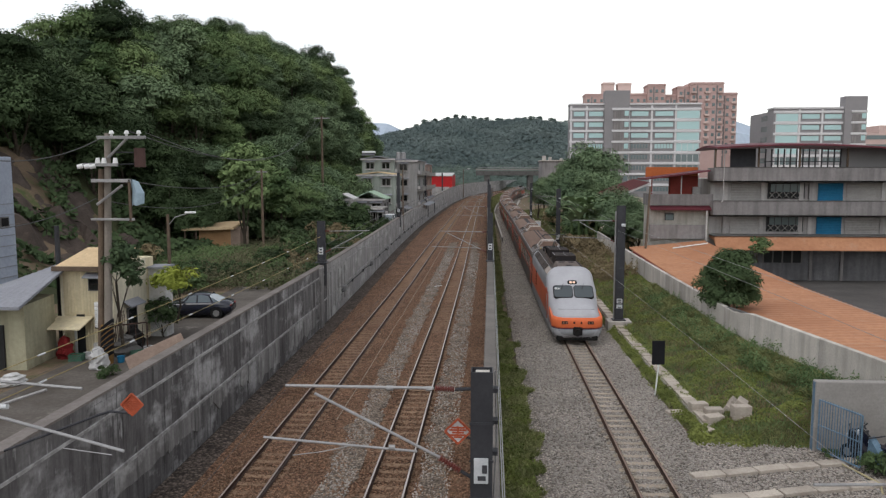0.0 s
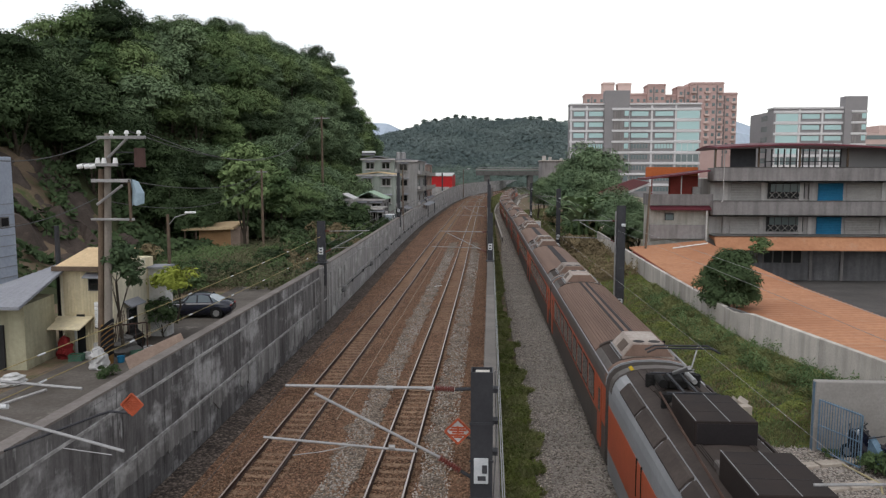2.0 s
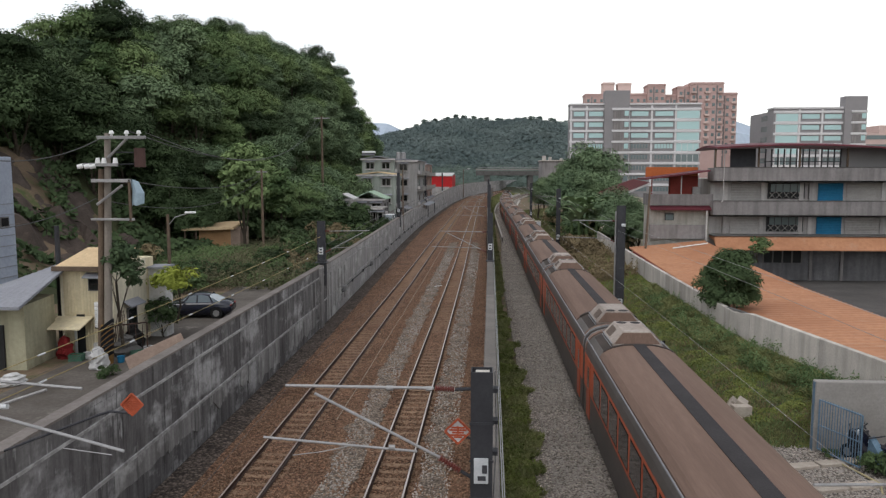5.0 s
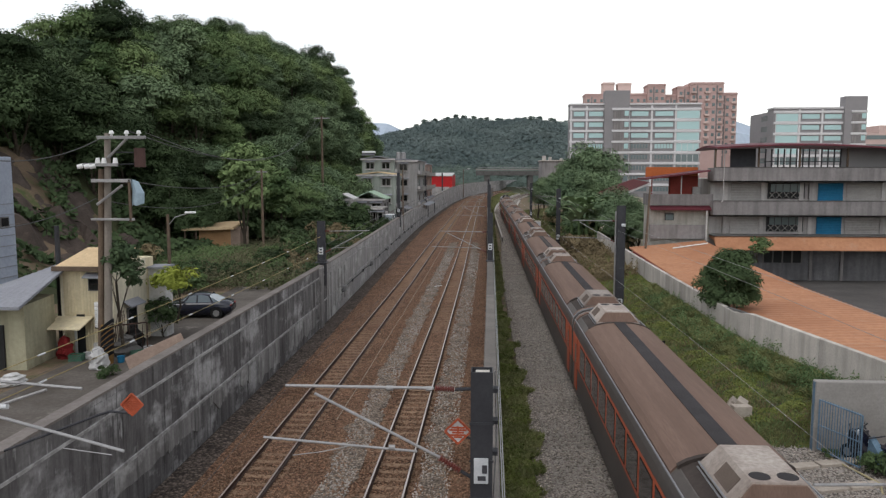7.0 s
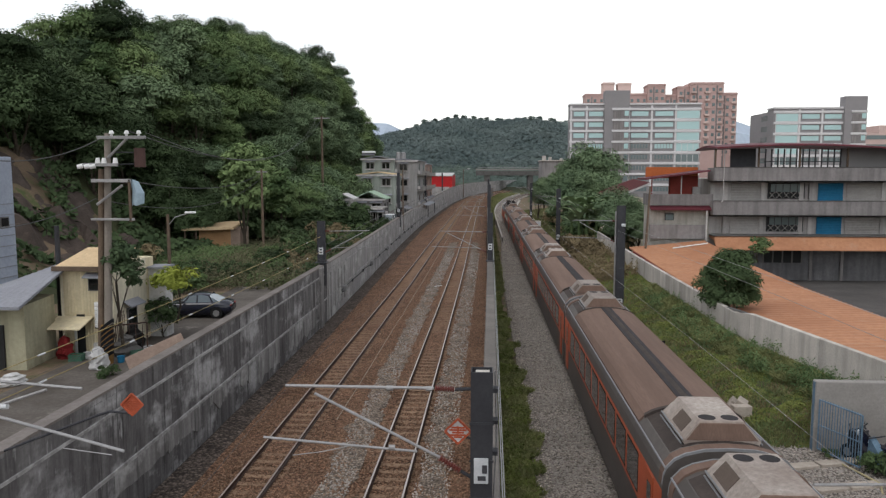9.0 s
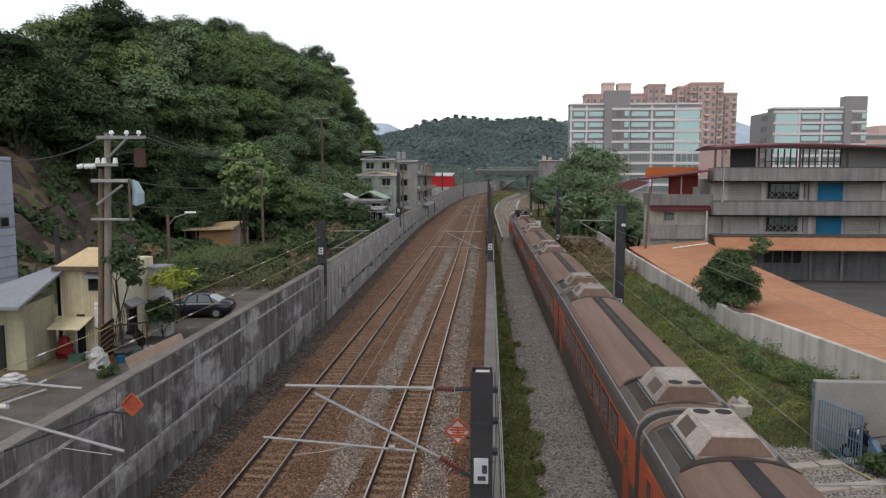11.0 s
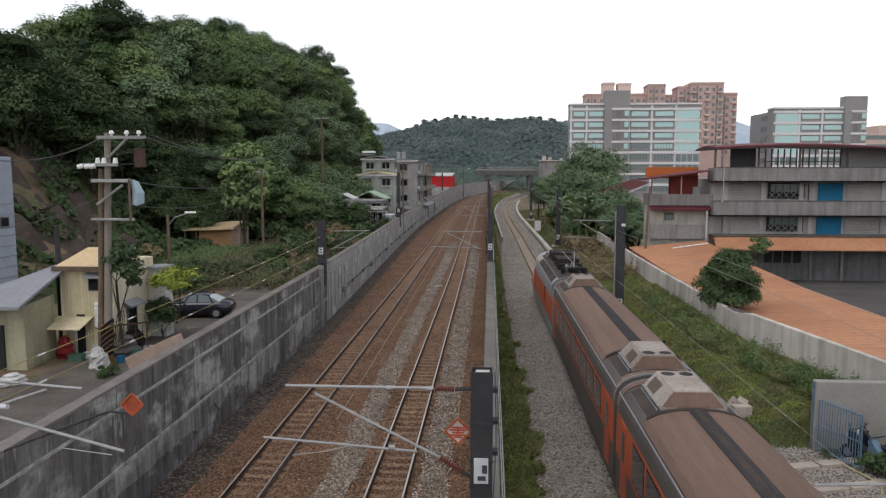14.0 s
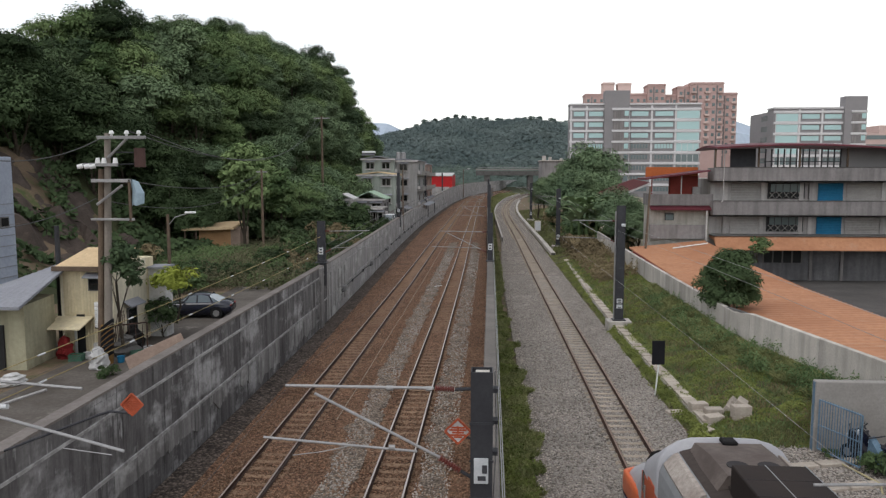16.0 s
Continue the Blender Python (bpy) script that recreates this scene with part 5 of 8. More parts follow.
for k in range(13):
    x = 28.06 + k * (35.49 - 28.06) / 12
    part("slat", Build().box(x - 0.06, x + 0.06, FY + 1.5, FY + 1.6, L3 - 0.4, 12.03), STEEL_DARK, fac)
part("grille_rail", Build().box(27.95, 35.60, FY + 1.48, FY + 1.62, L3 + 0.6, L3 + 0.68), STEEL_DARK, fac)
part("downpipe", Build().wire([(23.41, 75.7, L3 + 1.8), (23.41, 75.7, L2 + 0.1), (23.26, 75.7, L2 - 0.1)], 0.055, 8), FACADE_WHITE, fac, "pale drain pipe")

# annex with red wall, orange cladding and balcony
AY = 77.0
an = thing("annex", pose(0, 0, 0), "small annex with red walls and orange cladding", "building")
ax0, ax1 = 16.47, 22.64
part("wall", Build().box(ax0 + 0.1, ax1, AY + 0.4, AY + 3.4, -1.6, 6.2), mat("stained_pale_plaster", (0.46, 0.435, 0.39), (0.33, 0.31, 0.275), scale=0.5, fine=5, streak=0.25, c3=(0.22, 0.20, 0.18), stain=0.36), an, "stained pale plaster wall")
part("balcony", Build().box(ax0, ax1 + 0.2, AY, AY + 0.15, 6.38, 7.42, 0.02).box(ax0, ax0 + 0.15, AY + 0.15, AY + 3.5, 6.38, 7.42, 0.02).box(ax0, ax1, AY, AY + 3.5, 6.26, 6.38), FACADE_GREY, an, "grey balcony parapet")
part("eave", Build().loft([[(x, AY - 0.5, 5.88), (x, AY + 0.4, 6.3), (x, AY + 0.4, 6.2), (x, AY - 0.5, 5.78)] for x in (ax0, ax1 + 0.3)]), DARK_RED, an, "dark red sheet eave")
part("lower_parapet", Build().box(ax0, ax1 - 0.5, AY - 0.1, AY + 0.1, 2.82, 4.29, 0.02), FACADE_GREY, an)
wn2 = part("window", Build().box(18.08, 19.00, AY + 0.3, AY + 0.45, 4.72, 5.45), INSIDE, an)
part("pane", Build().box(18.14, 18.94, AY + 0.28, AY + 0.31, 4.75, 5.33), TEAL_DARK, wn2)
part("red_wall", Build().box(18.92, 21.84, AY + 2.2, AY + 2.7, 5.88, 9.26), RED_PAINT, an, "bright red sheet wall")
part("grey_door", Build().box(21.27, 21.97, AY + 2.0, AY + 2.15, 7.19, 8.14), SHUTTER_GREY, an)
part("cladding", Build().box(16.80, 22.29, AY + 4.0, AY + 4.3, 9.02, 10.22), ORANGE_WALL, an, "orange sheet cladding")
part("roof", Build().loft([[(15.75, AY - 1, 9.05), (22.18, AY - 1, 9.90), (22.18, AY - 1, 9.73), (15.75, AY - 1, 8.88)], [(15.75 + 0.3, AY + 5, 9.05), (22.18, AY + 5, 9.90), (22.18, AY + 5, 9.73), (15.75 + 0.3, AY + 5, 8.88)]]), DARK_RED, an, "dark red sloping roof")
for px in (0, 1):
    x = (16.61, 19.6)[px]
    part("post", Build().rod((x, AY + 0.1, 7.31), (x, AY + 0.1, 9.27), 0.06, 8), FACADE_WHITE if px else RED_PAINT, an)
part("stair_post", Build().rod((22.07, AY - 0.6, -1.6), (22.07, AY - 0.6, 5.75), 0.09, 8), SHUTTER_GREY, an, "white round post")

# low shed with the orange sheet roof beside the boundary wall
sh = thing("orange_roof_shed", pose(0, 0, 0), "long low shed with orange corrugated roof", "shed")
def roofline(y):
    return WALL_R(y) + 1.35, (21.0 if y < 60 else 21.0 + (y - 60) * 0.05)
rf = Build()
rings = []
for y in np.arange(22, 76.2, 0.3):
    a, b = roofline(y)
    w = 0.03 if int(round(y / 0.3)) % 2 else 0.0
    za, zb = 1.75 + w + 0.012 * max(0, y - 55), 1.95 + w + 0.03 * max(0, y - 50)
    rings.append([(a, y, za), (b, y, zb), (b, y, zb - 0.12), (a, y, za - 0.12)])
part("roof", rf.loft(rings), ORANGE_ROOF, sh, "faded orange corrugated sheet roof")
part("gutter", Build().loft([[(WALL_R(y) + 1.25, y, 1.55 + 0.012 * max(0, y - 55)), (WALL_R(y) + 1.37, y, 1.55 + 0.012 * max(0, y - 55)), (WALL_R(y) + 1.37, y, 1.72 + 0.012 * max(0, y - 55)), (WALL_R(y) + 1.25, y, 1.72 + 0.012 * max(0, y - 55))] for y in np.arange(22, 76, 3.0)]), RED_PAINT, sh)
part("wall", Build().loft([[(roofline(y)[0] + 0.3, y, -1.6), (roofline(y)[0] + 0.3, y, 1.6), (roofline(y)[0] + 0.45, y, 1.6), (roofline(y)[0] + 0.45, y, -1.6)] for y in np.arange(23, 75, 4.0)]), FACADE_GREY, sh)
for y in np.arange(24, 60, 5):
    part("post", Build().rod((20.6, y, -1.6), (20.6, y, 1.8), 0.08, 8), STEEL_GREY, sh)
part("pipe", Build().wire([(17.68, 72, 2.35), (21.27, 73, 2.75)], 0.06, 8), WHITE, sh, "white pipe lying on the roof")

# red-roofed houses between trees
hs = thing("red_roof_house", pose(0, 0, 0), "low house with weathered red roof", "house")
part("wall", Build().box(16.10, 20.95, 100, 110, -1.6, 6.2), mat("cream_house_render", (0.66, 0.60, 0.46), (0.56, 0.51, 0.39), scale=0.5, fine=5, streak=0.25), hs)
part("roof", Build().loft([[(15.79, 99.5, 6.09), (21.16, 99.5, 8.35), (21.16, 99.5, 8.05), (15.79, 99.5, 5.79)], [(15.79, 111, 6.70), (21.16, 111, 8.73), (21.16, 111, 8.35), (15.79, 111, 6.17)]]), mat("weathered_brown_red_roof", (0.11, 0.03, 0.03), (0.075, 0.025, 0.025), rough=0.9, scale=0.8, fine=6, c3=(0.15, 0.09, 0.08), stain=0.33), hs)
part("fascia", Build().loft([[(15.7, y, z - 0.22), (15.7, y, z + 0.04), (21.2, y, z + 2.3), (21.2, y, z + 2.04)] for y, z in ((99.3, 6.02), (99.48, 6.02))]), FACADE_WHITE, hs, "pale eave board")
lb = thing("flat_roof_building", pose(0, 0, 0), "pale low building with flat roof", "building")
part("wall", Build().box(15.9, 24.37, 230, 245, -1.6, 13.2, 0.1), FACADE_GREY, lb)
part("roof", Build().box(15.6, 24.9, 229.5, 245, 13.2, 13.55, 0.1).box(16.2, 17.3, 232, 234, 13.55, 14.9, 0.05).box(18.3, 19.1, 233, 235, 13.55, 14.5, 0.05).box(21.6, 22.4, 232, 233, 13.55, 14.1, 0.05), CONCRETE_PALE, lb, "pale flat roof with small roof huts")

# road bridge across the cutting
br = thing("road_bridge", pose(0, 0, 0), "concrete road bridge over the railway", "bridge", kind="structure")
part("deck", Build().box(-8.21, 29.43, 420, 432, 8.10, 10.65, 0.1), CONCRETE_DARK, br)
part("parapet", Build().box(-8.21, 29.41, 419.8, 420.1, 11.1, 11.95, 0.05), CONCRETE_MID, br)
for px in (-1.79, 22.78):
    part("pier", Build().box(px - 1.6, px + 1.6, 421, 431, -0.5, 8.40, 0.1), CONCRETE_DARK, br)
part("guard", Build().box(-7.27, 27.88, 421, 421.15, 12.6, 12.8), STEEL_GREY, br, "thin steel guard rail")


# ---- houses, poles and clutter along the lane on the west side ----
YELLOW_WALL = mat("cream_yellow_cladding", (0.80, 0.70, 0.48), (0.72, 0.62, 0.43), scale=0.6, fine=6, streak=0.2)
CREAM_WALL = mat("cream_wall", (0.82, 0.76, 0.60), (0.74, 0.67, 0.52), scale=0.6, fine=6, streak=0.25)
TAN_ROOF = mat("tan_sheet_roof", (0.62, 0.47, 0.29), (0.52, 0.38, 0.23), scale=0.8, fine=6)
GREY_ROOF = mat("grey_sheet_roof", (0.27, 0.275, 0.30), (0.22, 0.222, 0.245), scale=0.5, fine=6, rough=0.6)
GREEN_WALL = mat("grey_green_wall", (0.40, 0.43, 0.385), (0.33, 0.36, 0.32), scale=0.3, fine=4, streak=0.3)
BLUE_WALL = mat("blue_grey_cladding", (0.36, 0.39, 0.46), (0.30, 0.33, 0.40), scale=0.4, fine=4)
PLYWOOD = mat("plywood", (0.42, 0.25, 0.13), (0.34, 0.195, 0.10), scale=0.7, fine=8)
BOARD = mat("weathered_board", (0.33, 0.25, 0.20), (0.26, 0.19, 0.155), scale=1, fine=8)
CAR_PAINT = mat("dark_blue_car_paint", (0.012, 0.014, 0.028), (0.010, 0.012, 0.024), rough=0.22, bump=0, spec=0.6, vary=0.02)
# Pale blue-grey base colour holds the sky's reflection in the windows.
CAR_GLASS = glass_mat("sky_toned_car_glass", (0.16, 0.19, 0.21), 0.04)
TYRE = mat("tyre", (0.02, 0.02, 0.02), (0.015, 0.015, 0.015), rough=0.9)
YELLOW_BLACK = mat("hazard_yellow", (0.30, 0.165, 0.045), (0.17, 0.095, 0.04), scale=3, fine=12)
CLOTH_WHITE = mat("white_sheet_plastic", (0.58, 0.57, 0.56), (0.44, 0.43, 0.42), scale=2, fine=8)
RED_CLOTH = mat("red_cover", (0.25, 0.03, 0.03), (0.18, 0.02, 0.02), scale=2, fine=8)


def gable(b, x0, x1, y0, y1, z, rise, over=0.3, t=0.1, axis="y"):
    """A pitched roof with its ridge along an axis."""
    if axis == "y":
        c = (x0 + x1) / 2
        b.loft([[(x0 - over, y, z), (c, y, z + rise), (x1 + over, y, z), (x1 + over, y, z - t), (c, y, z + rise - t), (x0 - over, y, z - t)] for y in (y0 - over, y1 + over)])
    else:
        c = (y0 + y1) / 2
        b.loft([[(x, y0 - over, z), (x, c, z + rise), (x, y1 + over, z), (x, y1 + over, z - t), (x, c, z + rise - t), (x, y0 - over, z - t)] for x in (x0 - over, x1 + over)])
    return b


# cream two-storey house
hx0, hx1, hy0, hy1 = -20.30, -17.80, 33.3, 37.6
hz1 = 5.22
h1 = thing("cream_house", pose(0, 0, 0), "small two-storey cream house with tan sheet roof", "house")
cl = Build().ribbed(hx0, hx1, hy0, 0.8, hz1, 0.15, 0.025, True, hy1 - hy0)
part("wall", cl, YELLOW_WALL, h1, "cream ribbed cladding")
part("side_wall", Build().box(hx1 + 0.0, hx1 + 0.06, hy0 + 0.03, hy1 - 1.0, 0.8, hz1 + 0.04), CREAM_WALL, h1, "pale cream side wall")
rib = []
for k in range(25):
    u = k / 24
    w = 0.03 if k % 2 else 0.0
    x = hx0 - 0.15 + (hx1 + 0.05 - hx0) * u
    rib.append([(x, hy0 - 0.35, hz1 - 0.02 + w), (x, hy0 + 2.7, hz1 + 0.60 + w), (x, hy0 + 2.7, hz1 + 0.50), (x, hy0 - 0.35, hz1 - 0.1)])
part("roof", Build().loft(rib), TAN_ROOF, h1, "faded tan corrugated roof")
part("fascia", Build().box(hx0 - 0.2, hx1 - 0.1, hy0 - 0.42, hy0 - 0.34, hz1 - 0.2, hz1 + 0.02), TIMBER, h1, "dark timber fascia")
part("corner_trim", Build().box(hx0 - 0.03, hx0 + 0.1, hy0 - 0.05, hy0 + 0.03, 0.8, hz1 - 0.1).box(hx1 - 0.1, hx1 + 0.03, hy0 - 0.05, hy0 + 0.03, 0.8, hz1 - 0.1), CREAM_WALL, h1)
w = part("window", Build().box(-18.96, -18.14, hy0 - 0.06, hy0 + 0.1, 4.04, 4.68), CONCRETE_DARK, h1)
part("pane", Build().box(-18.91, -18.20, hy0 - 0.08, hy0, 4.09, 4.60), GLASS_DARK, w)
part("window_hood", Build().loft([[(x, hy0 - 0.4, 4.73), (x, hy0, 4.92), (x, hy0, 4.87), (x, hy0 - 0.4, 4.68)] for x in (-19.06, -17.99)]), GREY_ROOF, w)
part("awning", Build().loft([[(x, hy0 - 1.3, 2.46), (x, hy0, 2.81), (x, hy0, 2.75), (x, hy0 - 1.3, 2.40)] for x in (-20.53, -18.78)]), YELLOW_WALL, h1, "cream awning over the door")
d = part("door", Build().box(-19.61, -19.22, hy0 - 0.04, hy0 + 0.1, 1.0, 2.9), INSIDE, h1, "doorway filled dark for its unlit inside")
part("pane", Build().box(-19.74, -19.63, hy0 - 0.06, hy0, 1.0, 2.8), WHITE, d)
w = part("side_window", Build().box(hx1 + 0.04, hx1 + 0.12, 34.4, 35.4, 1.6, 3.0), CONCRETE_DARK, h1)
part("pane", Build().box(hx1 + 0.08, hx1 + 0.13, 34.5, 35.3, 1.7, 2.9), GLASS_DARK, w)
part("side_hood", Build().loft([[(hx1 + 0.5, y, 3.15), (hx1 + 0.05, y, 3.4), (hx1 + 0.05, y, 3.34), (hx1 + 0.5, y, 3.09)] for y in (34.1, 35.6)]), GREY_ROOF, w)
acs = thing("wall_heater", pose(-18.35, 33.0, 2.36), "white ribbed tank unit on the house wall", "tank")
tk = Build().turned(0, 0, [(r, k * 0.2 + dz) for k in range(6) for r, dz in ((0.17, 0.0), (0.2, 0.03), (0.2, 0.16), (0.17, 0.19))])
part("tank_body", tk, WHITE, acs)
part("bracket", Build().box(-0.3, 0.3, 0.1, 0.42, -0.1, 0.0), STEEL_DARK, acs)
lean = thing("tin_lean_to", pose(0, 0, 0), "white corrugated tin lean-to behind the house", "shed")
part("wall", Build().box(-17.84, -16.93, 37, 37.9, 0.8, 4.65, 0.03), CLOTH_WHITE, lean)
part("roof", Build().box(-17.90, -16.86, 36.8, 38.1, 4.65, 4.74), GREY_ROOF, lean)

# grey-roofed shed house nearer the lane
h2 = thing("grey_roof_house", pose(0, 0, 0), "low cream house with grey sheet roof", "house")
sx0, sx1, sy0, sy1 = -27.0, -20.15, 29.9, 33.0
part("wall", Build().loft([[(sx0, y, 0.8), (sx1 - 0.08 * (y - sy0), y, 0.8), (sx1 - 0.08 * (y - sy0), y, z), (sx0, y, z)] for y, z in ((sy0 + 0.3, 3.85), (sy1 - 0.2, 3.95))]), mat("olive_cream_render", (0.50, 0.47, 0.33), (0.40, 0.375, 0.265), scale=0.5, fine=5, streak=0.3), h2, "stained olive-cream rendered wall")
part("roof", Build().loft([[(x, sy0 - 0.45, 3.93 + w), (x - 0.2, sy1 + 1.6, max(4.0, 5.35 + 0.36 * (x + 20.4)) + w), (x - 0.2, sy1 + 1.6, max(3.9, 5.25 + 0.36 * (x + 20.4))), (x, sy0 - 0.45, 3.80)] for x, w in ((sx0 + (sx1 + 0.25 - sx0) * k / 44, 0.03 * (k % 2)) for k in range(45))]), GREY_ROOF, h2, "grey sheet roof")
part("door", Build().box(-21.9, -21.1, sy0 + 0.2, sy0 + 0.4, 0.9, 3.0), INSIDE, h2)

# tall blue-grey building at the edge
h3 = thing("blue_grey_building", pose(0, 0, 0), "tall blue-grey clad building", "building")
part("wall", Build().box(-40, -32.28, 40, 48, 0.8, 10.67, 0.05), BLUE_WALL, h3)
w = part("window", Build().box(-32.28 - 0.1, -32.28 + 0.06, 46.4, 47.3, 6.01, 6.69), CONCRETE_DARK, h3)
part("pane", Build().box(-32.28, -32.28 + 0.09, 46.5, 47.2, 6.08, 6.61), GLASS_DARK, w)
for k in range(10):
    part("cladding_rib", Build().box(-32.28 - 0.02, -32.28 + 0.03, 40.1, 47.95, 1.2 + k * 0.7, 1.26 + k * 0.7), GREY_ROOF, h3)

# wooden hut under the hill
ht = thing("timber_hut", pose(0, 0, 0), "open timber hut with sheet roof and plywood wall", "hut")
part("wall", Build().box(-34.12, -30.32, 84, 87, 0.6, 3.10), PLYWOOD, ht, "orange-brown plywood wall")
part("side_panel", Build().box(-30.32, -29.17, 84.05, 87, 0.6, 3.17), BOARD, ht)
part("roof", Build().loft([[(-35.70, 82.8, 2.90), (-29.53, 82.8, 3.12), (-29.53, 82.8, 3.38), (-35.70, 82.8, 3.16)], [(-37.25, 88, 3.26), (-30.16, 88, 3.57), (-30.16, 88, 3.78), (-37.25, 88, 3.47)]]), TAN_ROOF, ht, "pale sheet roof")
for x in (-35.46, -34.11):
    part("post", Build().rod((x, 83.2, 0.6), (x, 83.2, 3.03), 0.09, 6), TIMBER, ht)
for k, (x, c) in enumerate(((-35.30, BLUE_SHUTTER), (-34.49, GREY_ROOF), (-36.20, RED_PAINT))):
    s = thing("stored_bundle", pose(x, 83.5, 1.0), ("blue tarpaulin bundle in the hut", "grey crate beside the hut", "red bucket beside the hut")[k], "bundle")
    part("bundle_body", Build().loft([[(0.5 * a * f, 0.4 * b * f, zz) for a, b in ((-1, -0.6), (-0.4, -1), (0.6, -1), (1, -0.3), (0.8, 0.8), (-0.6, 1))] for f, zz in ((0.9, 0), (1, 0.3), (0.7, 0.6), (0.2, 0.7))]), c, s)

# houses farther along the lane
def lane_house(label, x0, x1, y0, y1, z1, wallm, roofm, rise, rows, cols, axis="y"):
    t = thing("lane_house", pose(0, 0, 0), label, "house")
    part("wall", Build().box(x0, x1, y0, y1, 0.8, z1), wallm, t)
    part("roof", gable(Build(), x0, x1, y0, y1, z1, rise, 0.35, 0.15, axis), roofm, t)
    part("eave", Build().box(x0 - 0.3, x1 + 0.3, y0 - 0.4, y0 - 0.3, z1 - 0.3, z1 - 0.02), FACADE_WHITE, t, "pale eave board")
    for r in range(rows):
        z = z1 - 2.0 - r * 3.0
        for k in range(cols):
            x = x0 + (k + 0.5) * (x1 - x0) / cols
            w = far_window(t, x - 0.8, x + 0.8, y0, z, z + 1.3, GLASS_DARK, CONCRETE_MID, 1, 0.08)
            part("sill", Build().box(x - 0.95, x + 0.95, y0 - 0.22, y0, z - 0.14, z - 0.02), FACADE_WHITE, w)
            part("hood", Build().loft([[(q, y0 - 0.55, z + 1.42), (q, y0, z + 1.62), (q, y0, z + 1.56), (q, y0 - 0.55, z + 1.36)] for q in (x - 1.0, x + 1.0)]), GREY_ROOF, w)
        if z < 1.5:
            continue
        for k in range(2):
            y = y0 + (k + 0.5) * (y1 - y0) / 2
            ww = part("window", Build().box(x1 - 0.05, x1 + 0.06, y - 0.8, y + 0.8, z, z + 1.3), CONCRETE_DARK, t)
            part("pane", Build().box(x1, x1 + 0.08, y - 0.7, y + 0.7, z + 0.08, z + 1.22), GLASS_DARK, ww)
        b = part("balcony", Build().box(x1, x1 + 1.0, y0 + 0.4, y1 - 0.4, z - 0.95, z - 0.8).box(x1 + 0.92, x1 + 1.0, y0 + 0.4, y1 - 0.4, z - 0.8, z - 0.05), CONCRETE_MID, t, "stained concrete balcony")
        part("air_conditioner", Build().box(x1 + 0.1, x1 + 0.6, y0 + 0.1, y0 + 0.38, z - 0.6, z, 0.03), FACADE_WHITE, b)
    if rows > 1:
        a = part("awning", Build().loft([[(x1 + 2.2, y, 3.3), (x1, y, 3.9), (x1, y, 3.8), (x1 + 2.2, y, 3.2)] for y in (y0 + 0.2, y1 - 0.2)]), GREY_ROOF, t, "grey sheet awning over the shop front")
        for y in (y0 + 0.4, y1 - 0.4):
            part("awning_post", Build().rod((x1 + 2.1, y, 1.0), (x1 + 2.1, y, 3.25), 0.06, 6), STEEL_DARK, a)
        part("shop_front", Build().box(x1 - 0.02, x1 + 0.05, y0 + 0.6, y1 - 0.6, 1.0, 3.2), INSIDE, t, "shop front filled dark for its unlit inside")
    return t


lane_house("grey-green three-storey house with low roof", -24.44, -18.35, 140, 152, 12.31, GREEN_WALL, GREY_ROOF, 0.5, 3, 2)
lane_house("tall grey rendered house by the lane", -19.38, -14.11, 142, 160, 12.02, mat("pale_grey_render", (0.42, 0.405, 0.395), (0.34, 0.325, 0.315), scale=0.3, fine=4, streak=0.3), GREY_ROOF, 0.3, 3, 1)
lane_house("green two-storey house with pale eaves", -23.08, -16.50, 128, 136, 9.33, GREEN_WALL, TAN_ROOF, 0.5, 2, 2)
lane_house("low house with pale green roof", -22.02, -17.15, 118, 124, 5.45, FACADE_GREY, mat("pale_green_roof", (0.34, 0.44, 0.33), (0.28, 0.37, 0.28), scale=0.5, fine=5), 1.2, 1, 2)
lane_house("low shop house with grey awning", -18.50, -16.35, 110, 114, 4.37, FACADE_GREY, CONCRETE_MID, 0.1, 1, 2)
lane_house("small white house among bushes", -24.08, -21.26, 112, 116, 5.65, FACADE_WHITE, CLOTH_WHITE, 0.8, 1, 1)
lane_house("brick house with balconies", -18.22, -15.06, 170, 190, 11.72, mat("brick_wall", (0.36, 0.24, 0.20), (0.30, 0.20, 0.165), scale=0.5, fine=5), GREY_ROOF, 0.4, 3, 1)
for x in (-18.20, -17.20):
    tk = thing("water_tank", pose(x, 146, 12.07), "steel rooftop water tank", "water tank", "rooftop water tanks")
    part("tank_body", Build().rod((0, 0, 0.3), (0, 0, 1.5), 0.5, 14).rod((0, 0, 1.5), (0, 0, 1.65), 0.5, 14, 0.15), STEEL_GREY, tk)
    part("stand", Build().box(-0.45, 0.45, -0.45, 0.45, 0, 0.3), STEEL_DARK, tk)
rs = thing("red_shed", pose(0, 0, 0), "bright red sheet-metal building with white roof edge", "shed")
part("wall", Build().box(-19.79, -12.40, 240, 262, 0.8, 8.74), mat("bright_red_sheet", (0.55, 0.03, 0.035), (0.48, 0.028, 0.03), rough=0.5), rs)
part("roof", gable(Build(), -19.79, -12.40, 240, 262, 8.74, 0.9, 0.2, 0.25, "x"), CLOTH_WHITE, rs)
part("base", Build().box(-19.75, -13.29, 239.5, 240.2, 0.8, 5.07), FACADE_WHITE, rs)


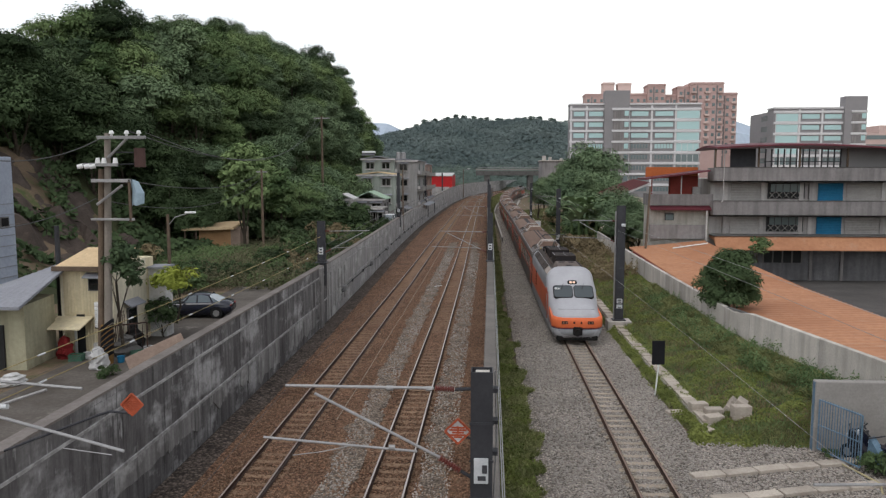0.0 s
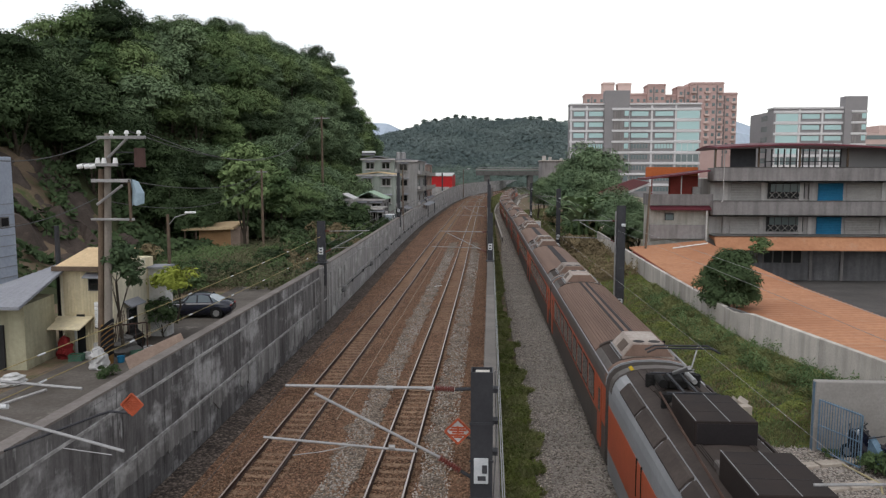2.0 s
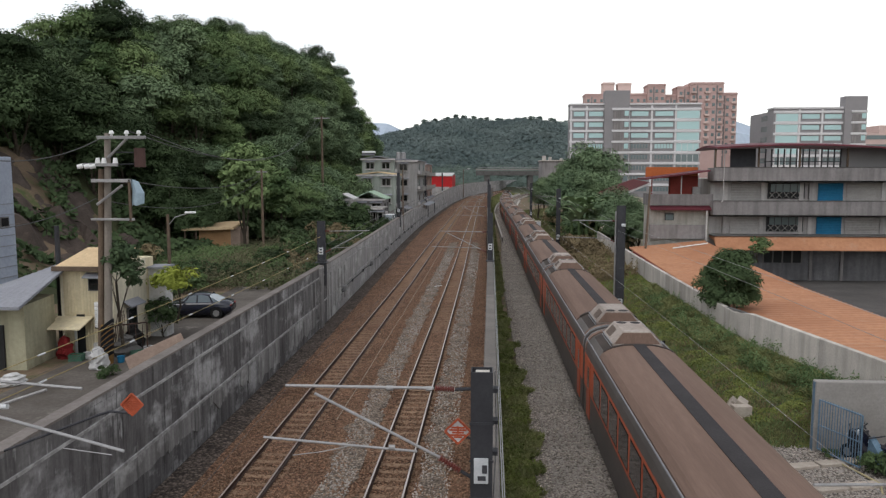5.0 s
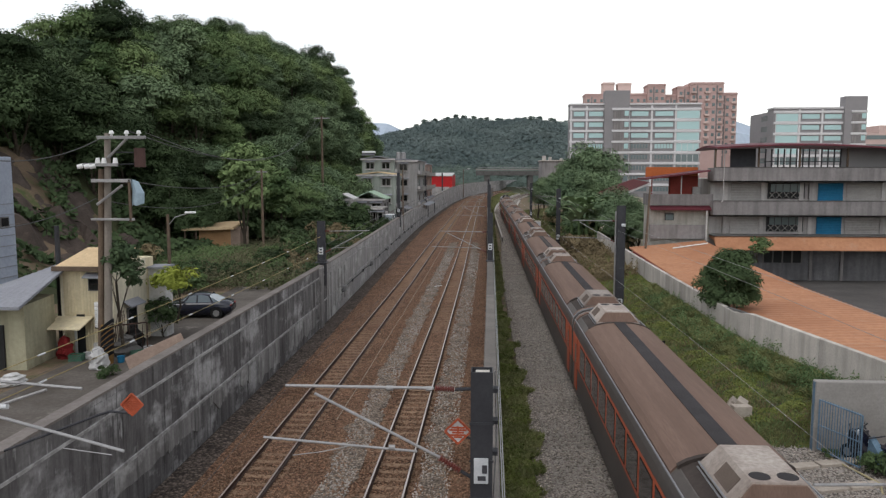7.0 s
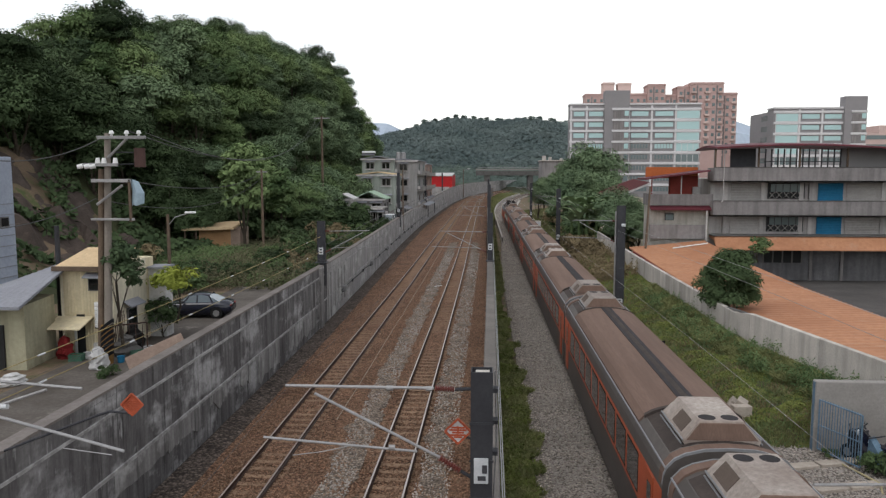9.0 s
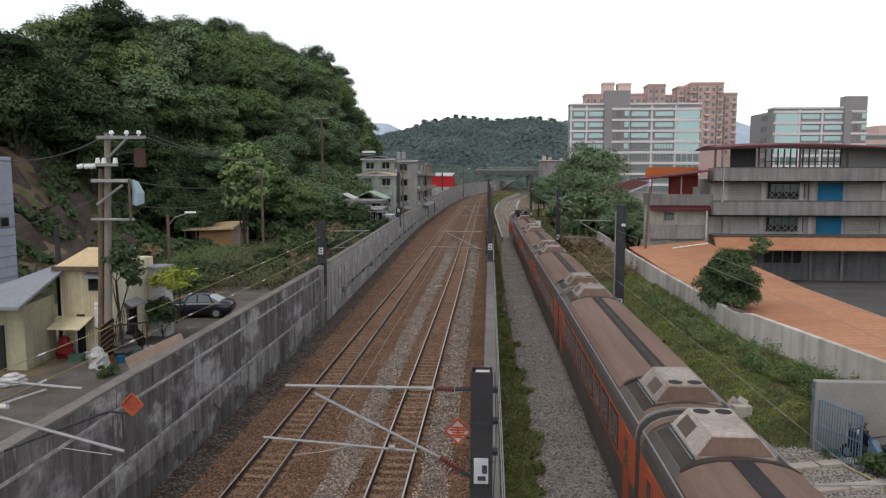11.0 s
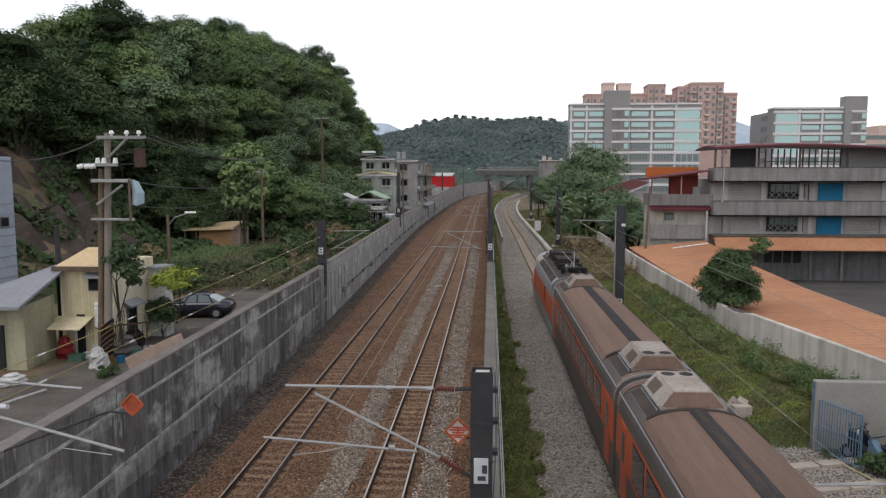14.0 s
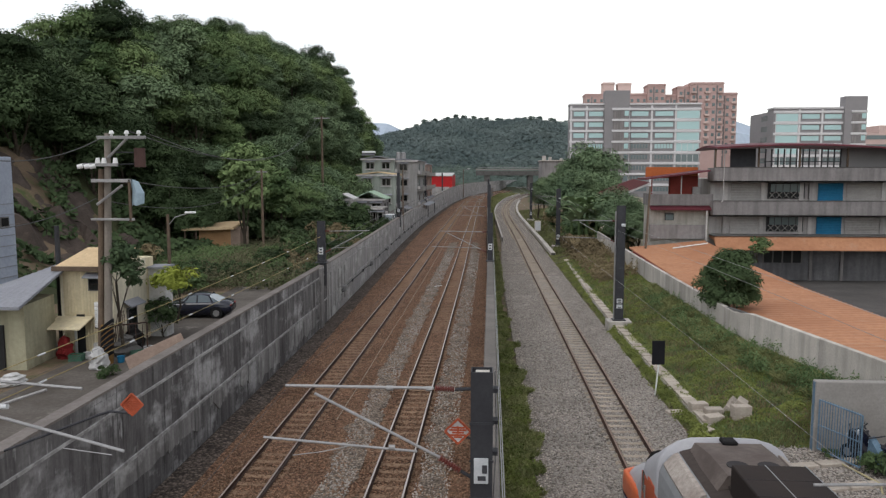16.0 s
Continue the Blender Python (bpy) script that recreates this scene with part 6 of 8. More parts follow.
# cars
def car_shape(t, length, width, height, paint, kindv="sedan"):
    h = length / 2
    if kindv == "sedan":
        low = [(-h, 0.42, 0.62), (-h + 0.06, 0.32, 0.78), (-h + 0.25, 0.26, 0.92), (-h + 0.75, 0.24, 0.97), (0.0, 0.22, 0.96), (h - 1.25, 0.22, 0.94), (h - 0.55, 0.24, 0.86), (h - 0.12, 0.30, 0.72), (h, 0.40, 0.58)]
        cab = [(-h + 0.62, 0.95), (-h + 0.95, 1.14), (-h + 1.3, height - 0.10), (-h + 1.65, height - 0.02), (-h + 2.1, height), (h - 2.15, height - 0.03), (h - 1.9, height - 0.10), (h - 1.45, 1.14), (h - 1.1, 0.94)]
    else:
        low = [(-h, 0.3, 1.0), (-h + 0.1, 0.25, 1.1), (h - 1.0, 0.25, 1.1), (h - 0.2, 0.25, 0.95), (h, 0.35, 0.7)]
        cab = [(-h + 0.05, 1.08), (-h + 0.2, height - 0.05), (-h + 0.5, height), (h - 1.6, height), (h - 0.8, 1.08)]
    b = Build()
    rings = []
    for y, z0, z1 in low:
        w = width / 2 * (0.93 if abs(y) > h - 0.05 else 1.0)
        rings.append([(-w * 0.92, y, z0), (w * 0.92, y, z0), (w, y, z0 * 0.6 + z1 * 0.4), (w * 0.985, y, z0 * 0.25 + z1 * 0.75), (w * 0.9, y, z1), (0, y, z1 + 0.03), (-w * 0.9, y, z1), (-w * 0.985, y, z0 * 0.25 + z1 * 0.75), (-w, y, z0 * 0.6 + z1 * 0.4)])
    part("body", b.loft(rings), paint, t, smooth=True)
    for q in (-1, 1):
        for y in (-h + 0.85, h - 0.85):
            part("wheel_arch", Build().rod((q * width * 0.40, y, 0.34), (q * width * 0.503, y, 0.34), 0.37, 18), TYRE, t)
        part("sill_strip", Build().box(q * width * 0.497 - 0.012, q * width * 0.497 + 0.012, -h + 1.3, h - 1.3, 0.5, 0.54), TYRE, t)
    c = Build()
    rings = []
    for y, z in cab:
        w = width / 2 * (0.92 - 0.2 * max(0, (z - 0.95)) / (height - 0.95))
        rings.append([(-width * 0.46, y, 0.9), (width * 0.46, y, 0.9), (w, y, z), (-w, y, z)])
    part("glasshouse", c.loft(rings), CAR_GLASS, t, "car windows toned pale for the reflected sky")
    tops = [r for r in cab if r[1] > height - 0.11]
    part("roof", Build().loft([[(-width * 0.37, y, z - 0.03), (-width * 0.35, y, z + 0.015), (0, y, z + 0.045), (width * 0.35, y, z + 0.015), (width * 0.37, y, z - 0.03)] for y, z in tops]), paint, t, smooth=True)
    for s in (-1, 1):
        for y in (tops[0][0] - 0.25, (tops[0][0] + tops[-1][0]) / 2 + 0.1, tops[-1][0] + 0.35):
            y2 = min(max(y, tops[0][0]), tops[-1][0])
            part("pillar", Build().wire([(s * width * 0.465, y, 0.95), (s * width * 0.365, y2, height - 0.03)], 0.04, 5), paint, t)
    for s in (-1, 1):
        for y in (-h + 0.85, h - 0.85):
            wh = part("wheel", Build().rod((s * width * 0.36, y, 0.31), (s * width * 0.505, y, 0.31), 0.31, 18), TYRE, t)
            part("rim", Build().rod((s * width * 0.49, y, 0.31), (s * width * 0.517, y, 0.31), 0.19, 14), STEEL_GREY, wh)
        part("headlight", Build().box(s * width * 0.3 - 0.18, s * width * 0.3 + 0.18, h - 0.14, h - 0.02, 0.62, 0.74, 0.02), CLOTH_WHITE, t)
        part("tail_light", Build().box(s * width * 0.34 - 0.15, s * width * 0.34 + 0.15, -h + 0.0, -h + 0.1, 0.68, 0.8, 0.02), RED_PAINT, t)
        part("mirror", Build().box(s * width * 0.54 - 0.07, s * width * 0.54 + 0.07, h - 1.65, h - 1.5, 0.95, 1.07, 0.02), paint, t)


cr = thing("parked_car", pose(-17.52, 42.5, 1.03, 0, 0, 98), "dark blue sedan parked beside the lane", "car")
car_shape(cr, 4.3, 1.7, 1.4, CAR_PAINT)
vn = thing("parked_van", pose(-15.98, 116, 1.03, 0, 0, 175), "white van parked on the lane", "van")
car_shape(vn, 4.6, 1.7, 1.95, WHITE, "van")
c3 = thing("parked_car", pose(-16.98, 166, 1.03, 0, 0, 170), "dark parked car on the far lane", "car")
car_shape(c3, 4.3, 1.7, 1.5, CAR_PAINT)
for k in range(3):
    sc = thing("motor_scooter", pose(-16.01 + k * 0.9, 124 + k * 6, 1.03, 0, 0, 80 + 20 * k), "scooter parked along the lane wall", "scooter", "scooters by the lane")
    part("body", Build().loft([[(-0.15, y, z0), (0.15, y, z0), (0.15, y, z1), (-0.15, y, z1)] for y, z0, z1 in ((-0.8, 0.4, 0.75), (-0.3, 0.3, 0.8), (0.0, 0.25, 0.4), (0.5, 0.3, 0.9), (0.65, 0.5, 1.0))]), CLOTH_WHITE if k else RED_PAINT, sc)
    part("handlebar", Build().rod((-0.3, 0.5, 1.05), (0.3, 0.5, 1.05), 0.025), STEEL_DARK, sc)
    for y in (-0.6, 0.65):
        part("wheel", Build().rod((-0.06, y, 0.25), (0.06, y, 0.25), 0.25, 14), TYRE, sc)


# power pole of two posts with cross-arms
PY = 31.5
pl = thing("power_pole", pose(0, 0, 0), "grey concrete power pole with steel cross-arms and insulators", "utility pole")
ptop = 11.33
part("pole_shaft", Build().rod((-17.18, PY, 0.9), (-16.74, PY, ptop), 0.19, 12, 0.13), mat("grey_pole_concrete", (0.30, 0.26, 0.225), (0.24, 0.21, 0.18), scale=1, fine=10, streak=0.3), pl)
part("second_post", Build().rod((-17.55, PY + 0.05, 0.9), (-17.12, PY + 0.05, 9.76), 0.15, 10, 0.13), TIMBER, pl, "brown second post")
def arm(p0, p1, r=0.06, y=PY - 0.25):
    return Build().box(min(p0[0], p1[0]), max(p0[0], p1[0]), y - 0.06, y + 0.06, min(p0[1], p1[1]) - r, max(p0[1], p1[1]) + r, 0.01)
a1, a2 = (-17.08, 11.13), (-14.91, 11.13)
xa = part("cross_arm", arm(a1, a2, 0.07), STEEL_GREY, pl)
for x in (-16.43, -15.75, -15.21):
    part("insulator", Build().rod((x, PY - 0.25, a1[1] + 0.07), (x, PY - 0.25, a1[1] + 0.16), 0.06, 8).rod((x, PY - 0.25, a1[1] + 0.16), (x, PY - 0.25, a1[1] + 0.3), 0.12, 10, 0.07), WHITE, xa)
part("brace", Build().wire([(-15.78, PY - 0.2, 11.08), (-16.66, PY - 0.2, 10.25)], 0.06, 5), STEEL_GREY, pl)
b1, b2 = (-17.78, 9.95), (-16.21, 9.95)
xb = part("cross_arm", arm(b1, b2, 0.07), STEEL_GREY, pl)
for x in (-17.10, -16.82, -16.31):
    part("insulator", Build().rod((x, PY - 0.25, b1[1] + 0.06), (x, PY - 0.25, b1[1] + 0.3), 0.12, 10, 0.08), WHITE, xb)
for x in (-17.76, -17.45, -17.19):
    part("insulator", Build().rod((x, PY - 0.3, b1[1] - 0.05), (x - 0.2, PY - 0.4, b1[1] - 0.1), 0.1, 8), WHITE, xb)
for za, xl, xr in ((9.26, -17.40, -15.63), (7.57, -17.49, -15.53)):
    part("platform_arm", arm((xl, za), (xr, za), 0.075 if za > 8 else 0.05, PY - 0.3), STEEL_GREY, pl, "pale steel platform arm")
part("frame_post", Build().box(-15.74, -15.64, PY - 0.36, PY - 0.26, 7.47, 9.31), TIMBER, pl)
part("brace", Build().wire([(-16.02, PY - 0.3, 9.06), (-17.20, PY - 0.3, 8.21)], 0.06, 5), STEEL_GREY, pl)
tf = part("transformer", Build().rod((-15.52, PY + 0.4, 9.85), (-15.52, PY + 0.4, 10.69), 0.24, 14), mat("rusty_transformer", (0.12, 0.07, 0.062), (0.09, 0.055, 0.05), scale=2), pl, "rusty transformer can")
part("hanger", Build().wire([(-16.8, PY, 10.5), (-15.52, PY + 0.4, 10.5)], 0.03, 5).wire([(-16.85, PY, 9.95), (-15.52, PY + 0.4, 10.0)], 0.03, 5), STEEL_DARK, pl)
part("stripe_base", Build().rod((-17.23, PY, 1.0), (-17.16, PY, 2.80), 0.27, 12), YELLOW_BLACK, pl, "yellow and black hazard wrap")
for k in range(7):
    z = 1.25 + k * 0.24
    part("black_band", Build().loft([[(-17.23 + 0.04 * (z - 1.0) + 0.29 * math.cos(a), PY + 0.29 * math.sin(a), z + zz + 0.24 * math.cos(a)) for a in [2 * math.pi * i / 14 for i in range(14)]] for zz in (0, 0.17)], caps=False), BLACK, pl)
rag = thing("hanging_rag", pose(-15.38, 31.3, 8.22), "pale blue plastic sheet hanging from the pole frame", "rag")
part("sheet", Build().loft([[(-0.3, 0, 0.0), (-0.05, -0.1, -0.05), (0.25, 0.05, 0.05), (0.2, 0.12, 0.05), (-0.1, 0.08, 0)], [(-0.25, 0, 0.5), (0, -0.12, 0.5), (0.3, 0.0, 0.5), (0.2, 0.12, 0.5), (-0.1, 0.08, 0.5)], [(-0.3, 0, 1.0), (-0.2, -0.05, 1.1), (0.05, 0, 1.0), (0.0, 0.06, 1.0), (-0.2, 0.06, 1.0)]]), mat("pale_blue_plastic", (0.33, 0.42, 0.48), (0.26, 0.34, 0.40), scale=3), rag)

# other poles
def plain_pole(label, px, y, zt, r=0.13, arm_w=0.0, lamp=0):
    t = thing("street_pole", pose(px, y, 0.95), label, "pole")
    part("pole_shaft", Build().rod((0, 0, 0), (0, 0, zt - 0.95), r, 10, r * 0.7), STEEL_DARK if lamp == 2 else TIMBER, t)
    if arm_w:
        part("cross_arm", Build().box(-arm_w, arm_w, -0.06, 0.06, zt - 1.3, zt - 1.16), STEEL_GREY, t)
    if lamp == 1:
        part("lamp_arm", Build().wire([(0, 0, zt - 1.9), (0.6, 0, zt - 1.2), (1.9, 0, zt - 0.8)], 0.05, 6), STEEL_GREY, t)
        part("lamp_head", Build().box(1.5, 2.4, -0.15, 0.15, zt - 0.86, zt - 0.7, 0.04), WHITE, t)
    return t


plain_pole("dark steel pole beside the cream house", -21.12, 34.5, 7.03, 0.16, 0, 2)
plain_pole("street lamp pole with curved arm", -26.99, 60, 6.13, 0.17, 0, 1)
plain_pole("timber pole in the garden", -18.89, 42, 4.66, 0.11)
plain_pole("tall timber power pole at the forest edge", -25.18, 80, 9.99, 0.16, 0.6)
plain_pole("tall grey power pole with cross-arm", -24.79, 108, 17.88, 0.2, 1.2)
plain_pole("thin pole beside the lane", -12.48, 105, 10.11, 0.13)
plain_pole("slim lamp post far along the lane", -9.45, 260, 10.85, 0.15, 0, 1)

tp = thing("street_pole", pose(15.34, 74, -1.6), "leaning timber pole beside the annex", "pole")
part("pole_shaft", Build().rod((0, 0, 0), (0.45, 0, 8.28 + 1.6), 0.14, 10, 0.1), TIMBER, tp)
part("cross_arm", Build().box(-0.2, 1.0, -0.05, 0.05, 7.73 + 1.5, 7.73 + 1.6), STEEL_GREY, tp)
sw_ = thing("solar_heater", pose(-23.87, 144, 12.39 + 0.45), "rooftop solar water heater with pale tank", "water heater")
part("tank_body", Build().rod((-1.3, 0.4, 0.75), (1.3, 0.4, 0.75), 0.28, 12), WHITE, sw_)
part("panel", Build().loft([[(-1.3, -0.8, 0.1), (1.3, -0.8, 0.1), (1.3, 0.3, 0.6), (-1.3, 0.3, 0.6)], [(-1.3, -0.8, 0.16), (1.3, -0.8, 0.16), (1.3, 0.3, 0.66), (-1.3, 0.3, 0.66)]]), GLASS_DARK, sw_)
for x in (-1.1, 1.1):
    part("leg", Build().rod((x, 0.4, -0.4), (x, 0.4, 0.6), 0.04, 6), STEEL_GREY, sw_)

# overhead wires of the poles
def sagging(a, b, sag, n=14):
    a, b = Vector(a), Vector(b)
    return [a.lerp(b, k / n) - Vector((0, 0, 4 * sag * (k / n) * (1 - k / n))) for k in range(n + 1)]


WIRE = mat("aged_cable", (0.10, 0.10, 0.10), (0.08, 0.08, 0.08), rough=0.7, bump=0)
wr_ = thing("power_lines", pose(0, 0, 0), "thin grey power lines between the poles", "cables")
top = (-24.72, 108, 17.55)
for x, dz in ((-15.75, 0), (-14.91, -0.1)):
    part("cable", Build().cable(sagging((x, PY - 0.25, a1[1] + 0.3 + dz), (top[0] + dz * 8, top[1], top[2]), 3.2), 0.022, 4), WIRE, wr_)
part("cable", Build().cable(sagging((-19.30, 28, 10.07), (-17.08, PY, 11.09), 0.3), 0.022, 4), WIRE, wr_)
part("cable", Build().cable(sagging((-15.63, PY, 9.21), (-25.03, 80, 9.74), 0.9), 0.022, 4), WIRE, wr_)
part("cable", Build().cable(sagging((-19.47, 28, 7.39), (-17.44, PY, 8.46), 0.2), 0.02, 4), WIRE, wr_)
part("cable", Build().cable(sagging((-17.44, PY, 8.46), (-25.04, 80, 9.25), 1.6), 0.02, 4), WIRE, wr_)

# clutter by the houses
def lump(name, label, cat, x, y, z, sx, sy, sz, m, seed):
    rng = random.Random(seed)
    t = thing(name, pose(x, y, z, 0, 0, rng.uniform(0, 90)), label, cat)
    rings = []
    for f, zz in ((0.85, 0), (0.95, 0.12), (1.0, 0.28), (0.85, 0.45), (0.9, 0.6), (0.6, 0.75), (0.55, 0.9), (0.12, 1.0)):
        rings.append([(sx * f * rng.uniform(0.6, 1.2) * math.cos(a), sy * f * rng.uniform(0.6, 1.2) * math.sin(a), sz * (zz + rng.uniform(-0.04, 0.04) * (zz > 0))) for a in [2 * math.pi * i / 13 for i in range(13)]])
    part("cover", Build().loft(rings), m, t)
    return t


lump("red_cover", "dark red covered scooter by the doorway", "cover", -19.74, 32.4, 1.0, 0.40, 0.4, 1.05, RED_CLOTH, 3)
lump("plastic_sheet", "crumpled white plastic sheet at the pole's foot", "sheet", -17.15, 30.6, 1.0, 0.42, 0.34, 1.0, CLOTH_WHITE, 4)
lump("white_sack", "white sack by the lane", "sack", -19.38, 28, 1.0, 0.55, 0.45, 0.5, CLOTH_WHITE, 5)
lump("rubble_heap", "heap of grey scrap beside the pole", "rubble", -17.15, 33, 1.0, 0.7, 0.6, 1.0, CONCRETE_DARK, 6)
lump("scrap_bags", "dark bags stacked against the house", "bags", -17.40, 34.3, 1.0, 0.6, 0.4, 1.1, RUBBER, 7)
lump("bucket_pile", "pile of grey buckets by the wall", "buckets", -20.07, 32.8, 1.0, 0.35, 0.35, 0.9, STEEL_GREY, 8)
bd = thing("leaning_board", pose(-13.88, 30, 1.0, -12, -24, 10), "weathered brown board leaning on the wall", "board")
part("plank", Build().box(-1.3, 1.3, -0.04, 0.04, 0.3, 1.35, 0.02), BOARD, bd)
part("cross_batten", Build().box(-1.2, 1.2, -0.08, -0.04, 0.7, 0.8), TIMBER, bd)
ld = thing("bed_frame", pose(-17.05, 33.2, 1.0, 0, 0, 20), "rusty bed frame leaning by the house", "frame")
part("frame_rail", Build().wire([(-0.8, 0, 0), (-0.8, 0.1, 1.4), (0.8, 0.1, 1.5), (0.8, 0, 0)], 0.035, 6), RAIL, ld)
for k in range(5):
    part("bar", Build().rod((-0.6 + k * 0.3, 0.02, 0.1), (-0.6 + k * 0.3, 0.1, 1.42), 0.018, 5), RAIL, ld)


def crate(x, y, z, turn, m, label):
    t = thing("plastic_crate", pose(x, y, z, 0, 0, turn), label, "crate", "crates by the house")
    part("tray", Build().box(-0.3, 0.3, -0.2, 0.2, 0.0, 0.04), m, t)
    for k in range(3):
        q = 0.06 + k * 0.1
        part("slat", Build().box(-0.3, 0.3, -0.21, -0.19, q, q + 0.07).box(-0.3, 0.3, 0.19, 0.21, q, q + 0.07).box(-0.31, -0.29, -0.2, 0.2, q, q + 0.07).box(0.29, 0.31, -0.2, 0.2, q, q + 0.07), m, t)
    return t


GREEN_CRATE = mat("faded_green_plastic", (0.08, 0.17, 0.12), (0.06, 0.13, 0.09), rough=0.6)
for x, y, z, a, m, lb_ in ((-18.1, 32.6, 1.0, 12, BLUE_SHUTTER, "blue plastic crate by the doorway"), (-18.1, 32.6, 1.36, 25, CLOTH_WHITE, "white crate stacked on a blue one"), (-16.4, 32.7, 1.0, 40, GREEN_CRATE, "faded green crate by the lane"),
                           (-16.2, 33.6, 1.0, -15, CLOTH_WHITE, "white crate beside the house wall"), (-18.9, 31.9, 1.0, 5, GREEN_CRATE, "faded green crate by the door"), (-15.6, 34.4, 1.0, 30, RED_CLOTH, "dark red crate under the tree")):
    crate(x, y, z, a, m, lb_)
for x, y, m, lb_ in ((-18.6, 32.3, CLOTH_WHITE, "white bucket by the crates"), (-16.7, 31.7, BLUE_SHUTTER, "blue bucket at the pole's foot"), (-17.9, 31.4, STEEL_GREY, "grey metal bucket by the pole"), (-15.9, 32.4, RED_CLOTH, "dark red bucket by the wall")):
    bk_ = thing("bucket", pose(x, y, 1.0), lb_, "bucket", "buckets by the house")
    part("pail", Build().turned(0, 0, [(0.13, 0.0), (0.17, 0.3), (0.185, 0.32), (0.15, 0.3), (0.12, 0.06)], 14), m, bk_)
    part("handle", Build().cable([(0.17 * math.cos(a), 0.02, 0.3 + 0.12 * math.sin(a)) for a in [math.pi * k / 8 for k in range(9)]], 0.008, 4), STEEL_DARK, bk_)
pk = thing("stacked_planks", pose(-15.2, 35.2, 1.0, 0, 0, 35), "stack of weathered planks beside the lane", "planks")
for k in range(5):
    part("plank", Build().box(-1.2 + 0.07 * k, 1.2 - 0.1 * (k % 2), -0.3 + 0.12 * (k % 3), -0.18 + 0.12 * (k % 3), 0.05 * (k // 2), 0.05 * (k // 2) + 0.045, 0.005), BOARD if k % 2 else TIMBER, pk)
rt = thing("leaning_rods", pose(-17.6, 33.0, 1.0), "bundle of rusty rods leaning on the house", "rods")
for k in range(6):
    part("rod", Build().rod((0.09 * k, -0.5 + 0.04 * k, 0), (0.05 * k + 0.1, 0.25, 2.3 - 0.18 * (k % 3)), 0.02, 5), RAIL, rt)


# ---- line-side equipment ----
BLUE_STEEL = mat("blue_gate_paint", (0.16, 0.24, 0.32), (0.10, 0.16, 0.22), rough=0.6, scale=3, fine=15)
PLATE = mat("white_enamel_plate", (0.62, 0.63, 0.64), (0.52, 0.53, 0.55), rough=0.5, scale=6, fine=30, bump=0)


def h_mast(t, x, y, z0, z1, w=0.36):
    """A rolled steel mast: two flanges and a web, with splice bands."""
    b = Build().box(x - w / 2, x + w / 2, y - 0.17, y - 0.145, z0, z1, 0.005).box(x - w / 2, x + w / 2, y + 0.145, y + 0.17, z0, z1, 0.005)
    b.box(x - w / 2, x - w / 2 + 0.02, y - 0.145, y + 0.145, z0, z1).box(x + w / 2 - 0.02, x + w / 2, y - 0.145, y + 0.145, z0, z1)
    m = part("mast", b, STEEL_DARK, t, "dark painted steel column")
    for z in np.arange(z1 - 0.85, z0 + 0.3, -0.62):
        part("band", Build().box(x - w / 2 - 0.015, x + w / 2 + 0.015, y - 0.185, y - 0.17, z, z + 0.04), STEEL_DARK, m)
    part("base_plate", Build().box(x - w * 0.8, x + w * 0.8, y - 0.35, y + 0.35, z0, z0 + 0.06, 0.01), STEEL_DARK, m)
    return m


def plate(parent, x, y, z, w, h, bars=2):
    p = part("number_plate", Build().box(x - w / 2, x + w / 2, y - 0.012, y + 0.012, z - h / 2, z + h / 2, 0.004), PLATE, parent, "small white plate")
    for k in range(bars):
        part("bar", Build().box(x - w * 0.28, x + w * 0.28, y - 0.02, y - 0.012, z - h * 0.3 + k * h * 0.4, z - h * 0.12 + k * h * 0.4), BLACK, p)
    return p


def post_insulator(a, b, r=0.055, n=9):
    a, b = Vector(a), Vector(b)
    d = (b - a).normalized()
    u = d.orthogonal().normalized()
    w = d.cross(u)
    rings = []
    for k in range(n):
        for f, rr in ((0.0, 0.5), (0.1, 1.0), (0.6, 0.75), (0.65, 0.5)):
            p = a.lerp(b, (k + f) / n)
            rings.append([p + (u * math.cos(i * math.pi / 5) + w * math.sin(i * math.pi / 5)) * r * rr for i in range(10)])
    return Build().loft(rings)


def cantilever(t, x, y, z_top, reach, side):
    """Top tube, raking tube and steady arm that hold the wires, on side -1 or +1 of the mast."""
    s = side
    e = x + s * 0.55
    br_ = part("cantilever", Build().wire([(e, y, z_top), (x + s * reach, y, z_top + 0.04)], 0.026, 8).wire([(x + s * 0.62, y, z_top - 1.2), (x + s * (reach - 0.45), y, z_top - 0.08)], 0.026, 8)
               .wire([(x + s * 0.9, y, z_top - 1.1), (x + s * (reach + 0.6), y, z_top - 1.02)], 0.02, 8), STEEL_GREY, t, "pale steel tube bracket")
    part("insulator", post_insulator((x + s * 0.25, y, z_top), (e, y, z_top)), PORCELAIN, br_, "brown porcelain insulator")
    part("insulator", post_insulator((x + s * 0.22, y, z_top - 1.4), (x + s * 0.64, y, z_top - 1.19)), PORCELAIN, br_, "brown porcelain insulator")
    part("clamp", Build().box(min(x + s * 0.15, x + s * 0.27), max(x + s * 0.15, x + s * 0.27), y - 0.05, y + 0.05, z_top - 0.04, z_top + 0.04).box(min(x + s * 0.15, x + s * 0.24), max(x + s * 0.15, x + s * 0.24), y - 0.05, y + 0.05, z_top - 1.45, z_top - 1.35), STEEL_DARK, br_)
    return br_


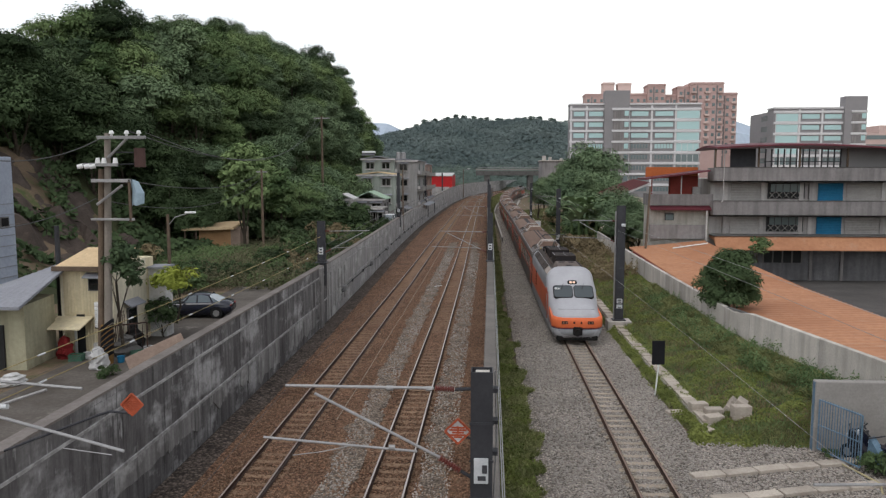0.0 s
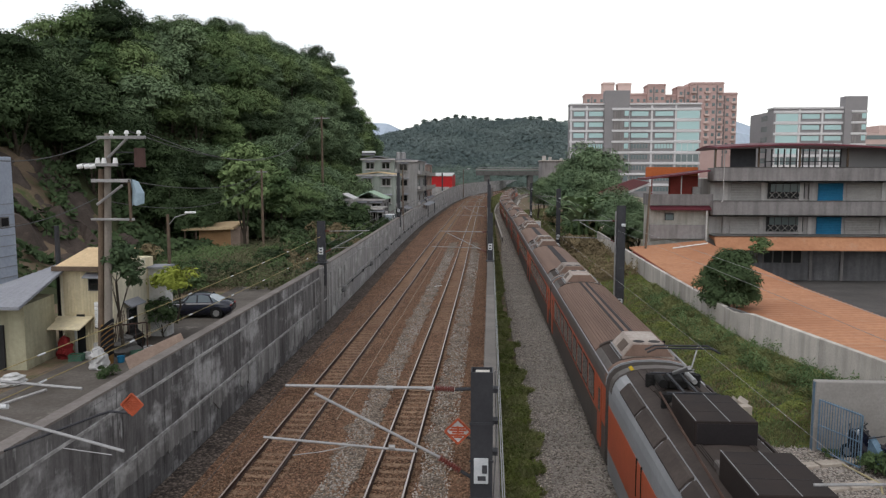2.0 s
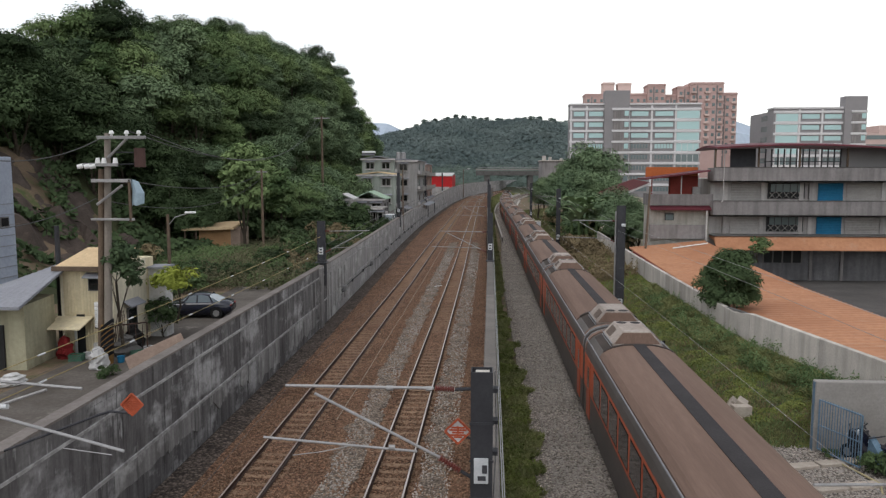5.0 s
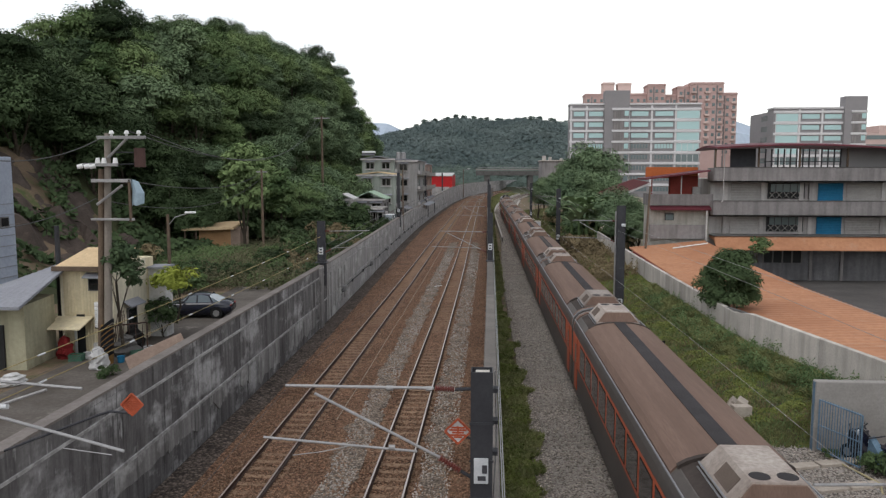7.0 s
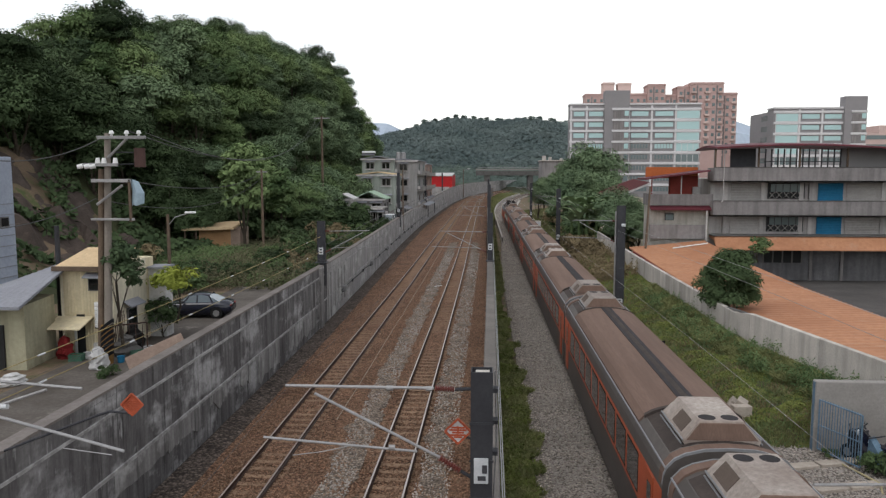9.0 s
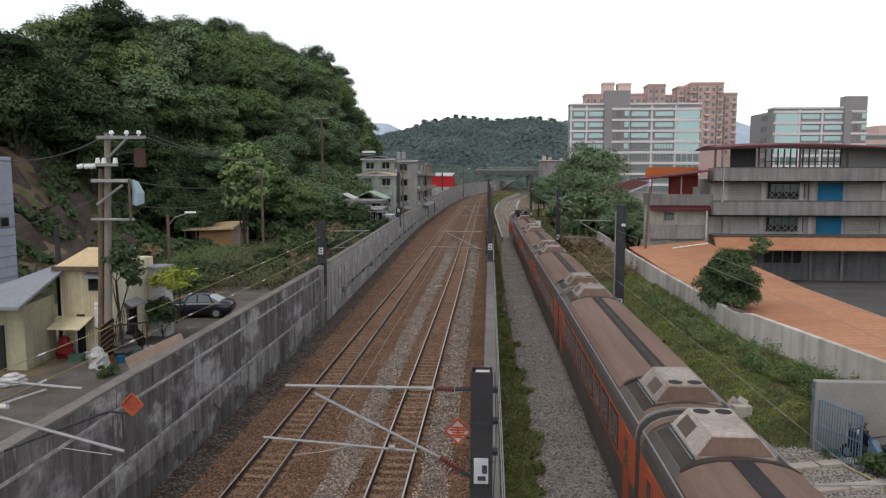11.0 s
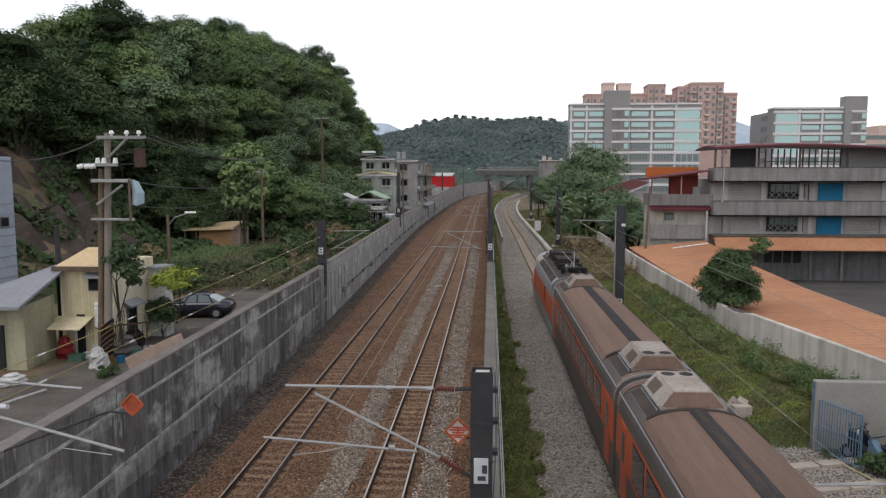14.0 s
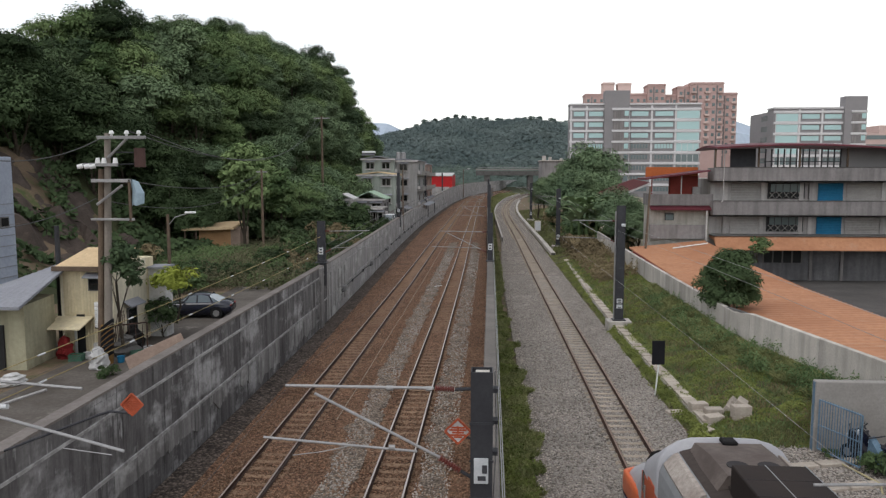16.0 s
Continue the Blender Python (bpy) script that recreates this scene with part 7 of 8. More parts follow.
def diamond(name, x, y, z, r, label, hang):
    t = thing(name, pose(x, y, z), label, "sign")
    sq = lambda q, d: [(0 - q, d, 0), (0, d, -q), (q, d, 0), (0, d, q)]
    part("board", Build().loft([sq(r, 0.0), sq(r, 0.02)]), hang, t, "faded sign board")
    for a, b in (((-r, 0), (0, -r)), ((0, -r), (r, 0)), ((r, 0), (0, r)), ((0, r), (-r, 0))):
        part("border", Build().wire([(a[0], -0.01, a[1]), (b[0], -0.01, b[1])], 0.024, 4), ORANGE_SIGN, t)
    g = Build()
    for k, (w, z0) in enumerate(((0.16, 0.09), (0.2, 0.03), (0.14, -0.03), (0.2, -0.09), (0.1, -0.14))):
        g.box(-w * r / 0.3, w * r / 0.3, -0.015, 0.0, z0 * r / 0.3 - 0.014, z0 * r / 0.3 + 0.014)
    g.box(-0.015, 0.015, -0.016, 0.0, -0.15 * r / 0.3, 0.12 * r / 0.3)
    part("bars", g, ORANGE_SIGN, t)
    return t


NY = 11.5
near = thing("catenary_mast", pose(0, 0, 0), "dark steel catenary mast on the middle wall", "catenary mast", "catenary masts")
nx = -0.11
m0 = h_mast(near, nx, NY, 3.6, 6.47, 0.355)
br0 = part("cantilever", Build().wire([(-3.31, NY, 6.15), (-0.88, NY, 6.15)], 0.026, 8)
           .wire([(-2.84, NY + 0.03, 6.02), (-0.79, NY, 5.00)], 0.026, 8)
           .wire([(-3.68, NY - 0.05, 5.29), (-1.16, NY, 5.09)], 0.022, 8)
           .wire([(-3.20, NY - 0.06, 5.00), (-2.72, NY - 0.06, 5.07), (-2.21, NY - 0.03, 5.18)], 0.008, 5), STEEL_GREY, near, "pale steel tube bracket")
part("insulator", post_insulator((-0.86, NY, 6.15), (-0.54, NY, 6.14), 0.055, 8), PORCELAIN, br0, "brown porcelain insulator")
part("insulator", post_insulator((-0.79, NY, 4.99), (-0.45, NY, 4.78), 0.06, 8), PORCELAIN, br0, "brown porcelain insulator")
for a, b in (((-0.54, NY, 6.14), (-0.28, NY, 6.15)), ((-0.45, NY, 4.78), (-0.28, NY, 4.68))):
    part("clamp", Build().wire([a, b], 0.03, 8), STEEL_DARK, br0)
for p in ((-0.96, 6.14), (-1.60, 6.14), (-1.57, 5.15)):
    part("collar", Build().rod((p[0] - 0.05, NY, p[1]), (p[0] + 0.05, NY, p[1]), 0.042, 10), STEEL_GREY, br0)
part("number_plate", Build().box(-0.23, -0.00, 11.29, 11.31, 4.66, 5.08, 0.005), PLATE, m0, "weathered white number plate")
part("plate_bar", Build().box(-0.17, -0.04, 11.27, 11.29, 4.72, 4.79).box(-0.10, -0.02, 11.27, 11.29, 4.84, 4.97), STEEL_DARK, m0)
part("cap_bracket", Build().box(-0.21, 0.01, 11.45, 11.6, 6.35, 6.44), CONCRETE_PALE, m0)
part("side_cable", Build().wire([(0.10, 11.7, 6.40), (0.13, 11.7, 5.27), (0.08, 11.7, 4.11)], 0.015, 5), STEEL_GREY, m0)
for py in (6.12, 5.60, 5.08):
    part("cleat", Build().box(0.06, 0.15, 11.5, 11.7, py - 0.03, py + 0.03), STEEL_DARK, m0)
diamond("diamond_sign", -0.51, 11.9, 5.30, 0.215, "faded white diamond sign with orange border", PLATE)
sg = bpy.data.objects["diamond_sign"]
part("bracket", Build().rod((0.15, 0.03, -0.1), (nx - -0.51 - 0.1, -0.2, -0.1), 0.02, 6), STEEL_DARK, sg)
ds = diamond("diamond_sign", -7.44, 14.5, 4.78, 0.235, "orange diamond sign on a bracket from the retaining wall", ORANGE_SIGN)
part("bracket", Build().wire([(-0.02, 0.03, -0.2), (-0.5, 0.03, -0.17), (-0.75, 0.03, -0.25), (-3.4, 0.1, -1.3)], 0.03, 6), STEEL_DARK, ds)

# the rest of the masts along the lines
for k, y in enumerate((50.0, 88.0, 130.0, 172.0)):
    t = thing("catenary_mast", pose(0, 0, 0), "dark steel catenary mast standing on the middle wall", "catenary mast", "catenary masts")
    x = mid(y)
    m = h_mast(t, x, y, 3.6, 8.2 if k else 6.9, 0.36)
    plate(m, x, y - 0.2, 4.6, 0.26, 0.42)
    cantilever(t, x, y, 5.6, 3.4, -1)
for y in (47.5, 100.0, 150.0, 200.0):
    t = thing("catenary_mast", pose(0, 0, 0), "dark steel catenary mast bolted to the retaining wall", "catenary mast", "catenary masts")
    x = WALL_L(y) - 0.2
    top = 6.45 if y < 60 else 9.6
    m = h_mast(t, x, y, 3.7, top, 0.5 if y < 60 else 0.36)
    part("clamp_plate", Build().box(x - 0.1, x + 0.28, y - 0.3, y + 0.3, 2.2, 3.9, 0.02), STEEL_DARK, m)
    plate(m, x, y - 0.2, 4.5, 0.3, 0.45)
    cantilever(t, x, y, 5.8, 3.2, 1)
for y, x, top in ((46.6, 8.2, 7.56), (95.0, 8.75, 7.6), (150.0, 8.3, 7.6)):
    t = thing("catenary_mast", pose(0, 0, 0), "dark steel catenary mast on a concrete footing in the grass", "catenary mast", "catenary masts")
    m = h_mast(t, x, y, 0.3, top, 0.52)
    part("footing", Build().box(x - 0.75, x + 0.75, y - 0.6, y + 0.6, -0.5, 0.3, 0.03), CONCRETE_PALE, t, "pale concrete footing")
    plate(m, x, y - 0.2, 1.55, 0.36, 0.3)
    plate(m, x, y - 0.2, 1.2, 0.36, 0.25, 1)
    cantilever(t, x, y, 6.6, 3.0, -1)
    part("insulator", Build().rod((x + 0.05, y - 0.19, 6.35), (x + 0.2, y - 0.3, 6.35), 0.1, 12), PLATE, m, "round white insulator")
sp = part("side_post", Build().box(7.83, 7.9, 46.5, 46.57, 0.2, 7.2), STEEL_GREY, t)
# bracket ends of masts outside the picture
wm = thing("catenary_mast", pose(0, 0, 0), "dark steel catenary mast on the retaining wall", "catenary mast", "catenary masts")
wx = WALL_L(NY) - 0.2
h_mast(wm, wx, NY, 3.6, 6.5, 0.36)
bw = part("cantilever", Build().wire([(wx + 0.6, NY, 6.26), (-6.75, NY, 6.03)], 0.026, 8).wire([(wx + 0.5, NY, 5.1), (-7.37, NY, 6.00)], 0.026, 8)
          .wire([(wx + 1.4, NY, 5.75), (-6.05, NY - 0.05, 4.99)], 0.028, 8).wire([(-7.15, NY, 5.00), (-6.29, NY, 4.90)], 0.01, 5), STEEL_GREY, wm, "pale steel tube bracket")
part("clamp", Build().rod((-8.11 - 0.1, NY, 5.70), (-8.11 + 0.05, NY, 5.70), 0.05, 10), PLATE, bw)
em = thing("catenary_mast", pose(0, 0, 0), "dark steel catenary mast beside the branch track", "catenary mast", "catenary masts")
h_mast(em, 8.6, NY, -0.2, 7.5, 0.5)
part("cantilever", Build().wire([(8.4, NY, 4.75 + 0.05), (5.13, NY, 4.70)], 0.026, 8), STEEL_GREY, em)

# wires over the branch and along the walls
cw = thing("branch_wires", pose(0, 0, 0), "thin overhead wires above the branch track", "cables")
for x, z, r in ((lambda y: BRANCH(y), 5.15, 0.005), (lambda y: 8.65 if y < 100 else 8.65 + BRANCH(y) - BRANCH(100), 6.2, 0.007), (lambda y: 8.0 if y < 100 else 8.0 + BRANCH(y) - BRANCH(100), 5.98, 0.006)):
    part("cable", Build().cable([(x(y), y, z + 0.25 * abs(math.sin((y - 11.5) * math.pi / 70 + 1.57))) for y in range(4, 200, 5)], r, 4), STEEL_GREY, cw)
YELLOW_CABLE = mat("yellow_cable_sleeve", (0.33, 0.26, 0.12), (0.26, 0.205, 0.095), rough=0.6)
for za, zb in ((5.35, 5.45), (4.75, 4.45)):
    g = thing("sleeved_cable", pose(0, 0, 0), "yellow sleeved cable with white markers above the wall", "cable", "sleeved cables")
    pts = sagging((wx, NY, za), (WALL_L(47.5) - 0.2, 47.5, zb), 0.12, 24)
    part("sleeve", Build().cable(pts, 0.0115, 6), YELLOW_CABLE, g)
    for k in range(3, 24, 3):
        a, b = pts[k], pts[k + 1]
        part("marker", Build().rod(a.lerp(b, 0.2), a.lerp(b, 0.4), 0.024, 8), PLATE, g)
gh = thing("guard_cables", pose(0, 0, 0), "thin cables running along the retaining wall", "cables")
for z in (4.3, 4.9):
    part("cable", Build().cable([(WALL_L(y) - 0.1, y, z + 0.1 * math.sin(y * 0.1)) for y in range(47, 210, 8)], 0.02, 4), WIRE, gh)
wb = thing("wall_cable", pose(0, 0, 0), "pair of pale cables clipped along the middle wall", "cables")
for dx in (0.24, 0.28):
    part("cable", Build().cable([(mid(y) + dx, y, 3.55) for y in range(4, 150, 6)], 0.014, 5), STEEL_GREY, wb)

wc = thing("west_wall_cable", pose(0, 0, 0), "dark cable with pale junction boxes clipped along the retaining wall", "cable")
part("cable", Build().cable([(WALL_L(y) + 0.08, y, 1.02 + 0.05 * math.sin(y * 0.9)) for y in range(53, 220, 3)], 0.035, 5), STEEL_DARK, wc)
for y in (54.0, 69.5, 84.0, 98.5, 118.0, 140.0):
    jb = part("junction_box", Build().box(WALL_L(y) + 0.02, WALL_L(y) + 0.3, y - 0.35, y + 0.35, 0.85, 1.2, 0.03), STEEL_GREY, wc, "pale junction box")
    part("bracket", Build().box(WALL_L(y) + 0.01, WALL_L(y) + 0.1, y - 0.45, y + 0.45, 0.75, 0.85), STEEL_DARK, jb)
for y in range(58, 130, 6):
    part("clip", Build().box(WALL_L(y) + 0.01, WALL_L(y) + 0.14, y - 0.05, y + 0.05, 0.9, 1.12), STEEL_DARK, wc)
tc = thing("track_cable", pose(0, 0, 0), "thin pale cable lying on the ballast beside the rails", "cable")
part("cable", Build().cable([(-6.0 + MAIN(y) + 0.015 * math.sin(y * 0.4), y, -0.15) for y in range(28, 118, 2)], 0.014, 5), SLEEPER, tc)

mw = thing("main_line_wires", pose(0, 0, 0), "thin contact and carrier wires above the main tracks", "cables")
for x in (-7.41, -3.11):
    part("contact_wire", Build().cable([(x + MAIN(y) + 0.15 * math.sin(y * 0.06), y, 5.3) for y in range(4, 260, 6)], 0.0032, 4), WIRE, mw)
    part("carrier_wire", Build().cable([(x + MAIN(y), y, 6.35 - 0.5 * abs(math.sin((y - 11.5) * math.pi / 39))) for y in range(4, 260, 3)], 0.0032, 4), WIRE, mw)
ws_ = thing("white_stick", pose(-4.42, 62.6, -0.12, 0, 90, 58), "white plastic stick lying on the ballast", "litter")
part("stick", Build().rod((0, 0, -0.55), (0, 0, 0.55), 0.03, 8), WHITE, ws_)

# black board on a white stake
sb = thing("black_marker_board", pose(7.35, 32.2, -0.25), "black rectangular marker board on a white stake", "marker board")
part("board", Build().box(-0.19, 0.36, -0.03, 0.03, 1.45, 2.52, 0.01), BLACK, sb, "plain black board")
part("stake", Build().rod((0, 0.04, 0), (0.13, 0.04, 1.6), 0.035, 8), WHITE, sb, "white stake")

# crossing strips, blocks, gate, stub wall
slabm = Build().box(-0.55, 0.55, -0.2, 0.2, -0.06, 0.06, 0.015).mesh("slab", SLAB)
for y0, y1, x0 in ((23.45, 25.4, 6.55), (21.75, 23.6, 6.7)):
    t = thing("crossing_strip", pose(0, 0, 0), "strip of pale concrete slabs across the gravel", "paving", kind="structure")
    for k in range(7):
        s = part("slab", slabm, None, t)
        u = k / 6.3
        s.matrix_basis = pose(x0 + 0.55 + k * 1.12, y0 + (y1 - y0) * u, -0.15 + 0.012 * math.sin(k * 4), math.sin(k * 3) * 0.8, math.sin(k * 5) * 0.8, 15 + math.sin(k * 7) * 1.5)
strip("gravel_apron", lambda y: 7.2, lambda y: 15.5, [17, 19, 21, 23, 25, 26.2], -0.5, -0.2, BALLAST_GREY, "grey gravel apron by the gate", "gravel", 0.03)
scatter_stones("apron_stones", lambda y: 7.2, lambda y: 14.5, 18, 26.5, 7000, STONE, "loose grey gravel by the gate", seed=8)
blk = Build().box(-0.35, 0.35, -0.2, 0.2, 0, 0.38, 0.02).mesh("block", SLAB)
for k, (x, y, z, a, rx_) in enumerate(((8.55, 29.8, -0.1, 10, 0), (8.95, 29.1, -0.1, 5, 0), (8.75, 28.4, -0.15, 20, 4), (9.75, 28.3, -0.1, 0, 0), (9.75, 28.3, 0.28, 6, 0), (9.55, 29.4, 0.0, 60, 35), (9.85, 29.9, 0.05, 70, 40), (9.9, 29.1, 0.3, 65, 30), (7.6, 29.7, -0.2, 10, 0), (8.2, 27.6, -0.2, 30, 0))):
    t = tagged(new("concrete_block", blk), "loose pale concrete slab beside the drain", "concrete block", "loose concrete blocks")
    t.matrix_basis = pose(x, y, z, rx_, 0, a) @ Matrix.Diagonal((1, 1, 0.35 if k > 7 else 1, 1))
sw = thing("stub_wall", pose(0, 0, 0), "pale concrete stub wall at the gate", "wall", kind="structure")
part("panel", Build().box(11.45, 14.7, 25.9, 26.2, -0.5, 2.33, 0.03), CONCRETE_MID, sw)
part("panel", Build().box(14.72, 18.6, 25.9, 26.2, -1.7, 2.33, 0.03), CONCRETE_MID, sw)
part("edge_strip", Build().box(11.435, 11.46, 25.95, 26.1, -0.3, 2.3), BLUE_STEEL, sw)
gt = thing("steel_gate", pose(11.52, 25.7, -0.12, 0, 0, -69), "open blue steel bar gate by the stub wall", "gate")
part("gate_frame", Build().wire([(0, 0, 0.1), (0, 0, 1.85), (1.78, 0, 1.85), (1.78, 0, 0.1), (0, 0, 0.1)], 0.03, 6).wire([(0, 0, 0.95), (1.78, 0, 0.95)], 0.02, 6), BLUE_STEEL, gt)
for k in range(15):
    x = 0.11 + k * 0.112
    part("bar", Build().rod((x, 0, 0.1), (x, 0.02, 1.9), 0.016, 6), BLUE_STEEL, gt)
for x, y, a in ((12.75, 24.7, 35), (12.95, 23.9, 20), (13.4, 25.2, 60)):
    sc = thing("motor_scooter", pose(x, y, -0.18, 0, 0, a), "dark scooter parked behind the gate", "scooter", "scooters by the gate")
    part("body", Build().loft([[(-0.16, yy, z0), (0.16, yy, z0), (0.13, yy, z1), (-0.13, yy, z1)] for yy, z0, z1 in ((-0.85, 0.5, 0.75), (-0.3, 0.3, 0.8), (0.0, 0.25, 0.4), (0.5, 0.3, 0.9), (0.65, 0.5, 1.05))]), CAR_PAINT if a != 20 else BLUE_STEEL, sc)
    part("handlebar", Build().wire([(-0.34, 0.45, 1.1), (0, 0.55, 1.05), (0.34, 0.45, 1.1)], 0.025), STEEL_DARK, sc)
    part("mirror", Build().wire([(-0.3, 0.47, 1.1), (-0.34, 0.5, 1.3)], 0.012).box(-0.42, -0.3, 0.49, 0.51, 1.28, 1.36, 0.01), STEEL_DARK, sc)
    part("headlight", Build().rod((0, 0.66, 0.85), (0, 0.72, 0.85), 0.09, 12), PLATE, sc)
    for yy in (-0.62, 0.68):
        w_ = part("wheel", Build().rod((-0.06, yy, 0.26), (0.06, yy, 0.26), 0.26, 16), TYRE, sc)
        part("rim", Build().rod((-0.065, yy, 0.26), (0.065, yy, 0.26), 0.15, 12), STEEL_GREY, w_)
gp = thing("gate_post", pose(13.15, 22.2, -0.25), "pale concrete gate post", "post")
part("post", Build().box(-0.2, 0.3, -0.2, 0.2, 0, 2.2, 0.03), CONCRETE_PALE, gp)
ft = thing("yellow_hose", pose(0, 0, 0), "yellow hose lying on the gravel", "hose")
part("tube", Build().wire([(11.7, 25.2, -0.15), (11.9, 24.4, -0.12), (12.1, 23.9, -0.14), (12.3, 23.0, -0.12), (12.0, 22.3, -0.14)], 0.035, 8), mat("pale_yellow_hose", (0.46, 0.40, 0.24), (0.38, 0.33, 0.2)), ft)
# equipment cabinet far along the branch
ec = thing("equipment_cabinet", pose(7.9, 122.0, 0.0), "pale grey trackside equipment cabinet", "cabinet")
part("cabinet_body", Build().box(-0.5, 0.5, -0.4, 0.4, 0, 1.7, 0.04), CONCRETE_PALE, ec)
part("door", Build().box(-0.42, 0.42, -0.43, -0.4, 0.2, 1.55, 0.01), PLATE, ec)


# ---- plants ----
def crown_points(rng, R, Hc, blobs, leaves):
    """Points and outward directions on the skin of a crown made of several uneven clumps."""
    C, N = [], []
    per = leaves // blobs
    for k in range(blobs):
        a, rr = rng.random() * 6.28, R * 0.72 * math.sqrt(rng.random())
        z = Hc * (0.25 + 0.6 * rng.random()) * (1 - 0.35 * (rr / R) ** 2)
        c = np.array([rr * math.cos(a), rr * math.sin(a), z])
        r = R * rng.uniform(0.28, 0.5)
        d = rng.normal(0, 1, (per, 3))
        d[:, 2] = np.abs(d[:, 2]) * 1.2 - 0.35
        d /= np.linalg.norm(d, axis=1)[:, None]
        p = c + d * r * rng.uniform(0.55, 1.12, (per, 1)) * np.array([1, 1, 0.8])
        C.append(p)
        N.append(d * np.array([0.7, 0.7, 1]) + np.array([0, 0, 0.35]))
    return np.concatenate(C), np.concatenate(N)


def crown_mesh(seed, R, Hc, blobs, leaves, size, material):
    rng = np.random.default_rng(seed)
    C, N = crown_points(rng, R, Hc, blobs, leaves)
    return quads("crown", leaf_quads(C, N, size * 1.1, rng, 0.24), material)


def trunk_mesh(seed, R, Hc, base, r=0.22):
    rng = random.Random(seed)
    b = Build()
    pts = [Vector((0, 0, -base)), Vector((rng.uniform(-0.2, 0.2), rng.uniform(-0.2, 0.2), -base * 0.4)), Vector((rng.uniform(-0.3, 0.3), rng.uniform(-0.3, 0.3), Hc * 0.25))]
    b.rod(pts[0], pts[1], r, 8, r * 0.8).rod(pts[1], pts[2], r * 0.8, 8, r * 0.6)
    for k in range(7):
        a = k * 0.9 + rng.random()
        e = Vector((math.cos(a) * R * 0.6, math.sin(a) * R * 0.6, Hc * rng.uniform(0.4, 0.8)))
        b.rod(pts[1 + k % 2], e, r * 0.28, 6, r * 0.07)
    return b.mesh("trunk", BARK)


def tree_kind(seed, R, Hc, blobs, leaves, size, material, base, r=0.22):
    return trunk_mesh(seed, R, Hc, base, r), crown_mesh(seed, R, Hc, blobs, leaves, size, material)


def plant_tree(kind, x, y, z, s, turn, label, category="tree", group="", name="tree", squash=1.0):
    t = thing(name, pose(x, y, z, 0, 0, turn), label, category, group)
    t.scale = (s, s, s * squash)
    part("trunk", kind[0], None, t)
    part("crown", kind[1], None, t)
    return t


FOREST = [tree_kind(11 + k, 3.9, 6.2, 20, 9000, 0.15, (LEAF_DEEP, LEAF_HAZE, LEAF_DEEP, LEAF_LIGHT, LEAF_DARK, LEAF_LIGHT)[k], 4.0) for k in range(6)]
rng = random.Random(5)
n = 0
for gy in np.arange(56, 232, 4.1):
    fx = np.interp(gy, [r[0] for r in FOOT], [r[1] for r in FOOT])
    rx_ = np.interp(gy, [r[0] for r in RIDGE], [r[1] for r in RIDGE])
    gx = fx + 1.0
    while gx > rx_ - 4:
        x, y = gx + rng.uniform(-1.6, 1.6), gy + rng.uniform(-1.8, 1.8)
        gx -= 4.2
        if 59 < y < 78 and -47 < x < -34:
            continue
        if y < 84 and x / y > -0.50:
            continue
        if x < -0.70 * y - 6 or (y < 63 and x / y < -0.5):
            continue
        s = rng.uniform(0.75, 1.3)
        # Darker leaves near, paler beyond: denser shade and haze put into leaf colour.
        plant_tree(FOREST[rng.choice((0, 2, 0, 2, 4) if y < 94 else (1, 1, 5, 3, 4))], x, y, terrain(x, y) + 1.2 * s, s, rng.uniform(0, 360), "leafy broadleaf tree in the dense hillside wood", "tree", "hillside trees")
        n += 1
# trees standing over the ridge
for x, y, dz, s in ((-55, 108, 0.5, 1.1), (-50.5, 141, 0.0, 1.2), (-43, 184, 2.0, 1.2), (-41, 204, 2.0, 1.0), (-40, 214, 3.0, 0.8), (-57, 103, 0.5, 0.9)):
    plant_tree(FOREST[rng.choice((0, 4, 1))], x, y, terrain(x, y) + 2.5 + dz, s, rng.uniform(0, 360), "tall tree standing above the wooded ridge", "tree", "hillside trees")

for x, y, top_z, s in ((-40.8, 190, 37.0, 1.3), (-39.2, 196, 32.0, 1.1), (-36.9, 200, 27.2, 0.9), (-39.5, 204, 25.0, 1.1), (-43.5, 180, 37.5, 1.4), (-47, 166, 38.0, 1.5), (-50, 152, 37.8, 1.4), (-53, 145, 39.6, 1.4), (-57, 140, 38.8, 1.3),
                       (-54, 101, 32.6, 0.8), (-51.5, 101, 31.8, 0.8), (-49.8, 75, 24.0, 0.8), (-38, 208, 22.0, 0.9)):
    plant_tree(FOREST[rng.choice((0, 2, 4))], x, y, top_z - 6.1 * s, s, rng.uniform(0, 360), "tall dark tree on the skyline of the wooded ridge", "tree", "hillside trees")


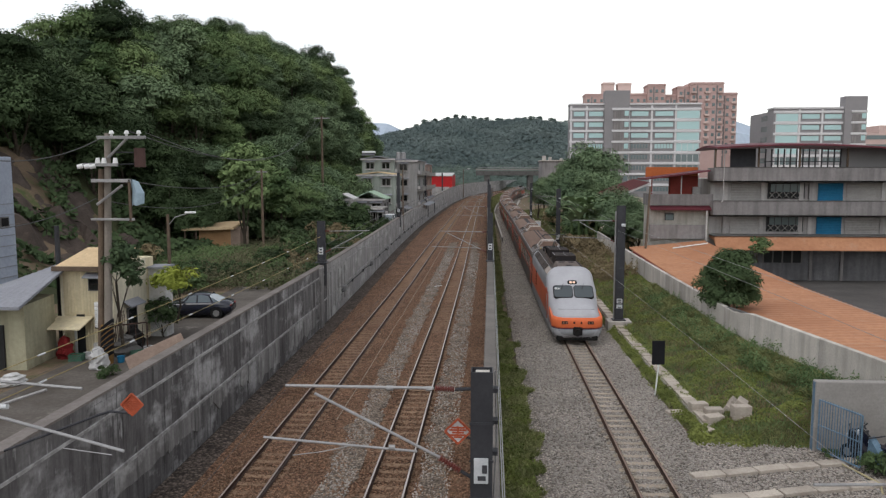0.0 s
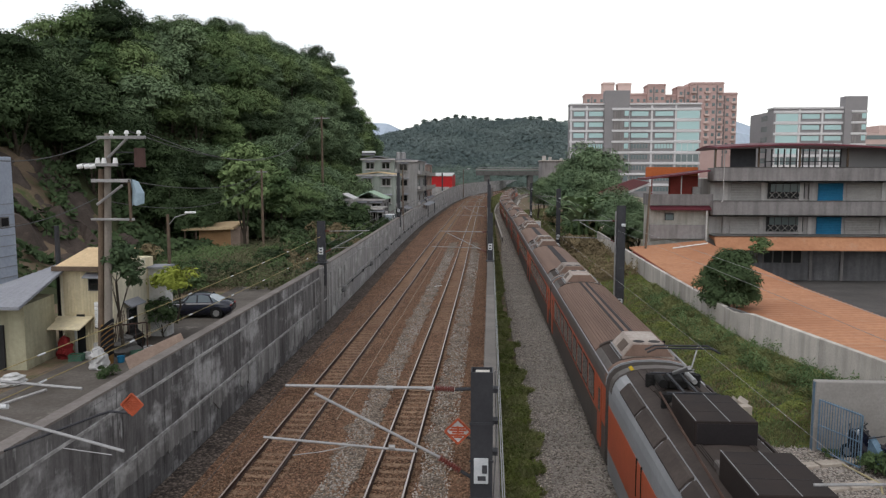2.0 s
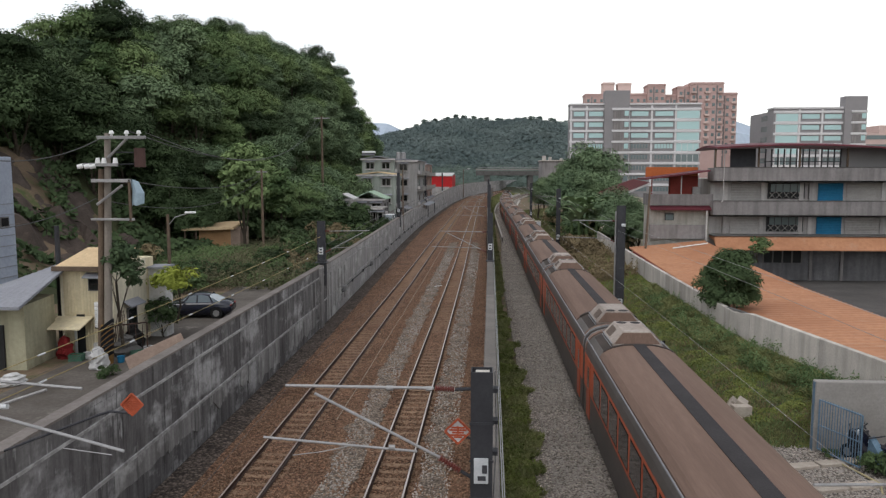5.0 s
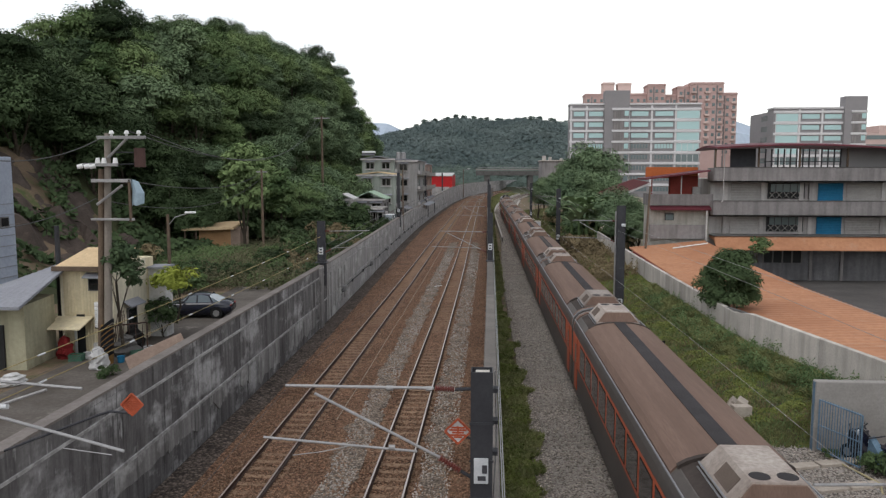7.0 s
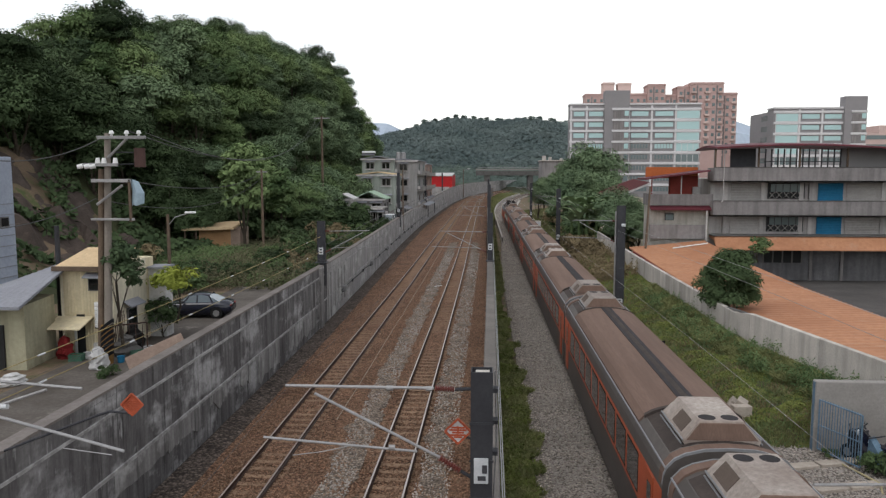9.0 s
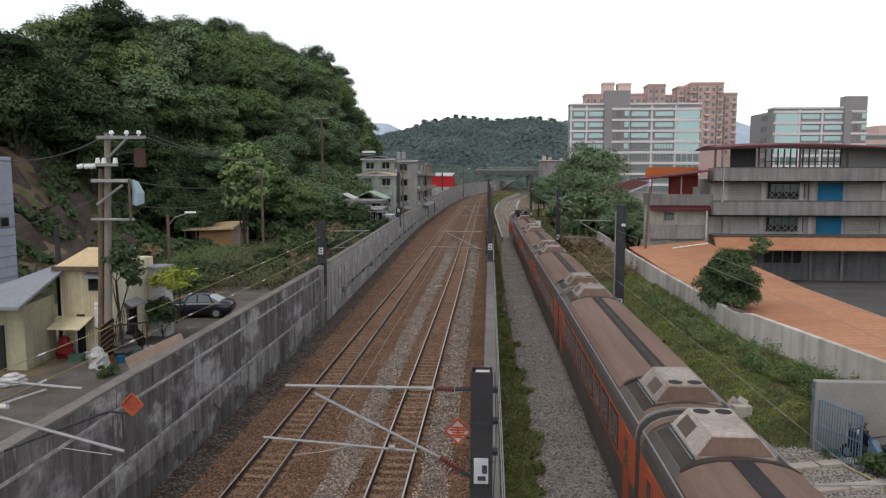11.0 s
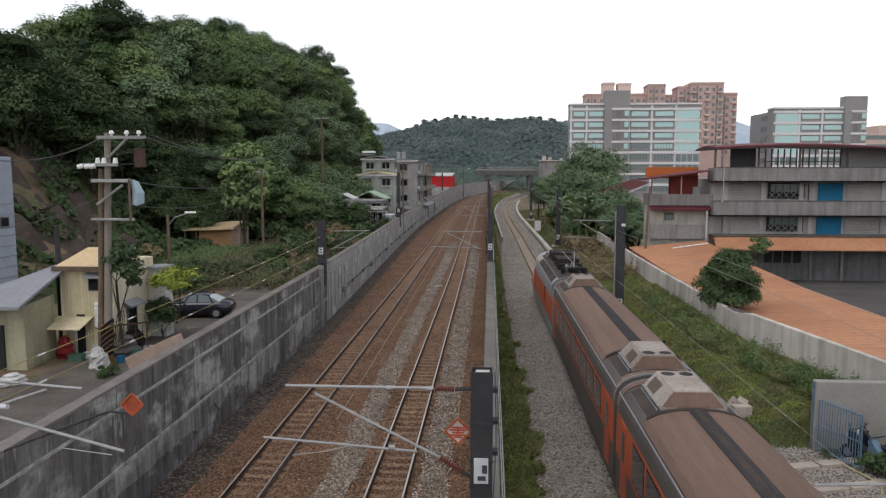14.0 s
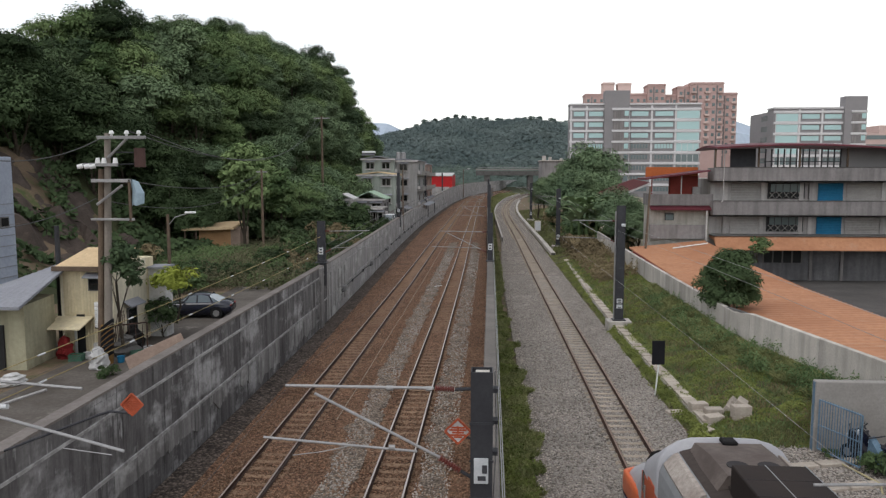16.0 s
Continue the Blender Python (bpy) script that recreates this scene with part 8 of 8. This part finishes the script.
def undergrowth():
    """Leaves that cover the slope between the trunks."""
    rg = np.random.default_rng(77)
    C, N = [], []
    for k in range(90000):
        y = rg.uniform(52, 235)
        fx = np.interp(y, [r[0] for r in FOOT], [r[1] for r in FOOT])
        rx = np.interp(y, [r[0] for r in RIDGE], [r[1] for r in RIDGE])
        x = fx + 4 + (rx - 8 - fx) * rg.random()
        if x < -0.72 * y - 4 or (59 < y < 79 and -48 < x < -34 and noise.noise(Vector((x * 0.3, y * 0.3, 1))) < 0.08):
            continue
        C.append((x, y, terrain(x, y) + (0.8 if 58 < y < 79 and -49 < x < -33 else 0) + abs(noise.noise(Vector((x * 0.25, y * 0.25, 2)))) * 3.0 * rg.random() ** 0.5))
        N.append((0.35, -0.35, 0.8))
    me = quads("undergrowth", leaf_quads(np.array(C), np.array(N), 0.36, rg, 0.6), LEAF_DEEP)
    tagged(new("undergrowth", me), "tangled green undergrowth on the steep slope", "undergrowth", kind="stuff")


undergrowth()
SHRUB = [tree_kind(31 + k, 1.5, 1.9, 9, 800, 0.13, (LEAF_MID, LEAF_DEEP, GRASS_DRY)[k], 0.7, 0.06) for k in range(3)]
rng = random.Random(8)
for k in range(150):
    y = rng.uniform(56, 128)
    x = rng.uniform(-34, WALL_L(y) - (7.5 if y > 60 else 9.5))
    if y < 90 and -0.47 < x / y < -0.29:
        continue
    if y < 64 and x / y < -0.5:
        continue
    kind = SHRUB[0 if rng.random() < 0.2 else 1 if rng.random() < 0.75 else 2]
    plant_tree(kind, x, y, terrain(x, y) + 0.1, rng.uniform(0.6, 1.5), rng.uniform(0, 360), "low green shrub on the slope below the wood", "shrub", "shrubs by the lane", "shrub")
for k in range(130):
    y = rng.uniform(56, 122)
    plant_tree(SHRUB[rng.choice((0, 1, 1, 2) if y < 90 else (0, 0, 1))], WALL_L(y) - rng.uniform(0.9 if y < 102 else 7.0, 10.5), y, 1.0, rng.uniform(0.45, 0.95) * (1 if y < 90 else 1.5), rng.uniform(0, 360), "dry scrubby shrub behind the retaining wall", "shrub", "shrubs by the lane", "shrub")
for k in range(46):
    y = rng.uniform(96, 110)
    x = -0.175 * y - rng.uniform(0.5, 7.5)
    plant_tree(SHRUB[rng.choice((0, 1, 1))], x, y, rng.uniform(1.0, 2.6), rng.uniform(1.0, 1.7), rng.uniform(0, 360), "dense climbing bush beside the lane houses", "shrub", "bushes by the lane houses", "shrub")
for k in range(22):
    x, y = rng.uniform(-29, -20.5), rng.uniform(46, 60)
    plant_tree(SHRUB[rng.choice((0, 0, 1))], x, y, terrain(x, y), rng.uniform(0.5, 0.9), rng.uniform(0, 360), "leafy vegetable bush in the garden plot", "shrub", "garden bushes", "shrub")

for x, y, s in ((11.75, 25.2, 0.22), (12.6, 24.0, 0.42), (13.0, 23.3, 0.5), (12.9, 22.6, 0.4)):
    plant_tree(SHRUB[0], x, y, -0.2, s, 70 * x, "weed clump on the gravel by the gate", "weed", "weeds by the gate", "weed_clump")
# garden and yard trees of their own shape
PAPAYA = tree_kind(51, 1.2, 2.6, 16, 2600, 0.11, LEAF_DARK, 2.3, 0.08)
plant_tree(PAPAYA, -16.72, 32.0, 4.01, 1.0, 20, "young broad-leaved tree beside the cream house", "tree", name="garden_tree")
YTREE = tree_kind(52, 1.25, 1.8, 14, 1400, 0.11, LEAF_YELLOW, 1.6, 0.06)
plant_tree(YTREE, -15.94, 36.0, 3.49, 0.95, 40, "yellow-green ornamental tree in the yard", "tree", name="garden_tree")
plant_tree(SHRUB[1], -17.03, 37.0, 1.4, 0.9, 40, "dark bush under the yellow-green tree", "shrub", name="shrub")
plant_tree(SHRUB[0], -16.16, 29.5, 0.9, 0.35, 0, "small weed clump by the wall", "shrub", name="shrub")
CONE = tree_kind(53, 2.4, 8.5, 24, 5200, 0.2, LEAF_LIGHT, 3.0, 0.2)
plant_tree(CONE, -28.76, 84, 3.2, 1.25, 0, "tall feathery bamboo clump at the forest edge", "bamboo", name="bamboo_clump")
plant_tree(CONE, -26.38, 92, 2.4, 1.0, 70, "tall feathery bamboo clump at the forest edge", "bamboo", name="bamboo_clump")
plant_tree(CONE, -29.76, 96, 3.0, 1.1, 140, "tall feathery bamboo clump at the forest edge", "bamboo", name="bamboo_clump")
YARD = tree_kind(54, 1.95, 5.0, 30, 22000, 0.08, LEAF_DEEP, 2.6, 0.2)
plant_tree(YARD, 13.62, 42.5, 1.02, 0.96, 45, "dark round-crowned tree behind the boundary wall", "tree", name="yard_tree")
plant_tree(SHRUB[0], 15.47, 43.2, 4.90, 0.62, 0, "light branch spray beside the yard tree", "shrub", name="shrub")

rng = random.Random(9)
for x, y, s in ((16.91, 128, 1.7), (13.07, 130, 1.0), (17.65, 118, 0.85), (12.80, 150, 1.0), (17.30, 150, 1.2), (17.28, 96, 0.8), (15.49, 97, 1.0), (18.44, 92, 0.75), (15.70, 92, 0.9), (16.75, 88, 0.6), (15.62, 89, 0.55), (14.06, 190, 1.0), (18.37, 170, 1.2), (16.85, 122, 1.15), (13.87, 124, 1.2), (12.2, 122, 0.8), (17.59, 112, 0.95), (14.67, 112, 0.8), (12.4, 110, 0.5)):
    plant_tree(FOREST[rng.choice((4, 1, 1))], x, y, 2.2 * s + (1.2 if s > 1 else 0), s, rng.uniform(0, 360), "leafy tree beside the branch line", "tree", "trees by the branch")
for k in range(34):
    y = rng.uniform(88, 150)
    x = rng.uniform(10.2, 18) + (y - 90) * 0.03
    plant_tree(SHRUB[rng.choice((0, 0, 1, 2))], x, y, 0.1, rng.uniform(0.8, 1.7), rng.uniform(0, 360), "dense shrub at the end of the grass bank", "shrub", "shrubs by the branch", "shrub")
for x, y in ((10.95, 88), (11.68, 86), (9.97, 90), (10.3, 84), (12.2, 89), (11.2, 82), (9.6, 86), (12.6, 84)):
    plant_tree(SHRUB[2], x, y, 0.3, 1.1, 30 * x, "brown dry brushwood pile on the bank", "brushwood", name="brushwood")


def banana(x, y, z, s, seed):
    t = thing("banana_plant", pose(x, y, z), "banana plant with long pale green leaves", "banana plant", "banana plants")
    r = random.Random(seed)
    part("stem", Build().rod((0, 0, 0), (0, 0, 2.2 * s), 0.14 * s, 8, 0.1 * s), LEAF_MID, t)
    for k in range(9):
        a, L, lift = k * 0.72 + r.random() * 0.4, s * r.uniform(1.6, 2.3), r.uniform(0.5, 1.3)
        d, q = Vector((math.cos(a), math.sin(a), 0)), Vector((-math.sin(a), math.cos(a), 0))
        rows = []
        for i in range(6):
            u = i / 5
            c = d * L * (0.75 * u) + Vector((0, 0, 2.1 * s + lift * s * (2.3 * u - 1.5 * u * u)))
            w = 0.32 * s * math.sin(math.pi * min(0.97, 0.08 + u * 0.92))
            rows.append([c - q * w + Vector((0, 0, 0.08 * s)), c, c + q * w + Vector((0, 0, 0.08 * s))])
        part("leaf", Build().loft(rows, closed=False, caps=False), BANANA_LEAF, t)


BANANA_LEAF = leaf_mat("banana_leaf", (0.13, 0.19, 0.09), (0.27, 0.34, 0.19))
for k, (x, y, z, s) in enumerate(((11.2, 93, 0.4, 1.6), (12.3, 94, 0.5, 1.85), (13.4, 93, 0.5, 1.75), (11.8, 96, 0.5, 1.9), (13.9, 96, 0.5, 1.9), (10.5, 95, 0.3, 1.4))):
    banana(x, y, z, s, k)


BIG = [tree_kind(61 + k, 3.4, 9.6, 30, 11000, 0.13, LEAF_HAZE, 4.0, 0.3) for k in range(2)]
for k, (x, y, s, z) in enumerate(((17.59, 126, 1.05, 4.6), (14.53, 129, 0.95, 4.2), (11.6, 127, 0.75, 3.0), (18.78, 114, 0.6, 2.4), (12.2, 150, 0.85, 2.2), (15.2, 152, 0.9, 2.4), (9.9, 152, 0.6, 1.6))):
    plant_tree(BIG[k % 2], x, y, z, s, 70 * k, "tall dense dark-leaved tree beside the branch line", "tree", "trees by the branch")


# a bare, crumbling scar in the wooded slope
def scar():
    rows = []
    for j in range(45):
        row = []
        for i in range(41):
            u, v = i / 40, j / 44
            x, y = -51 + 19 * u, 56 + 24 * v
            edge = min(u, 1 - u, v, 1 - v) * 6
            h = 1.9 * noise.fractal(Vector((x * 0.3, y * 0.3, 3)), 0.75, 2.1, 7) + 0.35
            row.append((x, y, terrain(x, y) + (h if edge > 1 else h * edge - 1.2 * (1 - edge))))
        rows.append(row)
    tagged(part("cliff", Build().loft(rows, closed=False, caps=False), CLIFF), "bare brown crumbling soil scar in the wooded slope", "cliff", kind="structure")


scar()


# woods too far off to count; their leaf colours hold the distance haze
def far_woods(name, y0, y1, leaf, material, label, seed, step=3.7):
    """Uneven crowns that run into one another, each a lumpy mass with loose leaves over it."""
    rg = np.random.default_rng(seed)
    C, N, V, F = [], [], [], []
    for y in np.arange(y0, y1, step):
        for x in np.arange(-150, 120, step):
            px, py = x + rg.uniform(-2, 2), y + rg.uniform(-2, 2)
            if py < 440 and (px > WALL_L(py) - 14 or px < -95):
                continue
            if px > 75 and py < 560:
                continue
            if 225 < py < 275 and px > -50:
                continue
            swell = noise.noise(Vector((px * 0.07, py * 0.07, seed))) + 0.6 * noise.noise(Vector((px * 0.021, py * 0.021, seed + 4)))
            r = rg.uniform(1.5, 2.7) if rg.random() < 0.93 else rg.uniform(2.6, 3.6)
            base = np.array([px, py, terrain(px, py) + 1.5 * swell])
            tall = rg.uniform(0.55, 1.0)
            k0 = len(V)
            for a in range(4):
                el = math.pi / 2 * (0.02 + a / 3.3) - 0.3
                for b in range(6):
                    az = 2 * math.pi * (b + 0.5 * (a % 2)) / 6
                    d = np.array([math.cos(el) * math.cos(az), math.cos(el) * math.sin(az), math.sin(el)])
                    V.append(base + d * r * rg.uniform(0.5, 1.0) * np.array([1, 1, tall]))
            F += [(k0 + a * 6 + b, k0 + a * 6 + (b + 1) % 6, k0 + a * 6 + 6 + (b + 1) % 6, k0 + a * 6 + 6 + b) for a in range(3) for b in range(6)]
            F.append(tuple(k0 + 18 + b for b in range(6)))
            k = 44
            d = rg.normal(0, 1, (k, 3))
            d[:, 2] = np.abs(d[:, 2])
            d /= np.linalg.norm(d, axis=1)[:, None]
            C.append(base + d * r * rg.uniform(0.8, 1.3, (k, 1)) * np.array([1, 1, tall]))
            N.append(d * 0.6 + np.array([0, -0.25, 0.55]))
    C, N = np.concatenate(C), np.concatenate(N)
    t = thing(name, pose(0, 0, 0), label, "woods", kind="stuff")
    part("crowns", Build().add(V, F), material, t, smooth=True)
    part("leaves", quads("leaves", leaf_quads(C, N, leaf, rg, 0.6), material), None, t)
    return t


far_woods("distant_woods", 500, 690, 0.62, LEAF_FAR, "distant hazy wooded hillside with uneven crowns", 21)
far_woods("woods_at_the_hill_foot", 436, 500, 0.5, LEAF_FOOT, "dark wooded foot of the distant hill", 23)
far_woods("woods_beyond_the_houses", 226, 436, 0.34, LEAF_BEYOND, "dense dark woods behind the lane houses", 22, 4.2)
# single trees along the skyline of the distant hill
# Haze is mixed into their leaf colour too.
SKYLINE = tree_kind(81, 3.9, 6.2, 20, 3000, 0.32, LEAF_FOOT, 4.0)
rng = random.Random(31)
for k in range(26):
    x = -62 + k * 6.6 + rng.uniform(-2.5, 2.5)
    y = rng.uniform(640, 664)
    plant_tree(SKYLINE, x, y, terrain(x, y) + 0.6, rng.uniform(0.45, 0.8), rng.uniform(0, 360), "small tree standing on the skyline of the distant hill", "tree", "skyline trees", "tree", rng.uniform(0.8, 1.25))
# blue mountains on the horizon, haze put into their pale colour
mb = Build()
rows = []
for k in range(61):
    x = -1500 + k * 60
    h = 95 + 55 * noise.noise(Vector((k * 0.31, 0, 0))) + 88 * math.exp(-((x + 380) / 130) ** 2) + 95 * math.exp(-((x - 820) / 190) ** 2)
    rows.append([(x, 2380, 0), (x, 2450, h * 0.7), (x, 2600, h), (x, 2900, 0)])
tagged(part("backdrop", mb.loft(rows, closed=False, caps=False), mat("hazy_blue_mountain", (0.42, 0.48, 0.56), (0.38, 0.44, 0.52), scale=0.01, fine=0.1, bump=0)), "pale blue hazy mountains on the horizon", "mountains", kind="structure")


# ---- grass ----
def grass(name, count, xa, xb, y0, y1, zf, size, material, label, seed, patch=0.0):
    rg = np.random.default_rng(seed)
    y = y0 + (y1 - y0) * rg.random(count) ** 1.4
    u = rg.random(count)
    x = np.array([xa(v) + (xb(v) - xa(v)) * w for v, w in zip(y, u)])
    if patch:
        keep = np.array([noise.noise(Vector((a * 0.55, b * 0.55, seed))) > -patch for a, b in zip(x, y)])
        x, y = x[keep], y[keep]
    z = np.array([zf(a, b) for a, b in zip(x, y)])
    m = len(x)
    a = rg.random(m) * 6.28
    s = size * rg.uniform(0.5, 1.5, m)
    lean = rg.normal(0, 0.55, (m, 2)) * s[:, None]
    w = np.stack([np.cos(a), np.sin(a), np.zeros(m)], 1) * (s * 0.09)[:, None]
    base = np.stack([x, y, z], 1)
    tip = base + np.stack([lean[:, 0], lean[:, 1], s], 1)
    midp = base * 0.45 + tip * 0.55 + np.stack([-lean[:, 0] * 0.2, -lean[:, 1] * 0.2, s * 0.12], 1)
    P = np.stack([base - w * 0.4, midp - w, tip, midp + w], 1)
    return tagged(new(name, quads(name, P, material)), label, "grass", kind="stuff")


def bank(x, y):
    a, b = BRANCH(y) + 2.6, WALL_R(y)
    m_ = a * 0.55 + b * 0.45
    if y < 26.9:
        f = max(0.0, (y - 26.15) / 0.75)
        return -0.43 + f * (bank(x + 0.0, 26.9) + 0.43)
    return -0.35 + 0.67 * (x - a) / (m_ - a) if x < m_ else 0.32 + 0.63 * (x - m_) / (b - m_)


def verge_edge(y):
    return mid(y) + 0.3 + (1.25 + 0.75 * noise.fractal(Vector((y * 0.9, 1.5, 0)), 0.8, 2.2, 5)) * (1 - 0.6 * ease((y - 22) / 42))


def cover(name, count, xa, xb, y0, y1, zf, size, material, label, seed, gaps, h=0.08):
    """Low leafy ground cover in uneven clumps with bare gaps."""
    rg = np.random.default_rng(seed)
    C = []
    for y, u in zip(y0 + (y1 - y0) * rg.random(count) ** 1.5, rg.random(count)):
        x = xa(y) + (xb(y) - xa(y)) * u
        f = noise.fractal(Vector((x * 0.8, y * 0.8, seed)), 0.9, 2.1, 4)
        if f < gaps:
            continue
        C.append((x, y, zf(x, y) + h * min(1.6, 0.3 + 1.4 * max(0, f - gaps)) * rg.random()))
    C = np.array(C)
    N = np.tile((0.0, -0.25, 0.8), (len(C), 1))
    return tagged(new(name, quads(name, leaf_quads(C, N, size, rg, 0.55), material)), label, "ground cover", kind="stuff")


cover("bank_cover", 210000, lambda y: BRANCH(y) + 2.7, lambda y: WALL_R(y) - 0.05, 26.1, 80, bank, 0.042, COVER, "low leafy green ground cover on the bank", 61, -0.26, 0.2)
cover("bank_weeds", 30000, lambda y: WALL_R(y) - 1.9, lambda y: WALL_R(y) - 0.05, 26.6, 52, bank, 0.05, LEAF_LIGHT, "tall leafy weeds along the boundary wall", 62, -0.15, 0.85)
cover("drain_weeds", 16000, lambda y: BRANCH(y) + 2.3, lambda y: DRAIN(y) - 0.3, 26.4, 46, lambda x, y: bank(x, y) - 0.02, 0.05, COVER, "green weeds between the ballast and the drain", 65, -0.1, 0.35)
cover("verge_cover", 50000, lambda y: mid(y) + 0.25, verge_edge, 16, 64, lambda x, y: -0.2, 0.06, COVER, "lush leafy weeds beside the middle wall", 63, -0.35, 0.2)
cover("garden_greens", 50000, lambda y: -0.44 * y - 3, lambda y: WALL_L(y) - 1.0, 54, 82, lambda x, y: 1.0, 0.11, LEAF_MID, "green garden plants beyond the lane", 64, -0.3, 0.5)
cover("dry_scrub", 36000, lambda y: WALL_L(y) - 14.0, lambda y: WALL_L(y) - 0.8, 52, 98, lambda x, y: 1.1, 0.09, DRY_SCRUB, "tangled dry brown scrub behind the retaining wall", 66, -0.25, 1.3)
grass("bank_grass", 190000, lambda y: BRANCH(y) + 2.55, lambda y: WALL_R(y) - 0.02, 26.1, 92, bank, 0.12, GRASS, "green grass and weeds on the railway bank", 41, 0.16)
grass("tall_grass", 60000, lambda y: WALL_R(y) - 1.7, lambda y: WALL_R(y) - 0.05, 26.6, 56, bank, 0.3, GRASS, "tall grass along the boundary wall", 42, 0.15)
grass("weeds", 20000, lambda y: BRANCH(y) + 3.5, lambda y: WALL_R(y) - 0.4, 26.1, 80, bank, 0.16, LEAF_LIGHT, "leafy weeds scattered on the bank", 43, 0.0)
grass("dry_grass", 26000, lambda y: BRANCH(y) + 4.0, lambda y: WALL_R(y) - 0.6, 26.5, 90, bank, 0.16, GRASS_DRY, "dry straw among the grass", 44, 0.1)
cover("dry_bank", 26000, lambda y: BRANCH(y) + 4.4, lambda y: WALL_R(y) - 0.1, 62, 104, bank, 0.1, GRASS_DRY, "dry brown scrub at the far end of the bank", 67, -0.1, 0.9)
grass("verge_grass", 60000, lambda y: mid(y) + 0.25, verge_edge, 17, 66, lambda x, y: -0.22, 0.17, GRASS, "lush green grass strip beside the middle wall", 45)
grass("thin_grass", 5000, lambda y: mid(y) + 0.3, lambda y: mid(y) + 1.2, 60, 170, lambda x, y: -0.25, 0.3, GRASS, "sparse grass beside the middle wall", 46)
grass("trough_grass", 26000, lambda y: BRANCH(y) + 3.3, lambda y: BRANCH(y) + 12, 88, 190, lambda x, y: bank(x, y), 0.3, GRASS, "green grass beside the cable trough", 44)
grass("curve_grass", 16000, lambda y: mid(y) + 0.3, lambda y: BRANCH(y) - 2.85, 150, 350, lambda x, y: -0.2, 0.5, GRASS, "grass behind the low curving wall", 47)
rows = [[(BRANCH(26) + 2.6 + (WALL_R(26) - BRANCH(26) - 2.6) * k / 12, 26.15 + 0.15 * math.sin(k * 2.1), -0.43) for k in range(13)]]
for y in np.arange(26.9, 130, 1.2):
    a, b = BRANCH(y) + 2.6, WALL_R(y) + 0.02
    rows.append([(a + (b - a) * k / 12, y, bank(a + (b - a) * k / 12, y) + 0.02 + 0.05 * noise.noise(Vector((k * 0.9, y * 0.8, 4)))) for k in range(13)])
tagged(part("bank", Build().loft(rows, closed=False, caps=False), EARTH), "grassy brown earth of the railway bank", "soil", kind="structure")


# ---- what moves ----
# tenths of a second and the y of the leading nose tip
RUN = smooth_path([(0, 41.2), (5, 32.3), (8, 27.1), (10, 23.5), (15, 14.5), (20, 5.5), (35, -21.8), (40, -30.9), (70, -84.8), (90, -121.4), (120, -177.0), (140, -214.9), (150, -234.1), (160, -253.3)])


def motions():
    ts = [k * 0.5 for k in range(33)]
    nose = [RUN(t * 10) for t in ts]

    def rows(front, rear, origin, flip):
        out = []
        for t, y in zip(ts, nose):
            a, b = y + front, y + rear
            xa, xb = BRANCH(a), BRANCH(b)
            f = (origin - front) / (rear - front)
            out.append((t, pose(xa + (xb - xa) * f, a + (b - a) * f, 0, 0, 0, math.degrees(math.atan2(xa - xb, b - a)) + (180 if flip else 0))))
        return out

    walk(loco_front, rows(3.6, 12.6, 0.0, False))
    for k, c in enumerate(coaches):
        o = LOCO + CAR * (k + 0.5)
        walk(c, rows(o - 6.9, o + 6.9, o, False))
    end = LOCO * 2 + CAR * COACHES
    walk(loco_rear, rows(end - 12.6, end - 3.6, end, True))


motions()
